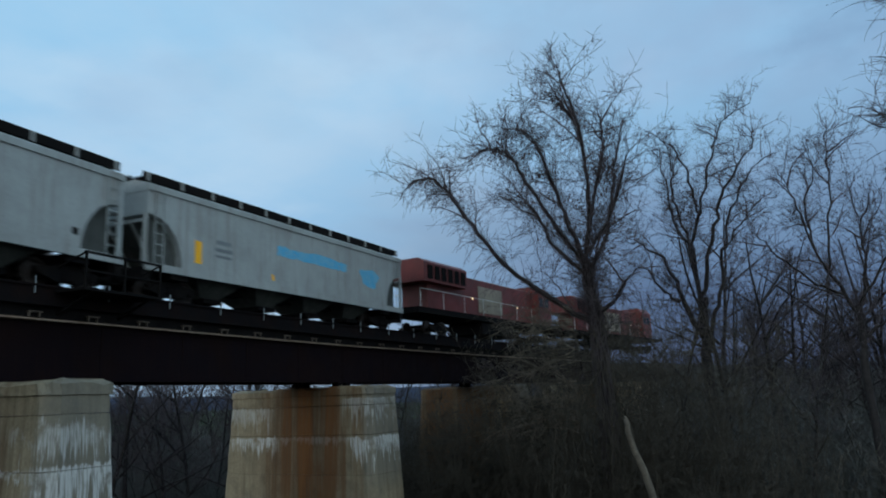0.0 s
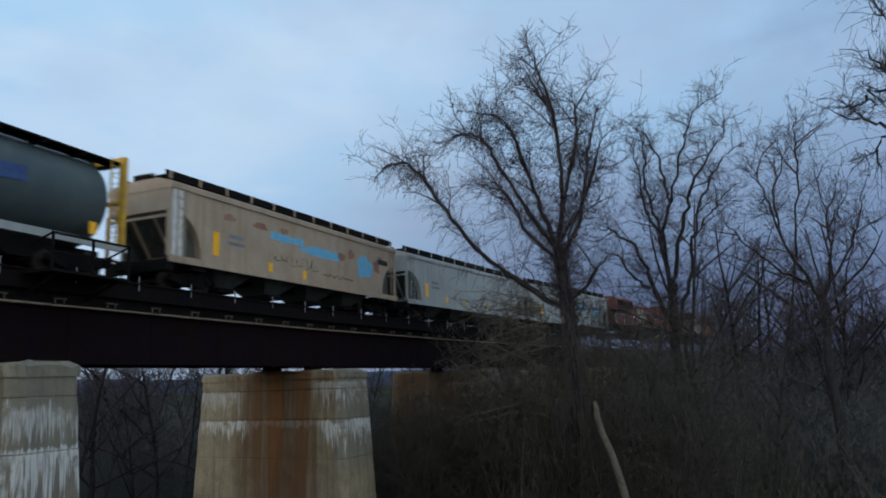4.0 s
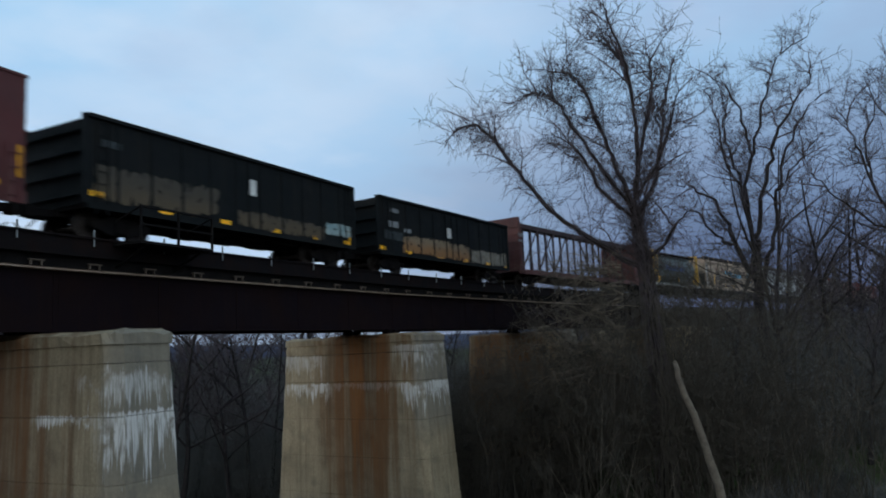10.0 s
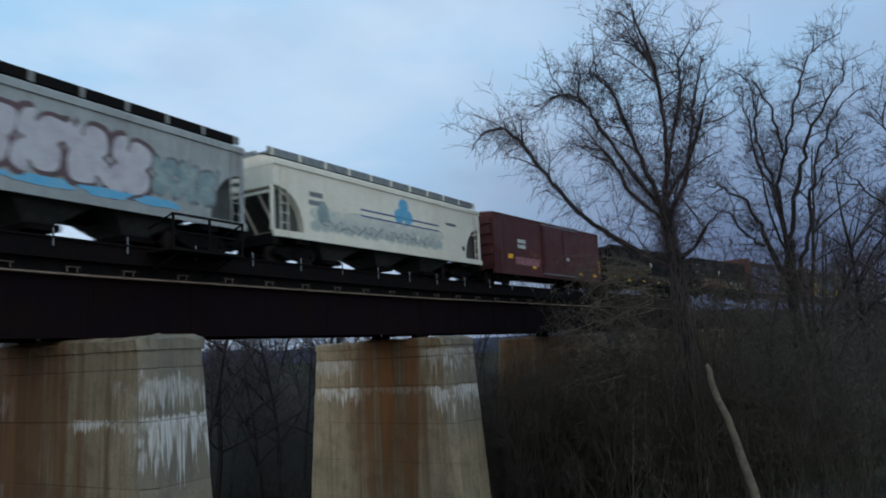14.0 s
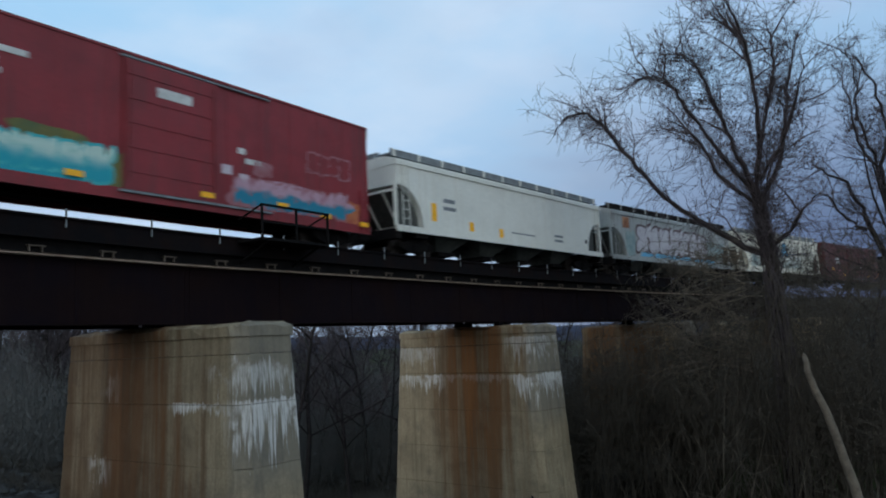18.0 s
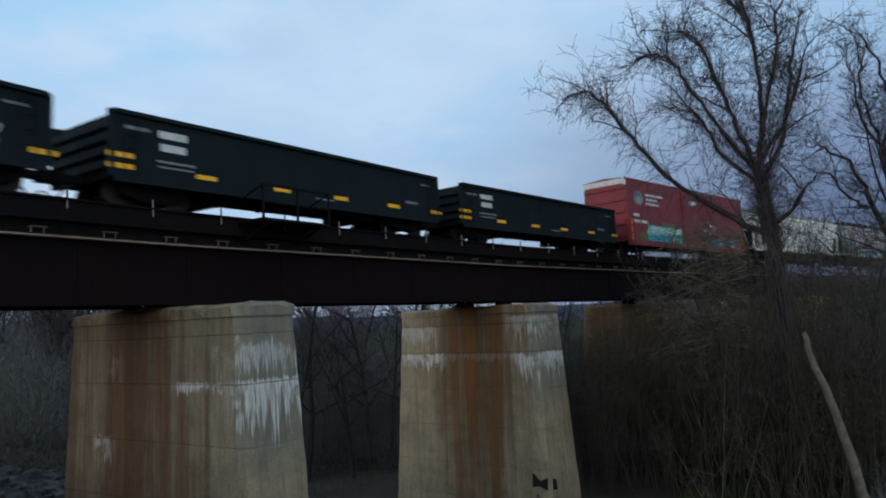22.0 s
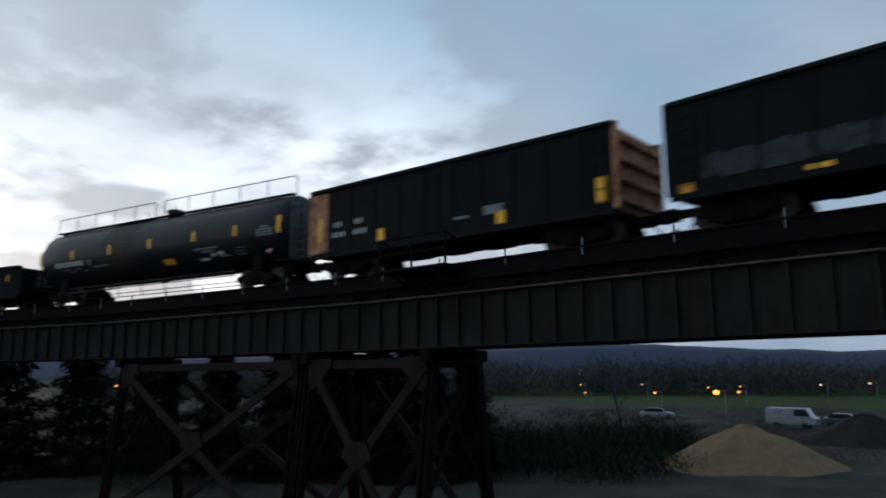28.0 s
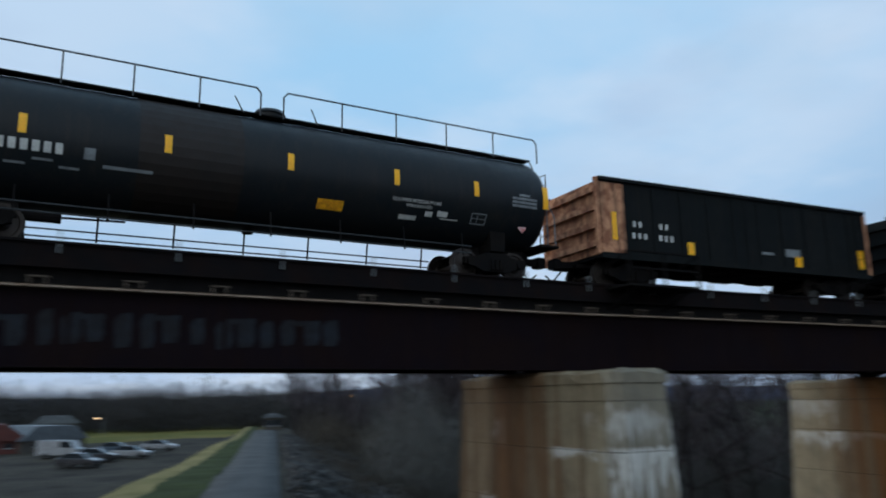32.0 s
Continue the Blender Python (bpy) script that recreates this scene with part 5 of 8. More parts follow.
def coal_hopper(front, rear, paint, label, top, ribs=True, end_paint=None, slope=True, ladders=(-1, 1)):
    """An open-topped car: hollow, with sloped end sheets and braced ends."""
    ob, L = start_car("open_hopper_car" if slope else "gondola_car", label, "hopper car" if slope else "gondola car", front, rear)
    h = L / 2
    z0 = 1.0 if slope else 0.78
    for s in (-1, 1):
        bm = bmesh.new()
        box(bm, -h + 0.25, h - 0.25, s * (HALF_W - 0.05) - 0.04, s * (HALF_W - 0.05) + 0.04, z0 if s < 0 else max(z0, 0.88), top)
        sheet = part("side_sheet", bm, paint, ob)
        bm = bmesh.new()
        box(bm, -h + 0.2, h - 0.2, s * HALF_W - 0.09, s * HALF_W + 0.05, top - 0.02, top + 0.1)
        part("top_chord", bm, paint, sheet)
        bm = bmesh.new()
        box(bm, -h + 0.2, h - 0.2, s * HALF_W - 0.06, s * HALF_W + 0.03, z0 - 0.16 if s < 0 else max(z0 - 0.02, 0.86), max(z0 + 0.02, 0.80 if s < 0 else 0.94))
        part("side_sill", bm, paint, sheet)
        if ribs:
            n = round(L / 1.25)
            bm0 = bmesh.new()
            box(bm0, -0.05, 0.05, s * HALF_W - 0.02, s * HALF_W + (0.006 if s < 0 else 0.05), z0 + 0.03, top - 0.03)
            rib = part("side_post", bm0, paint, sheet)
            for k in range(1, n):
                c = rib.copy()
                scene.collection.objects.link(c)
                c.location.x = -h + L * k / n
    bm = bmesh.new()
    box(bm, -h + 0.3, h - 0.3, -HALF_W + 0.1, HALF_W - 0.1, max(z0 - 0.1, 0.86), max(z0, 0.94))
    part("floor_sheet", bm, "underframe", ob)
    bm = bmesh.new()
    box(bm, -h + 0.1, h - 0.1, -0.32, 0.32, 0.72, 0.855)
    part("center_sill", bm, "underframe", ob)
    for s in (-1, 1):
        bm = bmesh.new()
        box(bm, s * (h - 0.3) - 0.05, s * (h - 0.3) + 0.05, -HALF_W + 0.09, HALF_W - 0.09, z0 + 0.01, top)
        end = part("end_sheet", bm, end_paint or paint, ob)
        for z in np.linspace(z0 + 0.35, top - 0.3, 4):
            bm = bmesh.new()
            prism(bm, [(-HALF_W + 0.02, z - 0.1), (HALF_W - 0.02, z - 0.1), (HALF_W - 0.02, z + 0.1), (-HALF_W + 0.02, z + 0.1)], s * (h - 0.25), s * (h - 0.08))
            part("end_rib", bm, end_paint or paint, end)
        for y in (-HALF_W + 0.05, HALF_W - 0.05):
            bm = bmesh.new()
            box(bm, s * (h - 0.16) - 0.08, s * (h - 0.16) + 0.08, y - 0.06, y + 0.06, z0, top + 0.08)
            part("corner_post", bm, end_paint or paint, ob)
        if s in ladders:
            side_ladder(ob, s * (h - 0.7) - 0.2, s * (h - 0.7) + 0.2, -HALF_W - 0.05, 0.7, top - 0.1, paint)
    if slope:
        for k in range(4):
            c = -h + 3.0 + (L - 6.0) * (k + 0.5) / 4
            bm = bmesh.new()
            slab(bm, [(c - 0.9, z0 - 0.16), (c + 0.9, z0 - 0.16), (c + 0.45, 0.74), (c - 0.45, 0.74)], -0.9, 0.9)
            part("hopper_bay", bm, "underframe", ob)
    else:
        bm = bmesh.new()
        for k in range(-3, 4):
            box(bm, k * L / 8 - 0.06, k * L / 8 + 0.06, -1.4, 1.4, 0.78, 0.855)
            part("cross_bearer", bm, "underframe", ob)
            bm = bmesh.new()
        box(bm, -0.5, 0.4, -1.2, -0.7, 0.5, 0.84)
        tube(bm, (-1.6, -0.9, 0.62), (-0.7, -0.9, 0.62), 0.16, n=8)
        part("brake_reservoir", bm, "underframe", ob)
        for s in (-1, 1):
            bm = bmesh.new()
            box(bm, s * (h - 4.2) - 0.32, s * (h - 4.2) + 0.32, -1.1, 1.1, 0.46, 0.855)
            part("brake_cylinder_box", bm, "underframe", ob)
    running_gear(ob, L)
    return ob, h


def boxcar(front, rear, paint, label, height, door_w, end_top="", rib_step=1.1):
    ob, L = start_car("boxcar", label, "boxcar", front, rear)
    h = L / 2
    bm = bmesh.new()
    box(bm, -h + 0.2, h - 0.2, -HALF_W + 0.010, HALF_W - 0.010, 0.92, height - 0.14)
    part("body", bm, paint, ob)
    n = round((L - 0.4) / rib_step)
    bm0 = bmesh.new()
    box(bm0, -0.035, 0.035, -HALF_W, -HALF_W + 0.04, 1.05, height - 0.2)
    rib = part("panel_rib", bm0, paint, ob)
    rib.location.x = -h + 0.25
    for k in range(1, n + 1):
        x = -h + 0.25 + (L - 0.5) * k / n
        if abs(x) > door_w / 2 + 0.1:
            c = rib.copy()
            scene.collection.objects.link(c)
            c.location.x = x
    bm = bmesh.new()
    prism(bm, [(-HALF_W - 0.02, height - 0.16), (HALF_W + 0.02, height - 0.16), (HALF_W + 0.02, height - 0.08), (0, height + 0.06), (-HALF_W - 0.02, height - 0.08)], -h + 0.16, h - 0.16)
    roof = part("roof", bm, paint, ob, "roof sheet, pale where it is galvanised" if end_top else "")
    bm = bmesh.new()
    box(bm, -h + 0.15, h - 0.15, -HALF_W - 0.01, -HALF_W + 0.1, 0.66, 0.98)
    box(bm, -h + 0.15, h - 0.15, HALF_W - 0.1, HALF_W + 0.01, 0.80, 0.98)
    box(bm, -2.8, 2.8, -HALF_W, -HALF_W + 0.08, 0.70, 0.88)
    part("side_sill", bm, paint, ob)
    bm = bmesh.new()
    box(bm, -door_w / 2, door_w / 2, -HALF_W - 0.07, -HALF_W + 0.02, 0.95, height - 0.3)
    door = part("sliding_door", bm, paint, ob)
    for z in np.linspace(1.5, height - 0.7, 5):
        bm = bmesh.new()
        box(bm, -door_w / 2 + 0.06, door_w / 2 - 0.06, -HALF_W - 0.09, -HALF_W - 0.069, float(z) - 0.05, float(z) + 0.05)
        part("door_rib", bm, paint, door)
    bm = bmesh.new()
    box(bm, -door_w / 2 - 0.1, door_w / 2 + 2.2, -HALF_W - 0.10, -HALF_W - 0.02, 0.86, 0.93)
    part("door_track", bm, "gray_mark", ob)
    bm = bmesh.new()
    box(bm, -door_w / 2 - 0.1, door_w / 2 + 2.2, -HALF_W - 0.08, -HALF_W - 0.02, height - 0.28, height - 0.22)
    part("door_track", bm, "gray_mark", ob)
    for x in (-door_w / 2 + 0.15, door_w / 2 - 0.15):
        bm = bmesh.new()
        tube(bm, (x, -HALF_W - 0.12, 1.25), (x, -HALF_W - 0.12, height - 0.45), 0.025, n=5)
        part("locking_bar", bm, paint, door)
    for s in (-1, 1):
        for z in np.linspace(1.35, height - 0.6, 5):
            bm = bmesh.new()
            prism(bm, [(-HALF_W + 0.12, z - 0.16), (HALF_W - 0.12, z - 0.16), (HALF_W - 0.2, z + 0.16), (-HALF_W + 0.2, z + 0.16)], s * (h - 0.21), s * (h - 0.10))
            part("end_corrugation", bm, paint, ob)
        if end_top:
            bm = bmesh.new()
            box(bm, s * (h - 0.16) - 0.05, s * (h - 0.16) + 0.05, -HALF_W + 0.02, HALF_W - 0.02, height - 0.52, height - 0.1)
            part("end_top_band", bm, end_top, ob, "white painted end band under the roof")
        side_ladder(ob, s * (h - 0.55) - 0.2, s * (h - 0.55) + 0.2, -HALF_W - 0.05, 0.7, 2.3, paint)
    bm = bmesh.new()
    box(bm, -h + 0.1, h - 0.1, -0.32, 0.32, 0.7, 1.0)
    part("center_sill", bm, "underframe", ob)
    for k in (-0.3, 0.0, 0.3):
        bm = bmesh.new()
        box(bm, k * L - 0.07, k * L + 0.07, -1.4, 1.4, 0.86, 0.995)
        part("cross_bearer", bm, "underframe", ob)
    running_gear(ob, L)
    return ob, h


def centerbeam(front, rear):
    ob, L = start_car("centerbeam_flatcar", "empty red-brown centerbeam lumber flatcar with open truss", "flatcar", front, rear)
    h = L / 2
    for s in (-1, 1):
        bm = bmesh.new()
        box(bm, -h + 0.2, h - 0.2, s * (HALF_W - 0.05) - 0.05, s * (HALF_W - 0.05) + 0.05, 0.82, 1.12)
        part("side_sill", bm, "beam_red", ob)
    bm = bmesh.new()
    box(bm, -h + 0.2, h - 0.2, -HALF_W + 0.1, HALF_W - 0.1, 0.98, 1.10)
    part("floor_plate", bm, "beam_red", ob)
    bm = bmesh.new()
    slab(bm, [(-h + 0.2, 0.95), (h - 0.2, 0.95), (h - 3.2, 0.72), (3, 0.50), (-3, 0.50), (-h + 3.2, 0.72)], -0.4, 0.4)
    part("fishbelly_sill", bm, "beam_dark", ob)
    for k in range(28):
        x = -h + 0.9 + (L - 1.8) * k / 27
        bm = bmesh.new()
        box(bm, x - 0.05, x + 0.05, -HALF_W + 0.05, HALF_W - 0.05, 1.10, 1.15)
        part("riser", bm, "beam_red", ob)
    for s in (-1, 1):
        x = s * (h - 0.42)
        bm = bmesh.new()
        box(bm, x - 0.10, x + 0.10, -HALF_W + 0.02, HALF_W - 0.02, 1.10, 4.60)
        bulk = part("bulkhead", bm, "beam_red", ob)
        for z in np.linspace(1.5, 4.0, 6):
            bm = bmesh.new()
            box(bm, x + s * 0.10 - 0.05, x + s * 0.10 + 0.09, -HALF_W + 0.04, HALF_W - 0.04, float(z) - 0.09, float(z) + 0.09)
            part("bulkhead_rib", bm, "beam_red", bulk)
        for y in (-HALF_W + 0.1, HALF_W - 0.1):
            bm = bmesh.new()
            w = 1.5 if s > 0 else 0.30
            slab(bm, [(x - s * 0.1, 1.1), (x - s * w, 1.1), (x - s * w, 4.2), (x - s * 0.1, 4.5)], y - 0.03, y + 0.03)
            part("gusset", bm, "beam_red", bulk)
        side_ladder(ob, x - 0.05, x + 0.35, -HALF_W - 0.04, 0.8, 4.0, "beam_red")
    bm = bmesh.new()
    box(bm, -h + 0.5, h - 0.5, -0.34, 0.34, 4.24, 4.56)
    part("top_chord", bm, "beam_dark", ob)
    n = 18
    for k in range(1, n):
        x = -h + 0.5 + (L - 1.0) * k / n
        bm = bmesh.new()
        for y in (-0.28, 0.28):
            box(bm, x - 0.05, x + 0.05, y - 0.05, y + 0.05, 1.15, 4.24)
        part("upright", bm, "beam_dark", ob)
        if k % 2 == 0 and 2 < k < n - 2:
            d = (L - 1.0) / n * (-1 if x < 0 else 1)
            for sign in ((1, -1) if abs(x) < 0.5 else (1,)):
                bm = bmesh.new()
                tube(bm, (x, -0.2, 4.15), (x + sign * d * 1.95, -0.2, 1.2), 0.055, n=4)
                part("diagonal", bm, "beam_dark", ob)
            bm = bmesh.new()
            box(bm, x - 0.14, x + 0.14, -0.36, -0.30, 3.95, 4.24)
            part("joint_plate", bm, "beam_dark", ob)
    bars(ob, [(-h + 0.5, 3.4, 0.5, 0.25), (-h + 0.5, 3.0, 0.5, 0.15)], -HALF_W + 0.02, "gray_mark")
    for k in range(6):
        bm = bmesh.new()
        box(bm, -h + 3 + k * (L - 6) / 5 - 0.06, -h + 3 + k * (L - 6) / 5 + 0.06, -1.4, 1.4, 0.72, 0.96)
        part("cross_bearer", bm, "underframe", ob)
    running_gear(ob, L, 2.2)


def ring_body(bm, rows, n=32, yc=0.0, zc=0.0):
    rings = [[bm.verts.new((x, yc + r * math.sin(2 * math.pi * i / n), zc + r * math.cos(2 * math.pi * i / n))) for i in range(n)] for x, r in rows]
    for a, b in zip(rings, rings[1:]):
        for i in range(n):
            bm.faces.new((a[i], a[(i + 1) % n], b[(i + 1) % n], b[i]))
    bm.faces.new(rings[0])
    bm.faces.new(rings[-1][::-1])


def tank_car(front, rear):
    ob, L = start_car("tank_car", "glossy black tank car with yellow reflective tape and top railings", "tank car", front, rear)
    h = L / 2
    R, zc = 1.57, 2.56
    e = h + 0.20
    cap = [(0.55, 0.0), (0.53, 0.45), (0.47, 0.85), (0.36, 1.24), (0.20, 1.48), (0.0, 1.57)]
    rows = [(-e + 0.55 - d, max(r, 0.02)) for d, r in cap] + [(-e + 2.5, R), (-1.0, R), (1.0, R), (e - 2.5, R)] + [(e - 0.55 + d, max(r, 0.02)) for d, r in cap[::-1]]
    bm = bmesh.new()
    ring_body(bm, rows, 40, 0, zc)
    shell = part("tank_shell", bm, "tank", ob, smooth=True)
    for k, (a, b) in enumerate(((-3.4, -0.9),)):
        bm = bmesh.new()
        ring_body(bm, [(a, R - 0.02), (a, R + 0.006), (b, R + 0.006), (b, R - 0.02)], 40, 0, zc)
        part("stained_band", bm, "tank_band", shell, "dull brown spill stain round the tank", smooth=False)
    bm = bmesh.new()
    tube(bm, (0.16, 0, zc + R - 0.05), (0.16, 0, zc + R + 0.26), 0.40, n=20)
    tube(bm, (0.16, 0, zc + R + 0.26), (0.16, 0, zc + R + 0.36), 0.46, 0.40, n=20)
    part("manway_housing", bm, "tank", shell)
    # top walkway with two runs of railing
    ztop = zc + R
    bm = bmesh.new()
    for s in (-1, 1):
        box(bm, -e + 0.5, e - 0.4, s * 0.62 - 0.17, s * 0.62 + 0.17, ztop - 0.06, ztop - 0.02)
    part("roof_walkway", bm, "underframe", ob)
    for a, b in ((-e + 0.7, -0.32), (0.32, e - 0.12)):
        for y in (-0.80,):
            bm = bmesh.new()
            zr = ztop + 0.70
            tube(bm, (a + 0.12, y, zr), (b - 0.12, y, zr), 0.024, n=6)
            tube(bm, (a, y, ztop - 0.1), (a, y, zr - 0.14), 0.024, n=6)
            tube(bm, (a, y, zr - 0.14), (a + 0.12, y, zr), 0.024, n=6)
            tube(bm, (b, y, zr - 0.14), (b - 0.12, y, zr), 0.024, n=6)
            tube(bm, (b, y, ztop - 0.1), (b, y, zr - 0.14), 0.024, n=6)
            rail_run = part("handrail", bm, "rail_gray", ob, "thin gray handrail")
            for k in range(1, 5):
                x = a + (b - a) * k / 5
                bm = bmesh.new()
                tube(bm, (x, y, ztop - 0.15), (x, y, zr), 0.022, n=6)
                part("stanchion", bm, "rail_gray", rail_run)
    for x in (-1.02, 1.12):
        bm = bmesh.new()
        tube(bm, (x, -0.8, ztop + 0.35), (x + (0.25 if x < 0 else 0.2), -0.8, ztop - 0.1), 0.02, n=5)
        part("stanchion_brace", bm, "rail_gray", ob)
    # bottom running rail on hangers
    for y in (-1.35, 1.35):
        bm = bmesh.new()
        tube(bm, (-h + 2.6, y, 0.86), (h - 2.9, y, 0.86), 0.022, n=6)
        tube(bm, (-h + 2.6, y, 0.66), (h - 2.9, y, 0.66), 0.022, n=6)
        low = part("lower_rail", bm, "rail_gray", ob)
        for k in range(7):
            x = -h + 3.0 + (L - 6.2) * k / 6
            bm = bmesh.new()
            tube(bm, (x, y, 0.60), (x, y * 0.93, 1.25), 0.028, n=5)
            part("hanger", bm, "underframe", low)
    for s in (-1, 1):
        bm = bmesh.new()
        x = s * (h - 1.5)
        slab(bm, [(x - 1.5, 0.72), (x + 1.4, 0.72), (x + 1.2, 1.05), (x + 0.6, 1.2), (x - 0.6, 1.2)], -0.45, 0.45)
        slab(bm, [(s * (h - 1.8) - 0.25, 0.85), (s * (h - 1.8) + 0.25, 0.85), (s * (h - 1.8) + 0.3, 1.7), (s * (h - 1.8) - 0.3, 1.7)], -1.12, 1.12)
        box(bm, s * (h - 0.05) - 0.34, s * (h - 0.05) + 0.36, -1.45, 1.45, 1.06, 1.14)
        part("stub_sill", bm, "underframe", ob)
    bm = bmesh.new()
    tube(bm, (-0.35, 0, 0.92), (-0.35, 0, 1.12), 0.16, n=10)
    part("bottom_valve", bm, "underframe", ob)
    bm = bmesh.new()
    tube(bm, (-h + 3.4, -0.5, 0.74), (-h + 5.4, -0.5, 0.8), 0.03, n=5)
    tube(bm, (-h + 3.0, -0.5, 0.74), (-h + 4.0, -0.5, 0.74), 0.13, n=8)
    box(bm, -h + 2.6, -h + 3.1, -0.8, -0.3, 0.6, 0.95)
    part("brake_gear", bm, "underframe", ob)
    for s in (-1, 1):
        for y in (-1.3, 1.3):
            bm = bmesh.new()
            tube(bm, (s * (h + 0.3), y, 1.1), (s * (h + 0.3), y, 2.1), 0.024, n=5)
            tube(bm, (s * (h + 0.3), y, 2.1), (s * (h - 0.2), y * 0.55, ztop + 0.0), 0.024, n=5)
            part("end_rail", bm, "gray_mark", ob)
        ladder(ob, s * (h + 0.28), -0.95, -0.55, 1.1, ztop - 0.5, "gray_mark", 0.34)

    def on_shell(x, z, w, hh, material, name, label=""):
        bm = bmesh.new()
        n = 4
        pts = []
        for k in range(n + 1):
            zz = z - hh / 2 + hh * k / n - zc
            y = -math.sqrt(max((R + 0.012) ** 2 - zz * zz, 0.01))
            pts.append([bm.verts.new((x + c * w / 2, y, zz + zc)) for c in (-1, 1)])
        for a, b in zip(pts, pts[1:]):
            bm.faces.new((a[0], a[1], b[1], b[0]))
        part(name, bm, material, shell, label)

    def shell_words(words, x, z, size):
        """Painted words wrapped on the shell."""
        cu = bpy.data.curves.new("words", "FONT")
        cu.body, cu.size, cu.align_x, cu.align_y = words, size * 1.35, "CENTER", "CENTER"
        tmp = bpy.data.objects.new("words", cu)
        me = bpy.data.meshes.new_from_object(tmp)
        bpy.data.objects.remove(tmp)
        bpy.data.curves.remove(cu)
        for v in me.vertices:
            zz = z + v.co.y - zc
            v.co = (x + v.co.x, -math.sqrt((R + 0.008) ** 2 - zz * zz), zz + zc)
        me.materials.append(M["white"])
        ob = new("lettering", me)
        ob.parent = shell
        tagged(ob, "small white stencilled words")

    for k, x in enumerate((-5.85, -2.75, 0.32, 3.42, 6.08)):
        on_shell(x, 2.60, 0.17, 0.46, "tape", "reflective_tape", "bright yellow reflective tape")
    on_shell(h - 0.22, 2.62, 0.2, 0.74, "tape", "reflective_tape", "bright yellow reflective tape")
    on_shell(-h + 0.24, 2.62, 0.2, 0.74, "tape", "reflective_tape", "bright yellow reflective tape")
    on_shell(1.53, 1.64, 0.75, 0.25, "orange", "placard", "dull orange rectangular placard")
    for k in range(10):
        on_shell(-7.2 + 0.235 * k, 2.13, 0.15, 0.24, "white", "lettering_bar")
    for k in range(4):
        on_shell(-6.5 + 0.55 * k, 1.86 - 0.12 * (k % 2), 0.42, 0.05, "gray_mark", "lettering_bar")
    on_shell(-4.45, 2.1, 0.24, 0.26, "gray_mark", "stencil_box")
    on_shell(-3.6, 1.86, 1.1, 0.07, "gray_mark", "lettering_bar")
    shell_words("LIQUEFIED PETROLEUM GAS", 4.12, 2.0, 0.092)
    shell_words("NON-ODORIZED", 4.2, 1.87, 0.08)
    for x, z, w, hh in ((4.55, 1.70, 0.24, 0.13), (5.0, 1.74, 0.34, 0.14), (3.9, 1.56, 0.55, 0.11), (5.25, 1.62, 0.6, 0.025)):
        on_shell(x, z, w, hh, "white", "lettering_bar")
    for x, z, w, hh in ((6.25, 1.87, 0.52, 0.03), (6.25, 1.59, 0.52, 0.03), (6.25, 1.73, 0.5, 0.02), (6.0, 1.73, 0.03, 0.28), (6.5, 1.73, 0.03, 0.28), (6.2, 1.73, 0.02, 0.26)):
        on_shell(x, z, w, hh, "gray_mark", "stencil_line")
    for k in range(4):
        on_shell(7.85, 2.60 - 0.115 * k, 0.92 if k else 0.4, 0.075, "gray_mark", "lettering_bar")
    bm = bmesh.new()
    zz = 1.62 - zc
    y = -math.sqrt(R * R - zz * zz) - 0.02
    slab(bm, [(7.9, 1.46), (8.06, 1.62), (7.9, 1.78), (7.74, 1.62)], y - 0.008, y)
    part("hazard_diamond", bm, "hazard", shell, "small pale red hazard diamond")
    running_gear(ob, L, 1.9, roll=True)


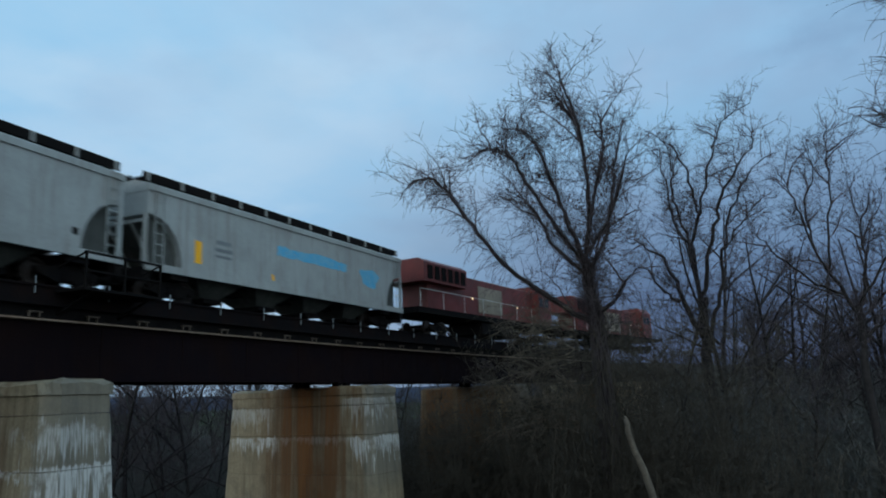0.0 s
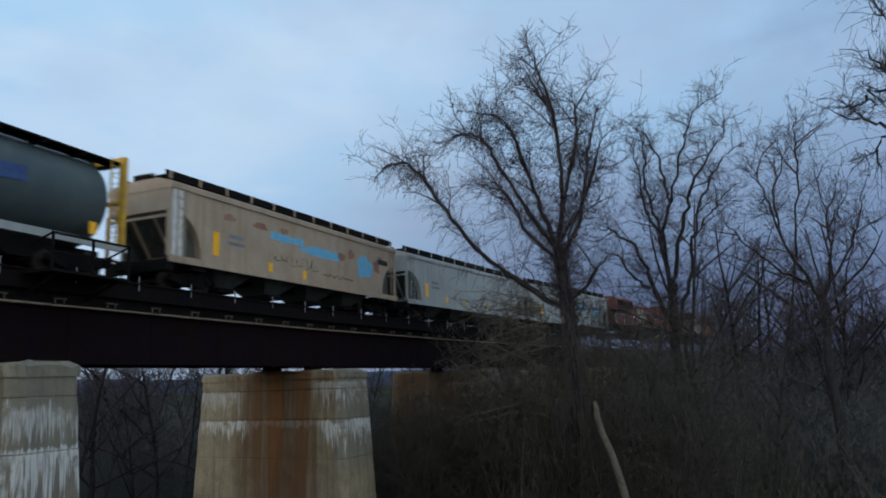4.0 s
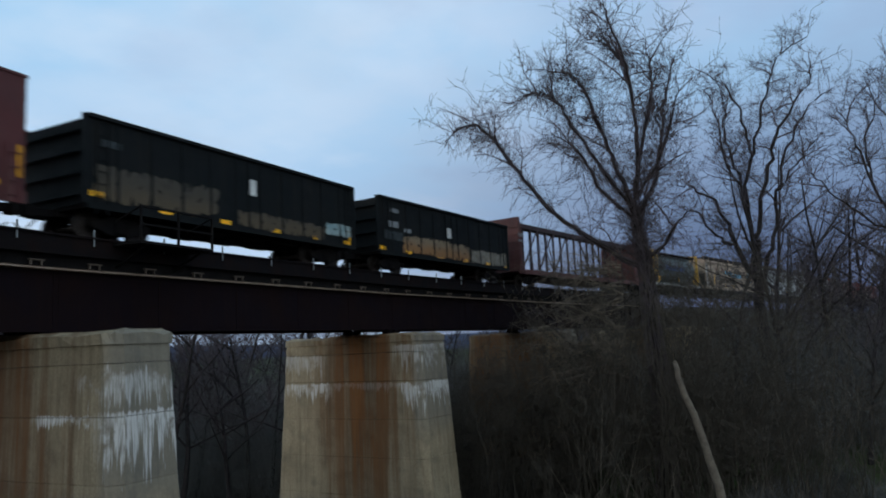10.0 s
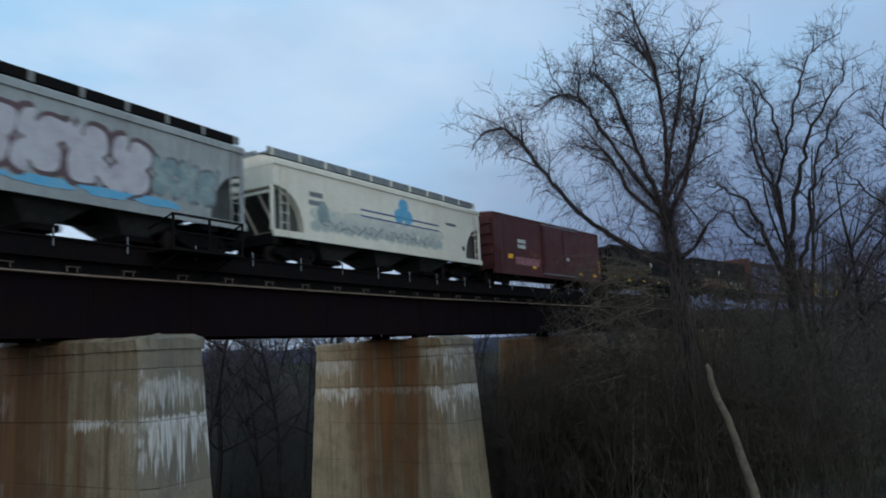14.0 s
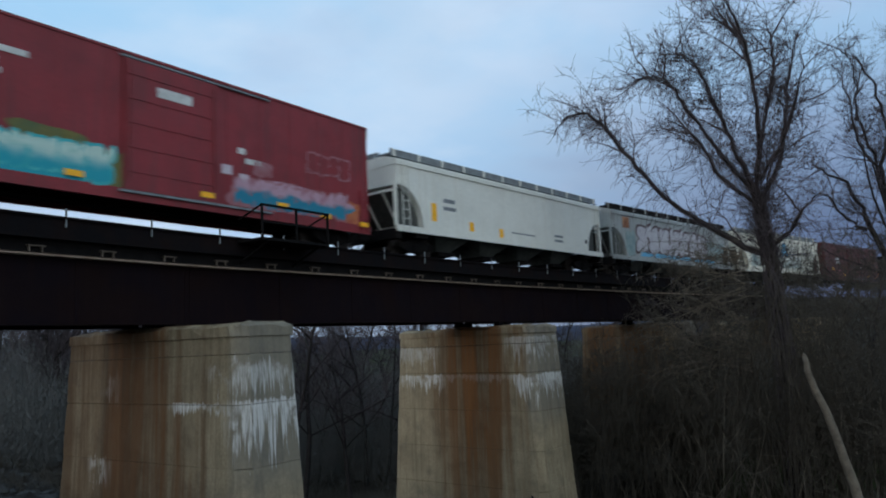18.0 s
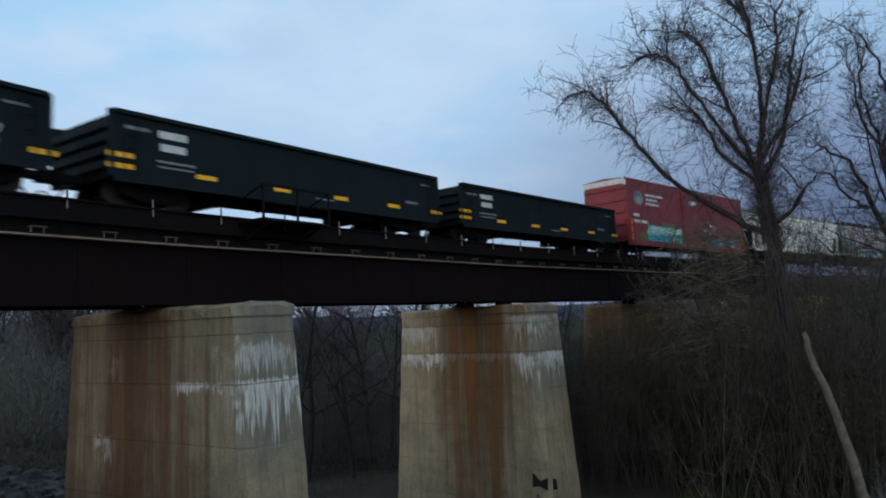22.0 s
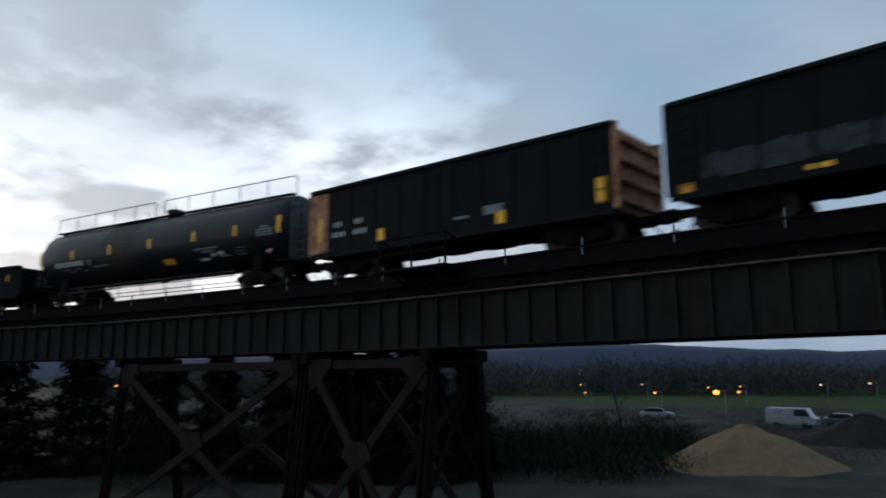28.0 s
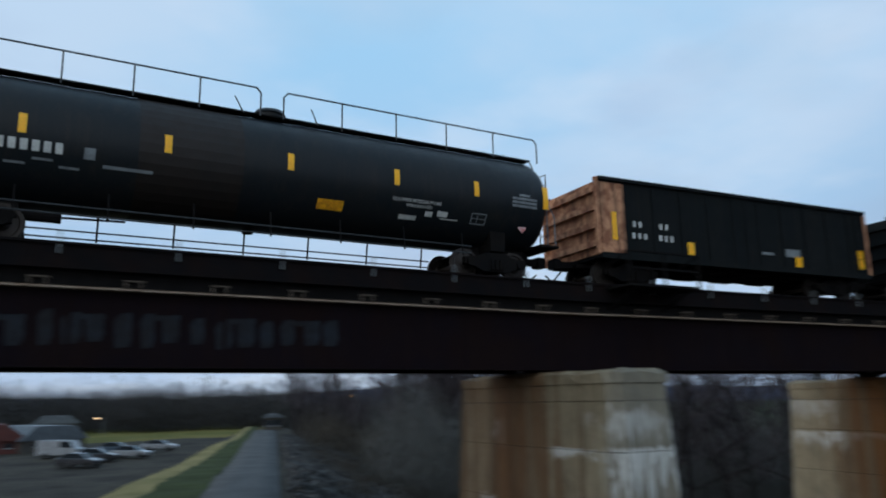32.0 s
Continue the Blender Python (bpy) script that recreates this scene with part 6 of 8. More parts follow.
def locomotive(front, rear):
    ob, L = start_car("locomotive", "dark red diesel road locomotive with a beige panel", "locomotive", front, rear)
    h = L / 2
    bm = bmesh.new()
    box(bm, -h + 0.3, h - 0.3, -1.5, 1.5, 1.25, 1.6)
    part("frame_deck", bm, "underframe", ob)
    bm = bmesh.new()
    box(bm, -h + 2.2, h - 5.0, -0.95, 0.95, 1.6, 4.15)
    part("long_hood", bm, "loco", ob, bevel=0.06)
    bm = bmesh.new()
    prism(bm, [(-1.5, 3.2), (1.5, 3.2), (1.5, 4.35), (1.1, 4.6), (-1.1, 4.6), (-1.5, 4.35)], -h + 1.0, -h + 6.2)
    part("radiator_wing", bm, "loco", ob)
    bm = bmesh.new()
    for k in range(6):
        box(bm, -h + 1.4 + 0.8 * k, -h + 2.0 + 0.8 * k, -1.53, -1.5, 3.35, 4.2)
    part("radiator_grille", bm, "underframe", ob)
    bm = bmesh.new()
    prism(bm, [(-1.55, 1.6), (1.55, 1.6), (1.55, 4.1), (1.1, 4.6), (-1.1, 4.6), (-1.55, 4.1)], h - 5.0, h - 2.6)
    cab = part("cab", bm, "loco", ob)
    for x in (h - 4.5, h - 3.5):
        bm = bmesh.new()
        box(bm, x - 0.36, x + 0.36, -1.57, -1.54, 3.0, 3.7)
        part("window", bm, "glass", cab)
    bm = bmesh.new()
    box(bm, h - 2.6, h - 0.8, -0.8, 0.8, 1.6, 3.2)
    part("nose", bm, "loco", ob, bevel=0.15)
    bm = bmesh.new()
    box(bm, -2.6, 1.0, -0.99, -0.95, 1.9, 3.7)
    part("side_panel", bm, "loco_beige", ob, "beige painted side panel")
    bm = bmesh.new()
    box(bm, -2.9, 2.9, -1.35, 1.35, 0.35, 1.25)
    part("fuel_tank", bm, "underframe", ob, bevel=0.08)
    bm = bmesh.new()
    for x in np.linspace(-h + 0.6, h - 1.0, 9):
        for y in (-1.46, 1.46):
            tube(bm, (float(x), y, 1.6), (float(x), y, 2.7), 0.02, n=4)
    for y in (-1.46, 1.46):
        tube(bm, (-h + 0.6, y, 2.7), (h - 5.1, y, 2.7), 0.02, n=4)
    part("walkway_railing", bm, "white", ob)
    for s in (-1, 1):
        mark(ob, "marker_light", "lamp_white", s * 3.5, 2.75, 0.16, 0.12, -1.0, label="small lit walkway light")
    running_gear(ob, L, 3.2)


# ---- the consist, from the front ----
locomotive(84.6, 63.0)
locomotive(61.6, 39.0)

ob, h = covered_hopper(37.3, 19.12, "hopper_gray", "gray covered hopper with sky-blue graffiti", 4)
burner(ob, -1.9, 3.4, 2.5, 3.0, 9, 21, "blue", label="faded sky-blue spray lettering")
puff(ob, 1.2, 2.78, 3.0, 0.5, 24, "blue")
puff(ob, 5.6, 2.5, 1.7, 0.9, 22, "blue", label="pale blue spray patch")
tapes(ob, [(-h + 2.55, 1.95)], 0.34, 0.85)
tapes(ob, [(-2.2, 1.55)], 0.16, 0.25)
bars(ob, [(-h + 3.9, 2.5, 0.8, 0.16), (-h + 3.9, 2.2, 1.0, 0.14), (-h + 3.9, 1.95, 0.9, 0.1)], material="gray_mark")
ob, h = covered_hopper(18.32, 0.1, "hopper_gray", "plain gray covered hopper with yellow reflective tape", 4)
tapes(ob, [(-h + 2.4, 1.95)], 0.34, 0.85)
tapes(ob, [(-h + 5.0, 1.55), (-1.6, 1.5), (2.0, 1.45)], 0.30, 0.36)
bars(ob, [(-h + 3.5, 2.5, 0.9, 0.16), (-h + 3.5, 2.2, 1.1, 0.14), (-1.0, 1.65, 2.4, 0.06)], material="gray_mark")
mark(ob, "vent", "underframe", h - 2.0, 1.75, 0.22, 0.22)
ob, h = covered_hopper(-1.1, -19.06, "hopper_tan", "tan covered hopper with rust spots and blue graffiti", 4)
burner(ob, -2.9, -0.4, 2.72, 3.12, 4, 31, "blue", label="faded sky-blue spray lettering")
puff(ob, 1.2, 2.68, 3.4, 0.46, 33, "blue", label="faded sky-blue spray bar")
puff(ob, 5.3, 2.5, 1.5, 1.15, 36, "blue", label="pale blue spray patch")
for k, (x, z, w, hh) in enumerate(((-5.6, 3.2, 0.7, 0.28), (-3.6, 3.2, 0.9, 0.3), (-1.9, 3.25, 0.6, 0.26), (3.0, 2.75, 0.7, 0.4), (3.9, 3.0, 0.6, 0.5), (6.6, 2.7, 0.7, 0.7), (7.0, 3.1, 0.6, 0.4))):
    puff(ob, x, z, w, hh, 340 + k, "rust_spot", -HALF_W - 0.002, "faded red rust bloom")
scrawl(ob, -2.7, 1.0, 1.95, 0.3, 32)
scrawl(ob, 1.2, 4.2, 1.65, 0.12, 37)
bars(ob, [(7.3, 3.0, 1.1, 0.28)], material="ink")
tapes(ob, [(-h + 2.6, 2.0)], 0.34, 0.95)
tapes(ob, [(-h + 6.1, 1.5), (-0.3, 1.45)], 0.28, 0.40)
bars(ob, [(-h + 3.8, 2.45, 0.9, 0.16), (-h + 3.8, 2.15, 1.1, 0.14)], material="gray_mark")
bm = bmesh.new()
box(bm, -h + 0.2, -h + 0.75, -HALF_W - 0.012, -HALF_W + 0.02, 1.25, 3.95)
part("white_end_panel", bm, "white", ob, "white painted corner panel")

# rounded slate hopper with yellow ends
ob, L = start_car("covered_hopper", "dark slate rounded two-bay hopper with yellow end frames", "hopper car", -20.98, -32.37)
h = L / 2
bm = bmesh.new()
for_rows = [(-h + 0.9, 1.30), (-h + 0.95, 1.50), (-h + 1.1, 1.56), (h - 1.1, 1.56), (h - 0.95, 1.50), (h - 0.9, 1.30)]
ring_body(bm, for_rows, 36, 0, 2.62)
part("rounded_shell", bm, "hopper_dark", ob, smooth=True)
bm = bmesh.new()
for y in (-1.1, 0, 1.1):
    box(bm, -h + 0.2, h - 0.2, y - 0.3, y + 0.3, 4.16 if y == 0 else 4.02, 4.22 if y == 0 else 4.08)
for k in range(8):
    x = -h + 0.4 + (L - 0.8) * k / 7
    box(bm, x - 0.05, x + 0.05, -1.4, 1.4, 3.9, 4.04)
part("roof_walkway", bm, "underframe", ob)
for s in (-1, 1):
    bm = bmesh.new()
    for y in (-HALF_W + 0.06, HALF_W - 0.06):
        box(bm, s * (h - 0.3) - 0.09, s * (h - 0.3) + 0.09, y - 0.09, y + 0.09, 1.0, 4.25)
    box(bm, s * (h - 0.3) - 0.07, s * (h - 0.3) + 0.07, -HALF_W, HALF_W, 4.1, 4.25)
    box(bm, s * (h - 0.3) - 0.07, s * (h - 0.3) + 0.07, -HALF_W, HALF_W, 2.6, 2.72)
    part("end_frame", bm, "yellow", ob, "safety-yellow end frame and ladder")
    side_ladder(ob, s * (h - 0.75) - 0.2, s * (h - 0.75) + 0.2, -HALF_W - 0.04, 1.0, 4.1, "yellow")
    ladder(ob, s * (h - 0.15), -1.2, -0.8, 1.0, 4.2, "yellow")
bm = bmesh.new()
for s in (-1, 1):
    box(bm, -h + 0.1, h - 0.1, s * HALF_W - 0.05, s * HALF_W + 0.05, 0.95, 1.2)
part("side_sill", bm, "hopper_gray", ob)
for c in (-1.9, 1.9):
    bm = bmesh.new()
    slab(bm, [(c - 1.7, 1.3), (c + 1.7, 1.3), (c + 0.4, 0.4), (c - 0.4, 0.4)], -1.0, 1.0)
    part("hopper_bay", bm, "underframe", ob)
bm = bmesh.new()
box(bm, -h + 0.1, h - 0.1, -0.35, 0.35, 0.75, 1.1)
part("center_sill", bm, "underframe", ob)
burner(ob, -2.6, 1.6, 2.4, 2.95, 6, 41, "deep_blue", "", -1.565, "dark blue spray lettering")
tapes(ob, [(-h + 1.3, 1.6), (0.2, 1.55), (h - 1.6, 1.55)], 0.3, 0.4, -HALF_W - 0.01)
running_gear(ob, L)

centerbeam(-34.03, -56.12)

ob, h = coal_hopper(-57.56, -71.64, "gon_black", "black open hopper with faded mustard graffiti", 3.62)
burner(ob, -4.8, 2.0, 1.0, 2.05, 10, 51, "mustard_and_gray", label="faded mustard and brown graffiti")
burner(ob, 2.2, 6.6, 1.0, 1.9, 9, 52, "faded_gray_dull", label="faded gray graffiti")
burner(ob, -6.4, -4.9, 1.6, 2.1, 3, 54, "dim_mark", label="dim gray spray marks")
puff(ob, 4.6, 1.5, 2.0, 0.6, 53, "mustard_and_gray")
tapes(ob, [(-6.6, 1.16), (-4.35, 1.1), (-1.33, 1.1), (1.4, 1.1), (4.1, 1.1), (6.4, 1.1)], 0.50, 0.17)
mark(ob, "lettering_panel", "white", -0.3, 2.5, 0.42, 0.55, label="white stencil panel")
bars(ob, [(-5.6, 2.4, 0.8, 0.3), (-4.4, 2.2, 0.6, 0.2), (-5.5, 3.1, 0.7, 0.2)], material="gray_mark")
ob, h = coal_hopper(-73.26, -87.34, "gon_black", "black open hopper with brown block graffiti", 3.62)
burner(ob, -6.6, -1.6, 1.1, 2.3, 6, 61, "brown_haze", label="dull olive-brown block graffiti")
burner(ob, -0.6, 4.6, 1.0, 1.7, 8, 62, "brown_haze", label="dull brown graffiti")
burner(ob, 4.8, 6.6, 1.3, 1.9, 3, 63, "teal_gray", label="gray-green spray marks")
tapes(ob, [(-6.5, 1.3), (-3.9, 1.1), (-1.2, 1.1), (1.5, 1.1), (4.1, 1.1), (6.3, 1.1)], 0.50, 0.17)
mark(ob, "reflective_tape", "tape", 6.5, 1.45, 0.17, 0.5)
mark(ob, "lettering_panel", "white", 0.2, 2.6, 0.42, 0.6, label="white stencil panel")
bars(ob, [(-6.0, 2.9, 0.7, 0.22)], material="dim_mark")

ob, h = boxcar(-88.86, -103.84, "box_brown", "worn brown boxcar with faint graffiti along the sill", 4.33, 3.0)
bars(ob, [(-h + 3.4, 2.75, 0.95, 0.22), (-h + 3.4, 2.42, 0.95, 0.22), (0.1, 2.2, 0.3, 0.2), (2.1, 2.05, 0.35, 0.2)], -HALF_W - 0.002)
puff(ob, -2.6, 1.75, 1.7, 0.9, 71, "rust_dim", -HALF_W - 0.001, "faint tan graffiti haze")
puff(ob, -4.6, 1.5, 1.0, 0.6, 72, "rust_dim", -HALF_W - 0.001, "faint tan graffiti haze")
burner(ob, -4.9, -2.0, 1.25, 1.8, 5, 73, "rose", "", -HALF_W - 0.002, "faint rose graffiti")
tapes(ob, [(-h + 2.0, 1.75)], 0.55, 0.26)
tapes(ob, [(-2.6, 1.25), (1.2, 1.2), (4.0, 1.15), (6.3, 1.15)], 0.5, 0.17)
mark(ob, "reflective_tape", "orange", h - 0.35, 1.8, 0.16, 0.9)

ob, h = covered_hopper(-105.04, -121.29, "hopper_cream", "cream covered hopper with a blue emblem and stripes", 3)
bm = bmesh.new()
for k in range(3):
    a = math.radians(90 + 120 * k)
    cx, cz = 0.6 + 0.42 * math.cos(a), 2.95 + 0.34 * math.sin(a)
    slab(bm, [(cx + 0.40 * math.cos(2 * math.pi * i / 14), cz + 0.34 * math.sin(2 * math.pi * i / 14)) for i in range(14)], -HALF_W - 0.008, -HALF_W)
part("round_emblem", bm, "blue", ob, "plain round blue emblem")
for x, z, w in ((0.5, 2.70, 6.4), (0.5, 2.42, 6.4)):
    mark(ob, "stripe", "deep_blue", x, z, w, 0.07)
burner(ob, -5.9, 3.9, 1.35, 2.45, 9, 81, "faded_gray_green", "spray", label="gray-green outline graffiti")
scrawl(ob, -5.4, 3.4, 1.75, 0.3, 82, "gray_mark", -HALF_W - 0.012, 0.05)
puff(ob, -5.2, 2.2, 0.7, 0.9, 83, "teal_gray", -HALF_W - 0.008)
bars(ob, [(-5.6, 2.9, 0.8, 0.2), (-5.6, 2.55, 0.9, 0.2), (4.9, 2.9, 1.0, 0.14)], material="gray_mark")
mark(ob, "vent", "underframe", h - 2.0, 1.75, 0.22, 0.22)

ob, h = covered_hopper(-122.55, -140.37, "hopper_gray", "gray covered hopper with huge white block graffiti", 4)
puff(ob, -6.5, 2.0, 1.2, 1.9, 93, "teal_gray", -HALF_W, "pale turquoise haze")
burner(ob, -5.7, 4.6, 1.35, 3.45, 7, 91, "pale_white", "wine_gray", -HALF_W - 0.002, "pale white block graffiti with dark edges", 0.2)
burner(ob, 4.7, 7.4, 1.5, 3.0, 3, 92, "teal_gray", "gray_mark", -HALF_W - 0.002, "gray block graffiti", 0.2)
for k in range(6):
    puff(ob, -4.6 + 1.9 * k, 1.42, 1.7, 0.28, 940 + k, "blue", -HALF_W - 0.014, "turquoise underline of the graffiti")
mark(ob, "orange_patch", "rust_end", -h + 1.9, 3.35, 0.8, 0.7, label="faded orange patch")
ob, h = covered_hopper(-141.48, -159.68, "hopper_white", "off-white covered hopper with faint stencils", 4)
tapes(ob, [(-h + 2.5, 2.0)], 0.34, 0.8)
tapes(ob, [(-h + 5.2, 1.6), (-1.5, 1.5)], 0.32, 0.42)
bars(ob, [(-h + 3.6, 2.6, 0.8, 0.18), (-h + 3.6, 2.25, 0.9, 0.16), (4.0, 1.8, 0.9, 0.12), (4.0, 1.55, 0.9, 0.12), (0.5, 1.62, 2.2, 0.06)], material="gray_mark")
mark(ob, "vent", "underframe", h - 2.0, 1.75, 0.22, 0.22)

ob, h = boxcar(-161.09, -179.3, "box_red", "bright red boxcar with turquoise graffiti and a white-topped end", 5.02, 3.2, "white", 1.4)
bm = bmesh.new()
slab(bm, [(-7.5 + 0.62 * math.cos(2 * math.pi * i / 22), 3.72 + 0.48 * math.sin(2 * math.pi * i / 22)) for i in range(22)], -HALF_W - 0.012, -HALF_W - 0.001)
part("round_emblem", bm, "gray_mark", ob, "plain gray round emblem")
puff(ob, -7.5, 3.6, 0.7, 0.45, 101, "teal_gray", -HALF_W - 0.013, "", "emblem_mark")
bars(ob, [(-5.4, 4.0, 2.4, 0.16), (-5.75, 3.7, 1.6, 0.16), (-5.7, 3.42, 1.7, 0.16), (-7.9, 2.6, 0.7, 0.2), (-7.9, 2.2, 0.8, 0.2), (-6.9, 2.2, 0.8, 0.2), (2.6, 2.8, 0.3, 0.2), (3.1, 2.5, 0.7, 0.18)], -HALF_W - 0.002)
bars(ob, [(0.05, 3.95, 1.2, 0.3)], -HALF_W - 0.074)
bars(ob, [(2.0, 2.1, 0.4, 0.3), (2.7, 1.9, 0.4, 0.3)], -HALF_W - 0.002, "pink")
burner(ob, 5.6, 7.8, 2.55, 3.45, 4, 102, "box_red", "rose", -HALF_W - 0.002, "rose outlined bubble lettering")
puff(ob, -6.9, 1.2, 1.4, 0.7, 105, "olive", -HALF_W - 0.002, "olive spray cloud")
puff(ob, -3.6, 1.95, 2.4, 0.7, 109, "olive", -HALF_W - 0.002, "olive spray cloud")
puff(ob, -1.75, 1.45, 1.1, 1.1, 110, "olive", -HALF_W - 0.002, "olive spray cloud")
puff(ob, -4.2, 1.42, 4.6, 1.05, 111, "mint_to_turquoise", -HALF_W - 0.003)
burner(ob, -6.4, -1.9, 0.98, 2.1, 6, 103, "mint_to_turquoise", "teal", -HALF_W - 0.004, "mint green graffiti fading to turquoise")
puff(ob, 2.5, 1.25, 1.0, 0.7, 112, "rose", -HALF_W - 0.002)
puff(ob, 7.9, 1.35, 0.9, 1.0, 113, "orange_haze", -HALF_W - 0.002, "orange spray haze")
puff(ob, 5.0, 1.5, 5.2, 1.0, 114, "pink_to_teal", -HALF_W - 0.003)
burner(ob, 2.3, 7.6, 0.98, 2.05, 8, 106, "pink_to_teal", "rose", -HALF_W - 0.004, "graffiti in pink above and teal below")
burner(ob, 3.1, 3.9, 2.0, 2.6, 1, 115, "rose", "", -HALF_W - 0.002, "small rose spray sign")
for z in (1.2, 1.65, 2.1):
    mark(ob, "reflective_tape", "red_tape", -h + 0.55, z, 0.3, 0.36, -HALF_W - 0.002, label="orange-red reflector")
tapes(ob, [(-3.0, 1.15), (1.2, 1.15), (4.3, 1.22), (6.4, 1.1), (h - 0.6, 1.0)], 0.5, 0.17, -HALF_W - 0.080)

GON = ((-180.83, -196.17, 0), (-197.63, -212.97, 1), (-214.37, -229.69, 2), (-231.14, -246.26, 3), (-247.87, -262.95, 4), (-264.26, -279.86, 5))
for f, r, k in GON:
    label = ("slate-black gondola car with yellow reflective tape", "slate-black gondola car with small gray stencils", "slate-black gondola car covered in red and white graffiti", "slate-black gondola car with a plain side", "slate-black gondola car with two faded panels", "slate-black gondola car with faded round marks")[k]
    ob, h = coal_hopper(f, r, "gon_slate", label, 2.56, ribs=False, slope=False)
    tapes(ob, [(-h + 0.4, 1.38), (-h + 0.4, 1.07)], 0.8, 0.14)
    tapes(ob, [(-4.45, 1.08), (-1.42, 1.07 if k < 4 else 0.95), (1.46, 1.08 if k != 4 else 0.9), (4.5, 1.1 if k != 4 else 0.92), (h - 0.3, 1.1)], 0.72, 0.14)
    bars(ob, [(-5.6, 2.16, 0.95, 0.22), (-5.6, 1.78, 0.85, 0.22)], material="white")
    bars(ob, [(-5.5, 1.36, 1.3, 0.07), (-5.5, 1.2, 1.2, 0.05), (-h + 0.9, 2.2, 0.8, 0.1), (h - 2.0, 1.35, 0.8, 0.1), (h - 1.0, 2.2, 0.6, 0.07), (0.6, 0.95, 0.9, 0.05)], material="gray_mark")
    if k == 2:
        puff(ob, -2.3, 2.05, 2.2, 0.6, 114, "leaf", -HALF_W, "leaf-green spray cloud")
        for c in range(7):
            puff(ob, -5.4 + 1.05 * c, 1.35 + 0.2 * (c % 2), 1.25, 0.85, 1110 + c, "wine" if c % 2 else "white_to_rose", -HALF_W - 0.002, "red and white graffiti bubbles")
        burner(ob, -5.9, 1.5, 0.95, 2.0, 9, 112, "white_to_rose", "wine", -HALF_W - 0.006, "white and red bubble graffiti", 0.25)
        puff(ob, 2.2, 1.5, 1.0, 0.7, 1120, "olive", -HALF_W - 0.002)
        burner(ob, 1.7, 6.2, 0.95, 1.65, 8, 113, "white_to_rose", "", -HALF_W - 0.006, "white bubble graffiti", 0.25)
    elif k in (4, 5):
        mark(ob, "faded_panel", "gray_mark", -2.5 if k == 4 else 3.4, 1.5 if k == 4 else 1.25, 0.75, 0.62, label="faded gray panel")
        mark(ob, "faded_panel", "gray_mark", 0.5, 1.3, 0.8, 0.35, label="faded gray panel")
        if k == 5:
            for c, (x, z, w, hh) in enumerate(((-0.5, 1.75, 0.8, 0.75), (1.45, 1.9, 1.0, 0.5), (5.6, 1.95, 1.2, 0.55))):
                puff(ob, x, z, w * 0.8, hh * 0.8, 115 + c, "dim_mark", -HALF_W, "faded gray spray mark")
                scrawl(ob, x - w / 2, x + w / 2, z, hh * 0.4, 125 + c, "gray_mark", -HALF_W - 0.003, 0.09)

ob, h = coal_hopper(-281.45, -295.77, "gon_black", "black open hopper with a big orange tape square", 3.5)
mark(ob, "reflective_tape", "orange", 6.0, 1.5, 0.42, 0.85, label="large orange reflective square")
tapes(ob, [(-6.5, 1.08)], 0.45, 0.4, material="orange")
tapes(ob, [(-3.17, 1.09), (-1.09, 1.1), (0.88, 1.11), (2.96, 1.13)], 0.6, 0.14)
bars(ob, [(5.0, 2.05, 1.1, 0.18), (5.0, 1.78, 1.1, 0.14), (5.0, 1.45, 0.9, 0.3)], material="gray_mark")
burner(ob, -6.0, 2.0, 1.2, 2.0, 9, 121, "dim_mark", "", -HALF_W - 0.007)

ob, h = coal_hopper(-297.09, -310.74, "gon_black", "black open hopper with a rusted orange end", 3.5, end_paint="rust_end", ladders=(1,))
bm = bmesh.new()
box(bm, -h + 0.26, -h + 1.25, -HALF_W - 0.02, -HALF_W + 0.02, 1.05, 3.42)
part("rusted_corner_sheet", bm, "rust_end", ob, "bare rusted orange corner sheet")
mark(ob, "reflective_tape", "tape", -6.05, 1.95, 0.2, 0.95, -HALF_W - 0.022, label="bright yellow reflective tape")
tapes(ob, [(-2.75, 1.4)], 0.3, 0.46)
tapes(ob, [(2.6, 1.3)], 0.34, 0.42)
tapes(ob, [(6.2, 1.6)], 0.34, 0.8, -HALF_W - 0.01)
for k, (x, z) in enumerate(((2.15, 2.25), (2.4, 2.25), (3.3, 2.25), (3.55, 2.25), (2.1, 1.85), (2.35, 1.85), (2.6, 1.85), (3.25, 1.85), (3.5, 1.85), (3.75, 1.85))):
    mark(ob, "lettering_bar", "white", -7.35 + x, z - 0.17, 0.11, 0.20)
bars(ob, [(2.3, 1.6, 0.8, 0.3), (1.0, 1.5, 0.6, 0.1)], material="gray_mark")

tank_car(-312.38, -330.15)
ob, h = coal_hopper(-331.3, -346.6, "gon_black", "low black gondola with orange reflective squares", 2.3, slope=False)
for x in (-4.5, 0.0, 4.0, h - 1.2):
    mark(ob, "reflective_tape", "orange", x, 1.75, 0.26, 0.36)
ob, h = covered_hopper(-348.0, -366.0, "hopper_gray", "gray covered hopper at the tail", 4)


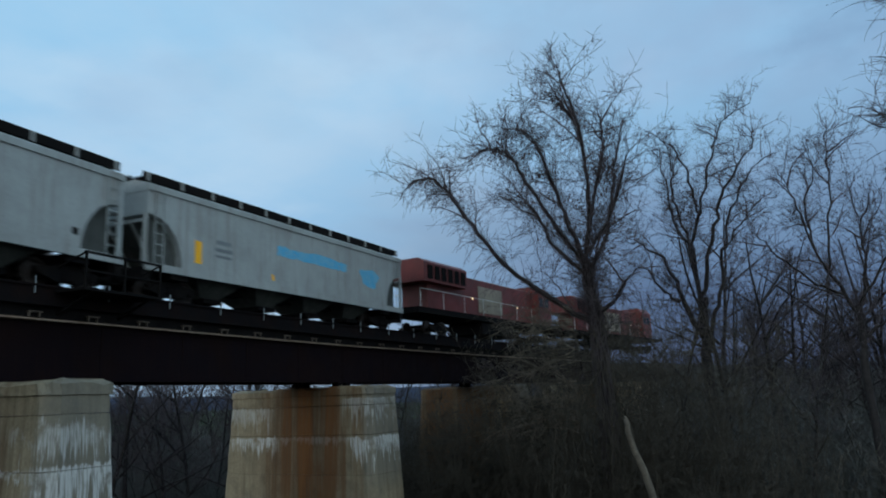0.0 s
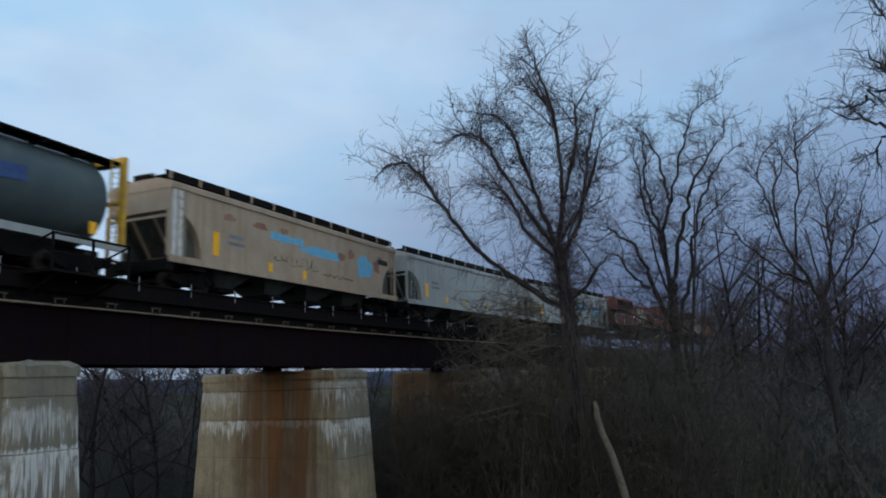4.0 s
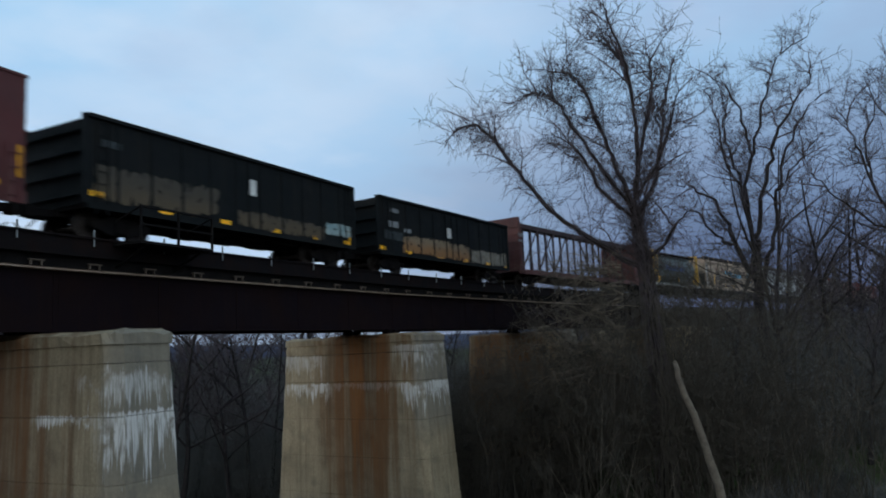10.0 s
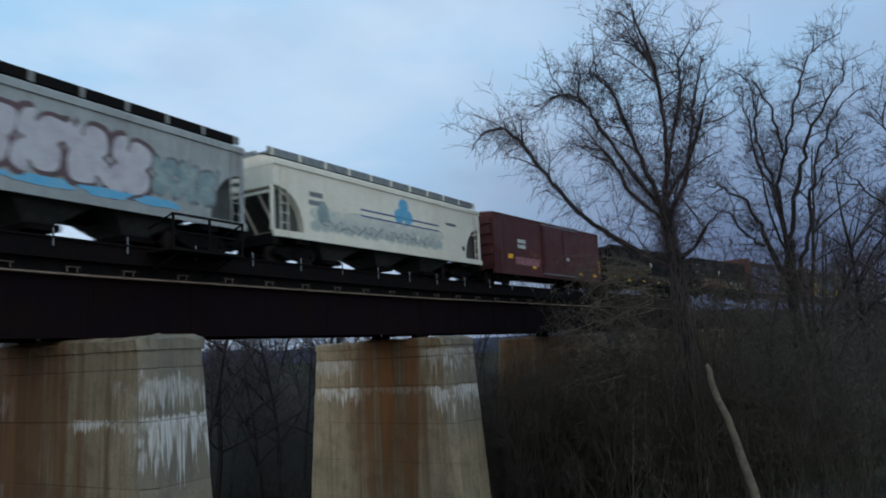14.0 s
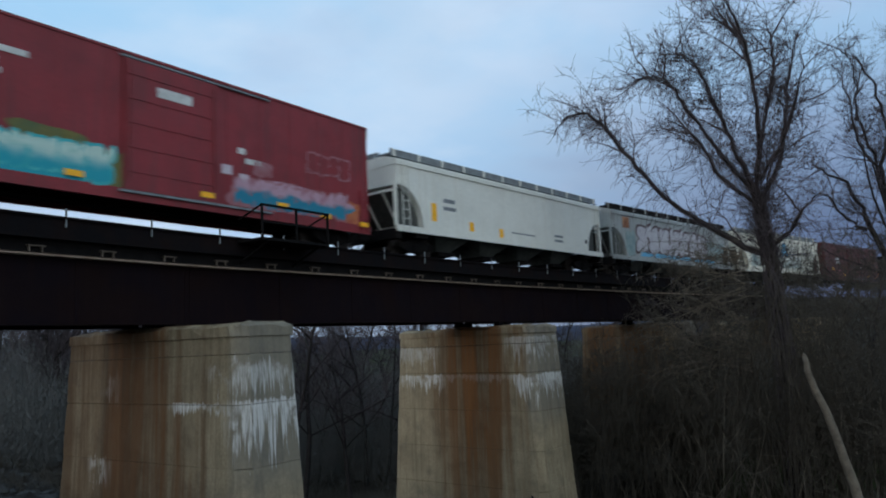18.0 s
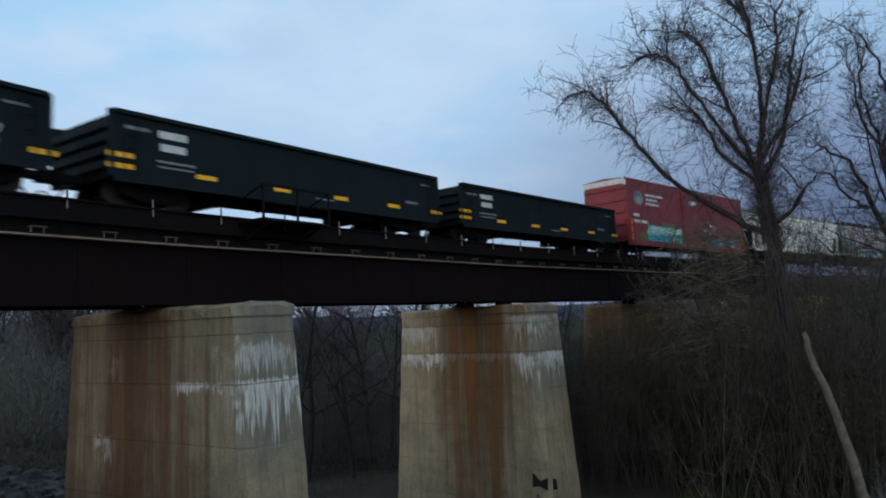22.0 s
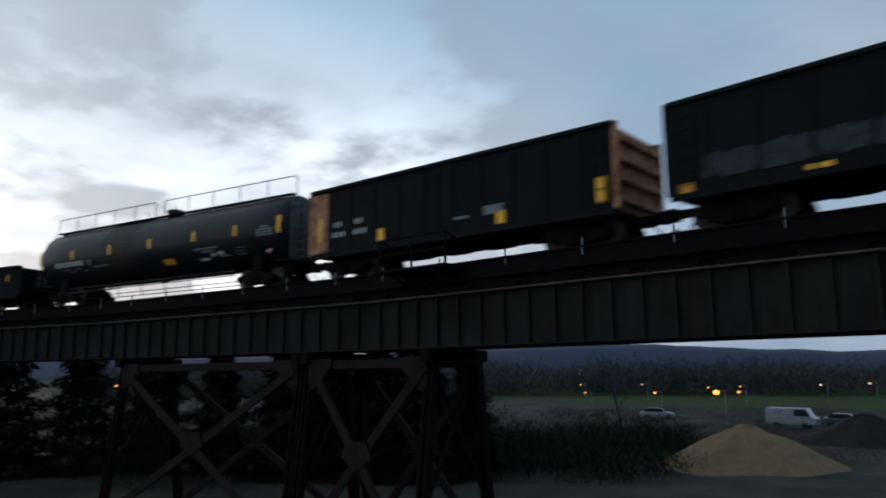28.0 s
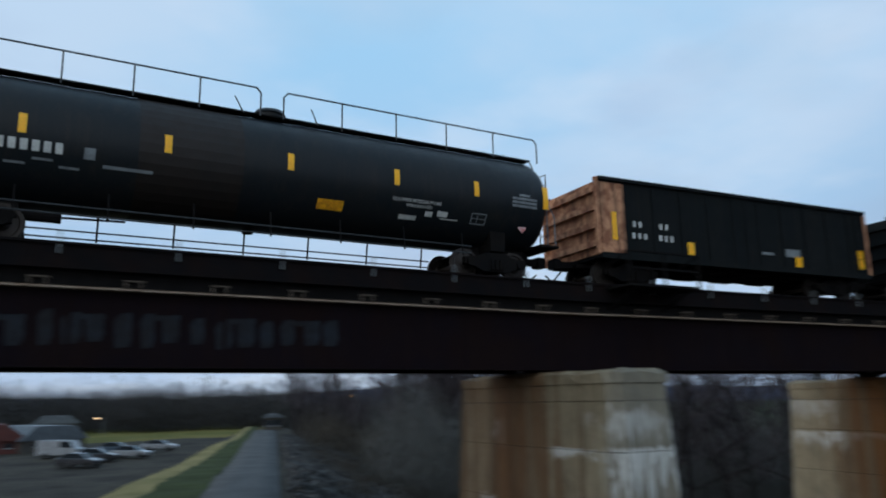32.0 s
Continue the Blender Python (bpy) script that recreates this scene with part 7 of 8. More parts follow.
# ---- bare winter trees ----
class Wood:
    """Collects tapered branches into one mesh."""

    def __init__(self, seed):
        self.v, self.f, self.r, self.least = [], [], random.Random(seed), 0.008

    def run(self, pts, r0, r1, n=4):
        rings = []
        for i, p in enumerate(pts):
            d = (pts[min(i + 1, len(pts) - 1)] - pts[max(i - 1, 0)])
            if d.length < 1e-6:
                d = Vector((0, 0, 1))
            d.normalize()
            u = d.orthogonal().normalized()
            w = d.cross(u)
            r = r0 + (r1 - r0) * i / max(len(pts) - 1, 1)
            rings.append(len(self.v))
            for k in range(n):
                a = 2 * math.pi * k / n
                self.v.append(tuple(p + r * (math.cos(a) * u + math.sin(a) * w)))
        for a, b in zip(rings, rings[1:]):
            for k in range(n):
                self.f.append((a + k, a + (k + 1) % n, b + (k + 1) % n, b + k))

    def bent(self, p, d, length, bend, segs, sag=0.0):
        pts, p, d = [p.copy()], p.copy(), d.normalized()
        for i in range(segs):
            d = (d + Vector((self.r.uniform(-bend, bend), self.r.uniform(-bend, bend), self.r.uniform(-bend, bend) - sag * (i + 1) / segs))).normalized()
            p = p + d * (length / segs)
            pts.append(p.copy())
        return pts

    def sprout(self, pts, count, length, radius, level, spread, lift, sag, start=0.05, kids=(4, 7)):
        """Side branches along a run of points, each with its own, down to fine twigs."""
        for _ in range(count):
            t = self.r.uniform(start, 0.98) * (len(pts) - 1)
            i = min(int(t), len(pts) - 2)
            p = pts[i].lerp(pts[i + 1], t - i)
            along = (pts[i + 1] - pts[i]).normalized()
            out = Vector((self.r.gauss(0, 1), self.r.gauss(0, 1), self.r.gauss(0, 0.8))).normalized()
            d = (along * self.r.uniform(0.1, 0.9) + out * spread + Vector((0, 0, lift))).normalized()
            l = length * self.r.uniform(0.35, 1.3)
            run = self.bent(p, d, l, 0.24, 5 if level else 3, sag)
            self.run(run, radius, max(radius * 0.45, self.least * 0.75), 4 if radius > 0.03 else 3)
            if level:
                self.sprout(run, self.r.randint(*kids), length * 0.58, max(radius * 0.48, self.least), level - 1, spread, lift, sag * 1.2, 0.1, kids)

    def ob(self, name, material, parent, label=""):
        return mesh_part(name, self.v, self.f, material, parent, label, smooth=True)


def limb_points(pts, wood, gnarl=0.06):
    """A limb's few turning points, rounded off and made a little crooked."""
    out = []
    ps = [Vector(p) for p in pts]
    for i in range(len(ps) - 1):
        a, b = ps[max(i - 1, 0)], ps[min(i + 2, len(ps) - 1)]
        for k in range(4):
            t = k / 4
            q = 0.5 * ((2 * ps[i]) + (ps[i + 1] - a) * t + (2 * a - 5 * ps[i] + 4 * ps[i + 1] - b) * t * t + (3 * ps[i] - a - 3 * ps[i + 1] + b) * t ** 3)
            out.append(q + Vector([wood.r.uniform(-gnarl, gnarl) for _ in range(3)]))
    out.append(ps[-1])
    return out


def vines(wood, pts, count, reach, radius):
    """Strands that wind loosely up a trunk or along a limb."""
    for _ in range(count):
        a, turn, r = wood.r.uniform(0, 6.3), wood.r.uniform(-0.5, 0.5), reach * wood.r.uniform(0.7, 1.5)
        out = []
        for i, p in enumerate(pts):
            d = (pts[min(i + 1, len(pts) - 1)] - pts[max(i - 1, 0)]).normalized()
            u = d.orthogonal().normalized()
            w = d.cross(u)
            b = a + turn * i
            taper = 1 - 0.6 * i / len(pts)
            out.append(p + r * taper * (math.cos(b) * u + math.sin(b) * w))
        wood.run(out, radius, radius * 0.5, 3)


def big_tree(label, limbs, radii, seed, twigs=(9, 1.9), lift=0.15, sag=0.0, hang=0, depth_spread=1.0, shoots=8, gnarl=0.06, second=(1.5, 3.0), kids=(4, 7)):
    base = Vector(limbs[0][0])
    base.z = ground_z(base.x, base.y) - 0.3
    tree = thing("bare_tree", label, "tree", pose(*base), "bare trees beside the bridge")
    trunk, crown, fine = Wood(seed), Wood(seed + 1), Wood(seed + 2)
    fine.least = 0.0095 if hang else 0.0085
    shift = [tuple(Vector(p) - base) for p in limbs[0]]
    shift[0] = (0, 0, 0)
    main = limb_points(shift, trunk)
    trunk.run(main, radii[0], radii[0] * 0.72, 10)
    grown = [(p, radii[0] * 0.8) for p in main]
    for k, l in enumerate(limbs[1:]):
        pts = [Vector(p) - base for p in l]
        away = (k % 3 - 1) * depth_spread
        n = len(pts)
        pts = [p + Vector((away * 1.6 * i / n, away * 0.3 * i / n, 0)) for i, p in enumerate(pts)]
        forks = sorted(grown, key=lambda q: (q[0] - pts[0]).length)[0]  # where it leaves the trunk or an older limb
        pts[0] = forks[0].copy()
        pts = limb_points(pts, crown, gnarl)
        thick = min(radii[1] * (1.25 if k == 0 else 1.0), forks[1] * 0.85)
        crown.run(pts, thick, radii[1] * 0.14, 6)
        grown += [(p, thick + (radii[1] * 0.14 - thick) * i / len(pts)) for i, p in enumerate(pts) if i < len(pts) - 4]
        crown.ob("limb", "bark", tree)
        crown.v, crown.f = [], []
        size = min(1.25, sum((b - a).length for a, b in zip(pts, pts[1:])) / 9.0)
        fine.sprout(pts, max(3, int(twigs[0] * size)), twigs[1], 0.024, 2, 0.8, lift, sag, 0.06, kids)
        for _ in range(max(1, round(5 * size))):  # secondary limbs
            i = fine.r.randrange(2, len(pts) - 4)
            along = (pts[i] - pts[i - 1]).normalized()
            out = Vector((fine.r.gauss(0, 1), fine.r.gauss(0, 1), fine.r.gauss(0.2, 0.6))).normalized()
            run = fine.bent(pts[i], along * 0.6 + out * 0.9, fine.r.uniform(*second), 0.26, 7, sag)
            fine.run(run, 0.05, 0.014, 5)
            fine.sprout(run, 9, 1.5, 0.015, 1, 0.95, lift, sag, 0.1, (3, 6))
        fine.sprout(pts, int(shoots * size), 1.5, 0.011, 0, 0.35, 1.1, 0.0, 0.1)
        if hang:
            vines(fine, pts[:-3], 6, radii[1] * 1.1, 0.02)
            drape = (1.7 if k < 3 else 0.8) * size  # the low arching limbs carry most of the vines
            fine.sprout(pts[:-4], int(34 * drape), 1.9, 0.009, 0, 0.35, -1.0, 0.1, 0.12)
            fine.sprout(pts[:-3], int(hang * drape), 1.3, 0.009, 1, 1.0, 0.0, 0.25, 0.10, (2, 4))
    fine.sprout(main, twigs[0] // 2, twigs[1] * 0.8, 0.03, 2, 0.9, 0.1, sag, 0.35)
    if hang:
        vines(fine, main, 40, radii[0] * 1.25, 0.035)
        fine.sprout(main, 210, 1.6, 0.012, 1, 0.9, 0.45, 0.05, 0.40, (4, 6))
    trunk.ob("trunk", "bark", tree)
    fine.ob("crown", "twig", tree, "fine bare twigs")
    return tree


big_tree("tall leaning bare tree draped with hanging vines", (
    ((37.3, 6.6, 0.0), (37.4, 6.8, 6.8), (37.4, 6.9, 9.2), (37.4, 7.1, 11.0), (37.3, 7.3, 12.5)),
    ((37.3, 7.5, 9.5), (37.0, 9.1, 10.7), (36.7, 10.6, 11.9), (36.4, 11.9, 13.4), (36.2, 13.0, 15.0), (36.0, 14.0, 16.6), (35.8, 14.9, 17.3), (35.6, 15.8, 17.0), (35.5, 16.3, 16.2)),
    ((37.3, 7.3, 12.2), (37.2, 8.1, 13.5), (37.0, 9.0, 15.1), (36.8, 10.0, 17.0), (36.7, 10.6, 18.3), (36.5, 11.4, 18.9), (36.3, 12.3, 18.8), (36.2, 13.0, 18.1)),
    ((37.3, 7.3, 12.3), (37.2, 7.9, 14.3), (37.1, 8.4, 16.1), (37.0, 9.0, 18.0), (36.9, 9.5, 19.5), (36.7, 10.4, 20.3), (36.3, 12.3, 20.8)),
    ((37.4, 6.9, 12.5), (37.4, 6.9, 14.7), (37.4, 6.9, 16.8), (37.4, 7.0, 18.6), (37.3, 7.3, 20.3), (37.2, 7.8, 22.0), (37.2, 8.0, 22.8)),
    ((37.4, 6.9, 14.2), (37.5, 6.5, 16.2), (37.6, 6.0, 18.3), (37.6, 6.0, 19.6), (37.6, 6.1, 20.9)),
    ((37.4, 6.9, 18.6), (37.3, 7.5, 20.6), (37.1, 8.3, 21.5), (37.0, 9.1, 22.0)),
    ((37.4, 6.7, 10.0), (37.6, 5.9, 10.5), (37.7, 5.4, 11.3), (37.8, 4.8, 11.8)),
    ((37.4, 6.7, 12.9), (37.6, 5.9, 14.7), (37.7, 5.2, 16.7), (37.8, 4.7, 18.3)),
    ((37.4, 6.9, 11.7), (37.5, 6.2, 13.7), (37.6, 5.7, 15.9), (37.7, 5.4, 18.0), (37.8, 4.7, 20.3)),
    ((37.3, 7.5, 11.7), (37.0, 8.7, 13.3), (36.9, 9.3, 14.6), (36.8, 10.0, 15.7), (36.6, 10.9, 16.3))), (0.34, 0.11), 300, (17, 2.3), 0.30, 0.03, 60, shoots=40, kids=(3, 5))
big_tree("tall bare tree with many crooked upright forks", (
    ((50.0, 2.2, 0.0), (50.0, 2.6, 6.8), (50.0, 2.5, 8.7), (50.0, 2.5, 10.2), (50.0, 2.4, 11.6)),
    ((50.0, 3.1, 8.7), (49.9, 3.5, 11.2), (49.9, 4.0, 12.8), (49.9, 4.8, 14.2), (49.8, 6.0, 15.1), (49.8, 6.9, 15.6)),
    ((50.0, 2.7, 9.9), (50.0, 2.6, 12.4), (50.0, 2.7, 15.0), (50.0, 2.3, 16.9), (50.0, 2.5, 18.8), (50.0, 3.0, 20.9), (49.9, 4.1, 22.5), (49.9, 5.1, 23.1)),
    ((50.0, 2.1, 8.6), (50.0, 1.5, 11.1), (50.0, 0.9, 13.8), (50.1, 0.5, 16.2), (50.1, -0.5, 18.4), (50.1, -1.7, 20.0), (50.2, -3.1, 20.9)),
    ((50.0, 2.4, 16.5), (50.0, 1.5, 19.4), (50.0, 0.9, 21.3), (50.1, 0.0, 22.9), (50.1, -1.5, 23.8)),
    ((50.0, 0.8, 14.8), (50.1, -0.2, 16.1), (50.1, -1.0, 16.9), (50.2, -1.9, 17.8)),
    ((50.0, 2.7, 14.6), (49.9, 3.6, 16.8), (49.9, 3.9, 19.7), (49.9, 4.6, 22.1)),
    ((50.0, 2.4, 11.6), (50.0, 1.6, 15.2), (50.0, 0.8, 17.7), (50.1, 0.1, 19.2), (50.1, -1.1, 20.7), (50.1, -1.6, 21.8)),
    ((49.9, 3.5, 11.2), (49.9, 4.5, 11.9), (49.9, 5.5, 13.3), (49.8, 6.5, 14.3)),
    ((50.0, 2.5, 13.0), (50.0, 3.1, 16.0), (49.9, 3.6, 18.3), (49.9, 3.4, 20.8), (49.9, 3.7, 23.0))), (0.36, 0.15), 330, (20, 1.7), 0.25, 0.0, kids=(3, 5), gnarl=0.17, shoots=4, second=(1.3, 2.5))
big_tree("slender bare tree in the riverside thicket", (
    ((44.7, -5.6, 0.0), (44.7, -5.4, 6.4), (44.7, -5.5, 7.7), (44.7, -5.5, 9.0), (44.7, -5.5, 9.8)),
    ((44.7, -5.5, 9.0), (44.8, -4.9, 10.6), (44.9, -4.2, 12.0), (45.0, -3.6, 13.1), (45.0, -3.1, 15.0), (45.1, -2.6, 16.7), (45.1, -2.0, 17.9)),
    ((44.9, -4.2, 12.0), (44.8, -4.7, 14.4), (44.8, -5.0, 16.8), (44.8, -5.0, 19.0), (44.7, -5.4, 20.2)),
    ((44.7, -5.6, 9.2), (44.6, -6.1, 11.5), (44.6, -6.4, 13.6), (44.6, -6.3, 15.7), (44.6, -6.2, 17.5)),
    ((45.0, -3.6, 13.1), (45.0, -3.5, 15.4), (44.9, -4.0, 17.3), (44.9, -3.8, 18.8)),
    ((44.7, -5.4, 9.6), (44.6, -6.7, 11.5), (44.5, -7.5, 13.5), (44.4, -8.0, 15.3)),
    ((44.7, -5.6, 7.9), (44.6, -6.6, 8.9), (44.4, -7.6, 9.8), (44.3, -8.4, 10.1)),
    ((44.8, -4.9, 10.6), (45.0, -3.6, 11.3), (45.1, -2.2, 12.5), (45.3, -1.1, 13.8), (45.3, -0.5, 14.4))), (0.22, 0.095), 360, (18, 2.0), 0.3, kids=(3, 5), gnarl=0.1)
big_tree("bare tree with drooping outer branches", (
    ((29.4, -6.9, 0.0), (29.5, -6.3, 6.1), (29.4, -7.0, 12.8), (29.3, -7.2, 15.8)),
    ((29.4, -7.0, 14.0), (29.5, -6.3, 14.2), (29.7, -5.7, 14.6), (29.9, -4.9, 14.7), (30.1, -4.0, 15.2)),
    ((29.3, -7.2, 15.8), (29.5, -6.6, 16.5), (29.6, -6.0, 17.3), (29.8, -5.2, 17.7)),
    ((29.3, -7.1, 15.4), (29.5, -6.3, 15.9), (29.6, -5.9, 15.7), (29.8, -5.2, 15.9)),
    ((29.3, -7.3, 17.0), (29.4, -6.7, 17.8), (29.5, -6.3, 18.7), (29.6, -5.9, 19.4)),
    ((29.4, -7.0, 13.5), (29.5, -6.3, 14.1), (29.6, -5.9, 13.7), (29.8, -5.4, 13.6))), (0.3, 0.065), 390, (9, 0.8), 0.1, 0.05, gnarl=0.12, shoots=0, second=(0.7, 1.5))


def bird_nest(place):
    w = Wood(5)
    for _ in range(70):
        a, z = w.r.uniform(0, 6.3), w.r.uniform(-0.16, 0.14)
        r = 0.28 * math.sqrt(max(0.05, 1 - (z / 0.24) ** 2))
        p = Vector((r * math.cos(a), r * math.sin(a), z))
        w.run(w.bent(p, Vector((-math.sin(a), math.cos(a), w.r.uniform(-0.4, 0.4))), 0.4, 0.4, 3), 0.02, 0.01, 3)
    ob = w.ob("bird_nest", "twig", None)
    ob.location = place
    tagged(ob, "dark round twig nest high in the tree", "nest")


bird_nest((37.0, 9.1, 17.3))


def leaning_snag():
    w = Wood(6)
    pts = limb_points(((0, 0, 0), (-0.2, 0.7, 3.2), (-0.4, 1.5, 6.3), (-0.45, 1.65, 6.9)), w)
    w.run(pts, 0.20, 0.06, 8)
    ob = w.ob("leaning_snag", "bark_pale", None)
    ob.location = (30.0, 3.1, -1.9)
    tagged(ob, "pale barkless leaning dead trunk in the brush", "dead tree")


leaning_snag()


# ---- woods: a few bare trees, set again and again with their own turn and size ----
def wood_tree(seed, height):
    tree = thing("bare_tree", "thin gray bare woodland tree", "tree", None, "bare woodland trees")
    w, fine = Wood(seed), Wood(seed + 1)
    fine.least = 0.013
    main = w.bent(Vector((0, 0, 0)), Vector((w.r.uniform(-0.1, 0.1), w.r.uniform(-0.1, 0.1), 1)), height, 0.10, 7)
    w.run(main, 0.17, 0.03, 6)
    for k in range(7):
        i = 2 + k * 4 // 7
        p = main[min(i, len(main) - 2)]
        a = w.r.uniform(0, 6.3)
        run = w.bent(p, Vector((math.cos(a), math.sin(a), w.r.uniform(0.6, 1.4))), height * w.r.uniform(0.25, 0.42), 0.16, 4)
        w.run(run, 0.075, 0.02, 4)
        fine.sprout(run, 7, height * 0.14, 0.02, 1, 0.8, 0.25, 0.0, 0.15, (5, 8))
    fine.sprout(main, 8, height * 0.14, 0.022, 1, 0.8, 0.25, 0.0, 0.4, (5, 8))
    w.ob("trunk", "bark", tree)
    fine.ob("crown", "twig", tree)
    return tree


KINDS = [wood_tree(400 + 10 * k, 13.0) for k in range(5)]
USED = set()


def plant(x, y, size, rnd):
    m = pose(x, y, ground_z(x, y) - 0.1, 0, 0, rnd.uniform(0, 360)) @ Matrix.Scale(size, 4)
    k = rnd.randrange(len(KINDS))
    src = KINDS[k]
    if k not in USED:
        USED.add(k)
        src.matrix_basis = m
        return
    c = copy_thing(src, m)
    c.matrix_basis = m


def polar(az, rho):
    return rho * math.sin(radians(az)), rho * math.cos(radians(az))


def woods():
    rnd = random.Random(8)
    spots = []
    for _ in range(115):  # far bank behind the bridge
        spots.append((*polar(rnd.uniform(30, 76), rnd.uniform(44, 95)), rnd.uniform(0.65, 1.1)))
    for _ in range(70):  # thicket beyond the big trees
        spots.append((*polar(rnd.uniform(84, 112), rnd.uniform(46, 85)), rnd.uniform(0.7, 1.45)))
    for _ in range(24):  # river edge beside the path
        spots.append((*polar(rnd.uniform(16.5, 23), rnd.uniform(95, 150)), rnd.uniform(0.75, 1.05)))
    for _ in range(75):
        spots.append((*polar(rnd.uniform(23.5, 37), rnd.uniform(58, 110)), rnd.uniform(0.9, 1.3)))
    for _ in range(12):
        spots.append((*polar(rnd.uniform(-62, -34), rnd.uniform(75, 130)), rnd.uniform(0.4, 0.75)))
    for x, y, s in spots:
        ty, _ = track_y(x)
        if abs(y - ty - 1.6) < 6 or (abs(x) > 66 and abs(y - ty - 1.6) < 9):
            continue
        plant(x, y, s, rnd)


woods()


def undergrowth(name, label, spots, material, seed, blade=(0.25, 0.8), per=70, slim=0.09):
    """Tangled brush: each clump is many short bent stems and small dead leaves."""
    rnd = random.Random(seed)
    v, f = [], []
    for x, y, r, h in spots:
        z = ground_z(x, y)
        for _ in range(per):
            a, d = rnd.uniform(0, 6.3), r * math.sqrt(rnd.random())
            top = h * (1 - 0.55 * (d / r) ** 2)
            p = Vector((x + d * math.cos(a), y + d * math.sin(a), z + top * rnd.random() ** 0.8))
            q = Vector((rnd.uniform(-0.7, 0.7), rnd.uniform(-0.7, 0.7), rnd.uniform(-0.5, 1.2))).normalized() * rnd.uniform(*blade)
            s = Vector((rnd.uniform(-1, 1), rnd.uniform(-1, 1), rnd.uniform(-0.3, 0.3))).normalized() * rnd.uniform(0.25, 1.0) * blade[0] * slim
            i = len(v)
            v.extend((tuple(p - s), tuple(p + s), tuple(p + q + s * 0.2)))
            f.append((i, i + 1, i + 2))
    tagged(mesh_part(name, v, f, material), label, "undergrowth", kind="stuff")


def clumps(n, az, rho, r, h, seed):
    rnd = random.Random(seed)
    for _ in range(n):
        x, y = polar(rnd.uniform(*az), rnd.uniform(*rho))
        ty, _ = track_y(x)
        if abs(y - ty - 1.6) < 3.4 and x < 66:
            continue
        yield x, y, rnd.uniform(*r), rnd.uniform(*h)


# far bank takes the lighter, hazed tone; river scrub the shaded one
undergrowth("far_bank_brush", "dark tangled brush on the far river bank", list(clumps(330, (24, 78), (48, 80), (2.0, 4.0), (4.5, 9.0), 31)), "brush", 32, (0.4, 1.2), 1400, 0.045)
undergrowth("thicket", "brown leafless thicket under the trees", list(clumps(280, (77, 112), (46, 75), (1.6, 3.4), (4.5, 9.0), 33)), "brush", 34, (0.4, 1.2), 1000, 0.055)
undergrowth("near_brush", "dry brown brush and briars near the bank", list(clumps(70, (84, 108), (31, 40), (0.9, 1.9), (1.0, 3.0), 35)), "brush", 36, (0.3, 0.9), 480)
undergrowth("yard_brush", "dark scrub bushes at the edge of the yard", list(clumps(110, (-47, -31), (44, 72), (1.2, 2.6), (1.0, 2.8), 37)) + list(clumps(170, (-88, -46), (44, 62), (1.8, 3.4), (3.5, 7.0), 45)), "evergreen", 38, (0.3, 0.9), 420)
undergrowth("yard_weeds", "low dark weeds and rubble growth across the yard", list(clumps(230, (-42, -12), (56, 128), (1.5, 4.0), (0.4, 1.3), 47)), "scrub", 48, (0.25, 0.7), 240)
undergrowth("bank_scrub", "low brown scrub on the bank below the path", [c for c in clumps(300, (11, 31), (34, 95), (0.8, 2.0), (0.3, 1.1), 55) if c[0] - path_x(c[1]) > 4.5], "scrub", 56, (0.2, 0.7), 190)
undergrowth("bank_litter", "dead leaves and low twigs on the river bed between the piers", list(clumps(170, (33, 68), (25, 50), (1.0, 2.8), (0.15, 0.6), 49)), "brush", 50, (0.15, 0.5), 170)
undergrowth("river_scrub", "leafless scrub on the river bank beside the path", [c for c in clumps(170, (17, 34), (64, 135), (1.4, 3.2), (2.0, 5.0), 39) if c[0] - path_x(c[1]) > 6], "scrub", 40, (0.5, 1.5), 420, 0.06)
undergrowth("far_treeline", "far dark treeline across the field", list(clumps(520, (-75, 24), (205, 260), (6, 12), (7, 11.0), 41)) + list(clumps(190, (-9, 24), (200, 250), (6, 11), (10, 14.5), 43)), "treeline", 42, (0.9, 2.6), 420, 0.14)


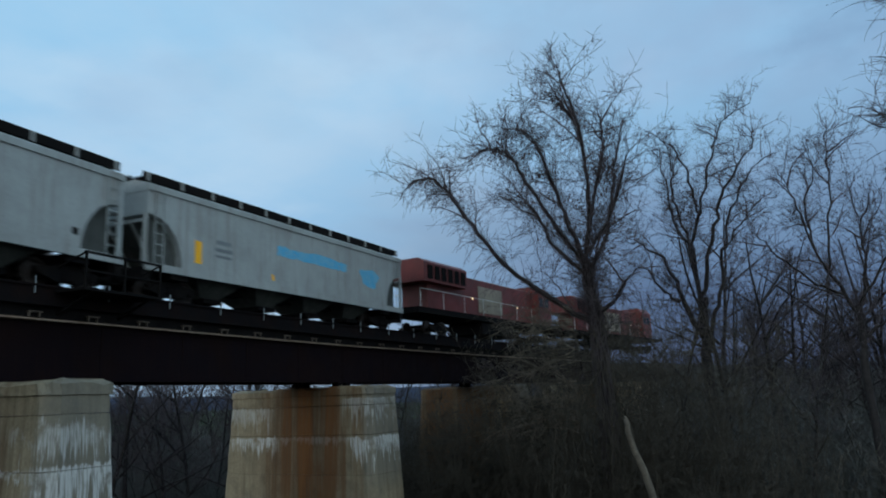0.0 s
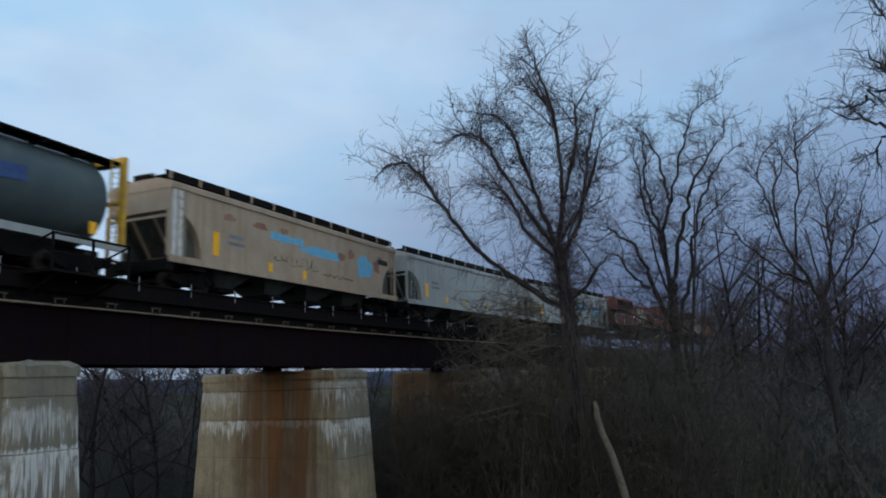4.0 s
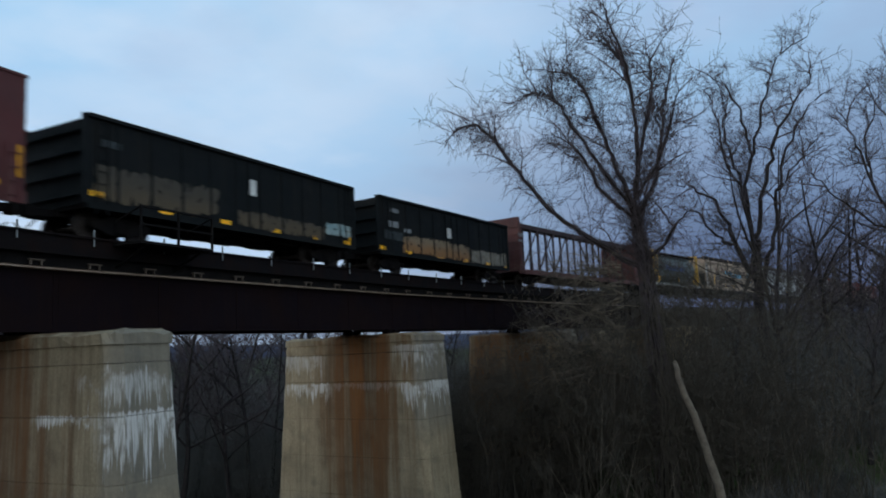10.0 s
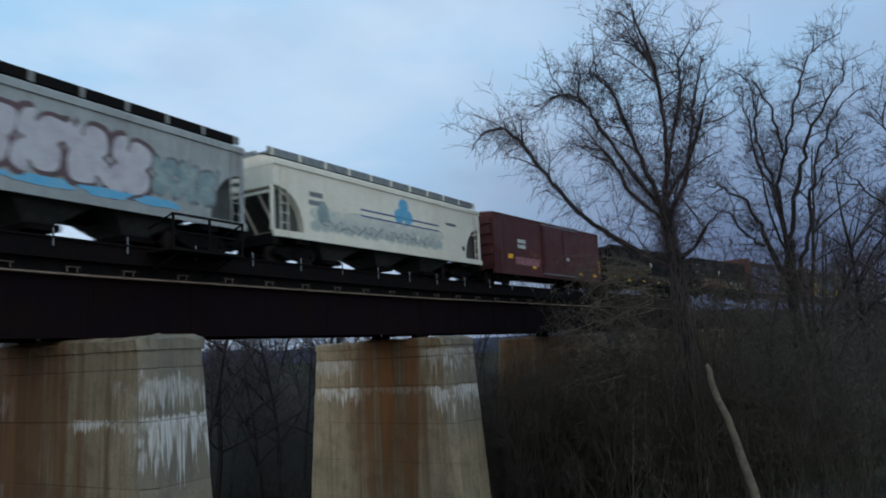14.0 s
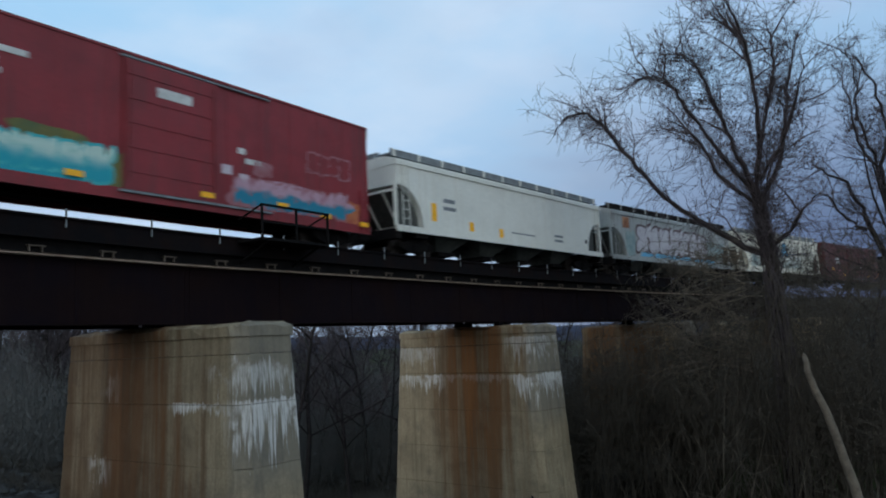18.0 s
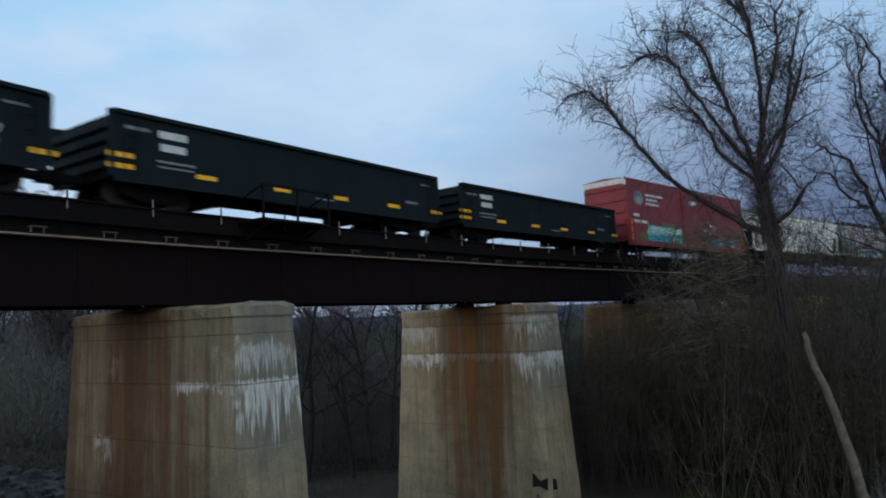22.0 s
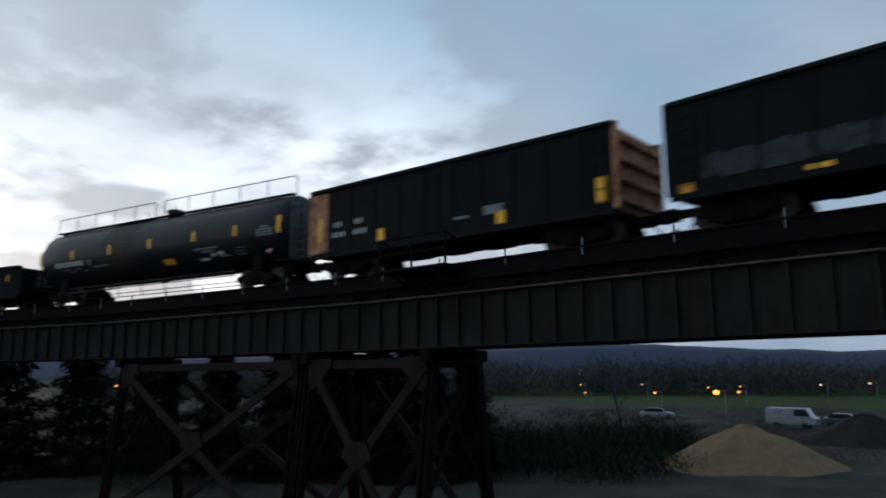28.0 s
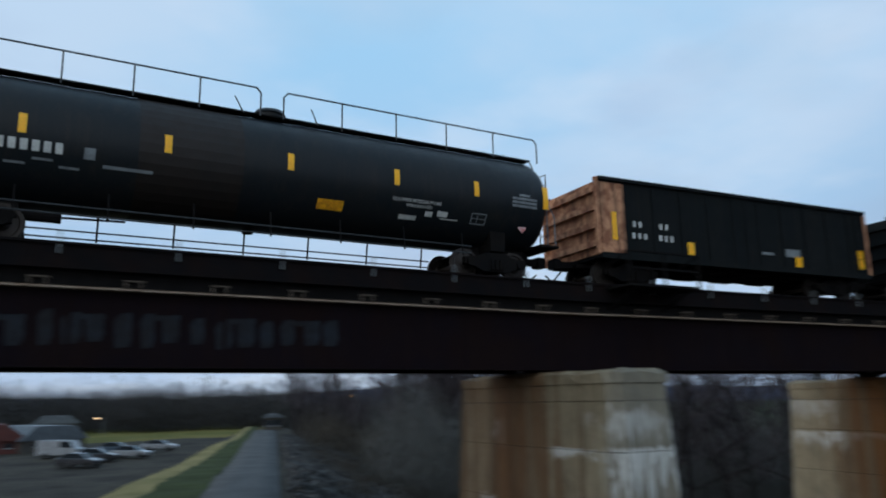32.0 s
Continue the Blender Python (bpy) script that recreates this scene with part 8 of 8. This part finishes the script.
def bare_brush_stems():
    """Thin stems that stick out of the thicket and across the girder's end."""
    w, dark = Wood(51), Wood(53)
    for _ in range(120):
        x, y = polar(w.r.uniform(71, 108), w.r.uniform(31, 44))
        p = Vector((x, y, ground_z(x, y)))
        run = w.bent(p, Vector((w.r.uniform(-0.5, 0.5), w.r.uniform(-0.5, 0.5), 1)), w.r.uniform(2.0, 7.5), 0.16, 5)
        w.run(run, 0.022, 0.007, 3)
        w.sprout(run, 5, 1.1, 0.011, 0, 0.8, 0.1, 0.0, 0.3)
    dark.least = 0.010
    for _ in range(400):
        az = dark.r.gauss(82, 5)
        x, y = polar(az, dark.r.uniform(35, 42))
        p = Vector((x, y, ground_z(x, y)))
        tall = dark.r.uniform(5.0, 13.8) if 73 < az < 94 else dark.r.uniform(2.5, 7.0)
        run = dark.bent(p, Vector((dark.r.uniform(-0.35, 0.35), dark.r.uniform(-0.35, 0.35), 1)), tall, 0.12, 6)
        dark.run(run, 0.03, 0.008, 3)
        dark.sprout(run, 8, 1.5, 0.012, 1, 0.95, 0.1, 0.0, 0.3, (3, 6))
    for _ in range(260):  # thin stems before the third pier
        x, y = polar(dark.r.uniform(64, 75), dark.r.uniform(39, 46))
        p = Vector((x, y, ground_z(x, y)))
        run = dark.bent(p, Vector((dark.r.uniform(-0.3, 0.3), dark.r.uniform(-0.3, 0.3), 1)), dark.r.uniform(5.0, 9.5), 0.12, 6)
        dark.run(run, 0.03, 0.008, 3)
        dark.sprout(run, 9, 1.4, 0.012, 1, 0.95, 0.1, 0.0, 0.15, (4, 7))
    for _ in range(44):  # boughs reaching out before the girder
        p = Vector((36.6, 8.0, w.r.uniform(4.0, 9.8)))
        run = w.bent(p, Vector((w.r.uniform(-0.5, 0.3), w.r.uniform(0.3, 1.0), w.r.uniform(-0.25, 0.35))), w.r.uniform(2.5, 5.5), 0.2, 5, 0.12)
        w.run(run, 0.035, 0.010, 4)
        w.sprout(run, 8, 1.3, 0.011, 1, 0.8, 0.0, 0.1, 0.2, (3, 5))
    tagged(w.ob("brush_stems", "bark_pale", None), "pale bare stems sticking out of the thicket", "brush", kind="stuff")
    tagged(dark.ob("twig_thicket", "stem", None), "brown twiggy thicket before the bridge end", "brush", kind="stuff")


bare_brush_stems()


def evergreen(x, y, h, r, seed):
    tree = thing("evergreen_tree", "dense dark evergreen beside the trestle", "tree", pose(x, y, ground_z(x, y) - 0.1), "dark evergreens")
    rnd = random.Random(seed)
    bm = bmesh.new()
    tube(bm, (0, 0, 0), (0, 0, h * 0.8), 0.2, 0.05, n=7)
    part("trunk", bm, "bark", tree)
    v, f = [], []
    for _ in range(6500):
        z = rnd.random() ** 1.2 * h * 0.97 + 0.25
        rr = r * (1 - (z / h) ** 1.5) * (0.75 + 0.25 * math.sin(z * 5 + seed)) * math.sqrt(rnd.uniform(0.15, 1))
        a = rnd.uniform(0, 6.3)
        p = Vector((rr * math.cos(a), rr * math.sin(a), z))
        q = Vector((math.cos(a), math.sin(a), rnd.uniform(-0.7, 0.3))) * rnd.uniform(0.25, 0.6)
        s = Vector((-math.sin(a), math.cos(a), rnd.uniform(-0.4, 0.4))) * rnd.uniform(0.08, 0.22)
        i = len(v)
        v.extend((tuple(p - s), tuple(p + s), tuple(p + q)))
        f.append((i, i + 1, i + 2))
    mesh_part("crown", v, f, "evergreen", tree)


for k, (az, rho, h, r) in enumerate(((-47.2, 46, 7.6, 2.2), (-50.5, 44, 8.4, 3.0), (-54.0, 45, 9.0, 3.2), (-57.5, 47, 9.2, 3.3), (-61.0, 48, 9.0, 3.2), (-65.5, 52, 8.6, 3.0), (-70.0, 54, 9.2, 3.4), (-74.5, 55, 9.4, 3.6), (-79.0, 55, 9.4, 3.6), (-52.0, 52, 8.8, 3.2), (-58.8, 54, 9.0, 3.4))):
    evergreen(*polar(az, rho), h, r, 60 + k)
for k, (az, rho, h, r) in enumerate(((-15.0, 150, 4.0, 1.8), (-16.2, 152, 4.3, 2.0), (-17.3, 150, 3.6, 1.8))):
    evergreen(*polar(az, rho), h, r, 80 + k)


# ---- the yard and the far side of the field ----
def heap(name, x, y, r, h, material, label, seed):
    v, f = [], []
    n, m = 28, 9
    z0 = ground_z(x, y)
    for j in range(m + 1):
        t = j / m
        for i in range(n):
            a = 2 * math.pi * i / n
            rr = r * t * (1 + 0.10 * noise.noise((math.cos(a) * 1.5 + seed, math.sin(a) * 1.5, 0)))
            z = h * (1.06 - (t * t * 0.9 + 0.02) ** 0.5 * 1.06 / 0.9592) * (1 + 0.12 * noise.noise((math.cos(a) * 2, math.sin(a) * 2, t * 3 + seed)))
            v.append((rr * math.cos(a), rr * math.sin(a), z - 0.25 * t))
    for j in range(m):
        for i in range(n):
            f.append((j * n + i, j * n + (i + 1) % n, (j + 1) * n + (i + 1) % n, (j + 1) * n + i))
    ob = mesh_part(name, v, f, material, None, "", True)
    ob.location = (x, y, z0)
    tagged(ob, label, "heap", "heaps in the yard")


heap("sand_mound", -25.1, 47.9, 6.3, 2.75, "sand", "tall tan sand heap in the yard", 1)
heap("soil_mound", -25.6, 69.0, 6.0, 2.5, "dark_heap", "dark soil heap in the yard", 2)
heap("soil_mound", -19.6, 70.5, 5.6, 2.2, "dark_heap", "dark brown soil heap in the yard", 3)
heap("soil_mound", -33.0, 58.0, 4.5, 1.7, "yard", "low gravel heap behind the sand", 4)
heap("soil_mound", -12.0, 56.0, 5.0, 1.5, "yard", "low gravel heap behind the stone pier", 5)


def building(name, az, rho, w, d, h, roof_h, wall, roof, label, turn=0.0):
    x, y = polar(az, rho)
    ob = thing(name, label, "building", pose(x, y, ground_z(x, y) - 0.2, 0, 0, turn - az), "yard buildings")
    bm = bmesh.new()
    box(bm, -w / 2, w / 2, -d / 2, d / 2, 0, h)
    body = part("wall", bm, wall, ob)
    bm = bmesh.new()
    slab(bm, [(-w / 2 - 0.4, h - 0.05), (w / 2 + 0.4, h - 0.05), (w / 2 - w * 0.2, h + roof_h), (-w / 2 + w * 0.2, h + roof_h)], -d / 2 - 0.4, d / 2 + 0.4)
    part("roof", bm, roof, ob)
    n = max(2, int(w / 3.5))
    for k in range(n):
        c = -w / 2 + w * (k + 0.5) / n
        bm = bmesh.new()
        box(bm, c - 0.55, c + 0.55, -d / 2 - 0.03, -d / 2 + 0.02, 1.0, min(2.1, h - 0.4))
        win = part("window", bm, "glass", body)
        bm = bmesh.new()
        box(bm, c - 0.65, c + 0.65, -d / 2 - 0.06, -d / 2, 0.88, 1.0)
        part("sill", bm, "gray_mark", win)
    return ob


building("red_roofed_shed", -3.9, 126, 13, 9, 2.0, 2.2, "roof_red", "roof_red", "low shed with a broad red-brown roof")
building("gray_roofed_shed", -0.4, 128, 9, 12, 1.9, 1.9, "wall_pale", "roof_gray", "low shed with a gray metal roof", 25)
building("pale_house", 0.8, 190, 9, 7, 3.0, 1.6, "wall_pale", "roof_gray", "small pale house at the wood's edge")
building("long_warehouse", -15.6, 165, 12, 10, 3.4, 0.9, "wall_tan", "wall_tan", "low tan warehouse behind dark shrubs")
building("pale_house", 15.1, 118, 2.4, 2.4, 2.2, 0.5, "wall_pale", "roof_gray", "small white pump house at the path's end")


def parked_car(az, rho, paint, turn, van=False, label=""):
    x, y = polar(az, rho)
    ob = thing("parked_van" if van else "parked_car", label, "car", pose(x, y, ground_z(x, y), 0, 0, turn), "cars parked in the yard")
    bm = bmesh.new()
    if van:
        slab(bm, [(-2.5, 0.4), (2.5, 0.4), (2.5, 1.1), (2.1, 1.25), (1.6, 2.1), (-2.4, 2.15), (-2.5, 1.9)], -0.95, 0.95)
    else:
        slab(bm, [(-2.2, 0.35), (2.2, 0.35), (2.25, 0.75), (1.2, 0.95), (-2.1, 1.0), (-2.25, 0.8)], -0.88, 0.88)
    part("body", bm, paint, ob, bevel=0.06)
    bm = bmesh.new()
    if van:
        slab(bm, [(0.4, 1.3), (1.95, 1.28), (1.55, 1.98), (0.4, 1.98)], -0.97, 0.97)
    else:
        slab(bm, [(-1.7, 0.98), (1.1, 0.94), (0.4, 1.45), (-1.1, 1.48)], -0.74, 0.74)
    part("window_band", bm, "glass", ob)
    for wx in (-1.4, 1.4):
        for wy in (-0.86, 0.86):
            bm = bmesh.new()
            tube(bm, (wx, wy - 0.1, 0.33), (wx, wy + 0.1, 0.33), 0.33, n=14)
            part("wheel", bm, "tyre", ob)


for az, rho, paint, turn, van, label in (
        (-19.8, 84, "car_white", 20, False, "white car parked behind the heaps"), (-24.6, 90, "car_white", 10, True, "white van parked behind the heaps"),
        (-21.4, 92, "car_blue", 15, False, "gray-blue car parked in the yard"), (1.2, 104, "car_white", -30, True, "white van parked beside the shed"),
        (3.4, 96, "car_dark", -20, False, "dark car parked beside the bank"), (4.6, 108, "car_blue", -25, False, "gray-blue car parked beside the bank"),
        (5.6, 100, "car_white", -28, False, "pale car parked beside the bank"), (2.4, 88, "car_dark", -35, False, "dark car parked near the shed"),
        (7.4, 112, "car_white", -25, False, "white car parked beside the grass bank"), (-33.5, 105, "car_white", 30, False, "white car across the yard")):
    parked_car(az, rho, paint, turn, van, label)


def street_lamp(az, el, rho, bulb, size, label, arm=1.2):
    x, y = polar(az, rho)
    z = 6.0 + rho * math.tan(radians(el))
    g = ground_z(x, y)
    size *= 1.15
    ob = thing("street_lamp", label, "street lamp", pose(x, y, g, 0, 0, -az), "street lamps over the yard and road")
    bm = bmesh.new()
    tube(bm, (arm, 0.1, -0.2), (arm, 0.1, z - g + 0.25), 0.07, 0.05, n=7)
    tube(bm, (arm, 0.1, z - g + 0.22), (0, 0, z - g + 0.18), 0.05, n=6)
    part("pole", bm, "gray_mark", ob)
    bm = bmesh.new()
    box(bm, -size * 0.9, size * 0.9, -size * 0.5, size * 0.5, z - g + 0.06, z - g + 0.2)
    part("lamp_hood", bm, "gray_mark", ob)
    bm = bmesh.new()
    bmesh.ops.create_icosphere(bm, subdivisions=2, radius=size, matrix=Matrix.Translation((0, -0.02, z - g - 0.02)) @ Matrix.Diagonal((1, 1, 0.7, 1)))
    part("lamp_bulb", bm, bulb, ob, "lit lamp")


for az, el, rho, bulb, size, label in (
        (-29.4, -1.42, 120, "lamp", 0.42, "bright orange street lamp at the yard's edge"), (-33.6, -1.45, 150, "lamp", 0.2, "orange street lamp beyond the field"),
        (-27.9, -1.4, 150, "lamp", 0.2, "orange street lamp beyond the field"), (-29.95, -1.08, 170, "lamp", 0.16, "small orange street lamp beyond the field"),
        (-27.8, -1.03, 175, "lamp", 0.16, "small orange street lamp beyond the field"), (-22.7, -0.92, 180, "lamp_white", 0.18, "pale street lamp beyond the field"),
        (-19.8, -0.82, 180, "lamp_white", 0.18, "pale street lamp beyond the field"), (-16.0, -1.2, 140, "lamp", 0.24, "orange street lamp near the warehouse"),
        (-38.6, -1.42, 160, "lamp", 0.16, "small orange lamp beyond the field"), (-38.9, -0.85, 170, "lamp", 0.14, "small orange lamp beyond the field"),
        (-34.5, -0.85, 175, "lamp_white", 0.12, "pale lamp beyond the field"),
        (3.3, -0.7, 185, "lamp_white", 0.26, "pale lamp before the far woods"),
        (20.6, 0.55, 120, "lamp", 0.16, "orange lamp among the riverside trees"), (-72.5, -0.6, 110, "lamp", 0.2, "orange lamp beyond the trestle")):
    street_lamp(az, el, rho, bulb, size, label)


def beacon(az, el, rho):
    x, y = polar(az, rho)
    g, z = ground_z(x, y), 6.0 + rho * math.tan(radians(el))
    ob = thing("radio_mast", "thin mast with a red beacon", "mast", pose(x, y, g))
    bm = bmesh.new()
    tube(bm, (0, 0, -0.2), (0, 0, z - g), 0.12, 0.06, n=5)
    part("mast_pole", bm, "gray_mark", ob)
    bm = bmesh.new()
    bmesh.ops.create_icosphere(bm, subdivisions=1, radius=0.35, matrix=Matrix.Translation((0, 0, z - g + 0.2)))
    part("beacon_lamp", bm, "lamp_red", ob)


beacon(-39.0, -0.1, 230)


def ridge():
    """Wooded hills far off, a long low body with depth."""
    v, f = [], []
    n = 160
    for i in range(n + 1):
        az = -95 + 210 * i / n
        el = 1.35 + 0.5 * noise.noise((az * 0.05, 2, 0)) + 0.12 * noise.noise((az * 0.4, 5, 0))
        el += 0.75 * math.exp(-((az + 42) / 14) ** 2) - 0.75 * math.exp(-((az - 5) / 17) ** 2) - 0.5 * math.exp(-((az - 60) / 25) ** 2)
        for rho, k in ((1500, 0.0), (1750, 0.75), (2000, 1.0), (2300, 0.0)):
            x, y = polar(az, rho)
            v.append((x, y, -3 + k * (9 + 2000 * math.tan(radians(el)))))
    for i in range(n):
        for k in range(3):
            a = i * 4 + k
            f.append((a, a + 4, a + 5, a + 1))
    tagged(mesh_part("far_ridge", v, f, "hill", None, "", True), "long wooded ridge on the horizon, distance haze put into its blue", "hills", kind="structure")


ridge()


# ---- what moves: the whole train rolls by at an even pace ----
SPEED = 10.194


SLACK = ((0, 0.0), (25, 0.0), (26, -0.18), (27.2, -0.5), (28.5, -0.72), (29, -0.66), (29.5, -0.56), (30, -0.34), (30.5, -0.12), (31, 0.0), (32, 0.0))


def rolled(t):
    """How far the train has gone after t seconds; it eases off a little towards the end and picks up again."""
    return SPEED * t + float(np.interp(t, [a for a, _ in SLACK], [b for _, b in SLACK]))


def motions():
    for ob, s in TRAIN:
        walk(ob, [(t / 2, on_track(s + rolled(t / 2))) for t in range(65)])
    for w, k in ROLLING:
        turn = math.degrees(SPEED / FPS / WHEEL_R)
        walk(w, [(n / FPS, pose(k, 0, WHEEL_R, 0, turn * n, 0)) for n in range(32 * FPS + 1)])


motions()
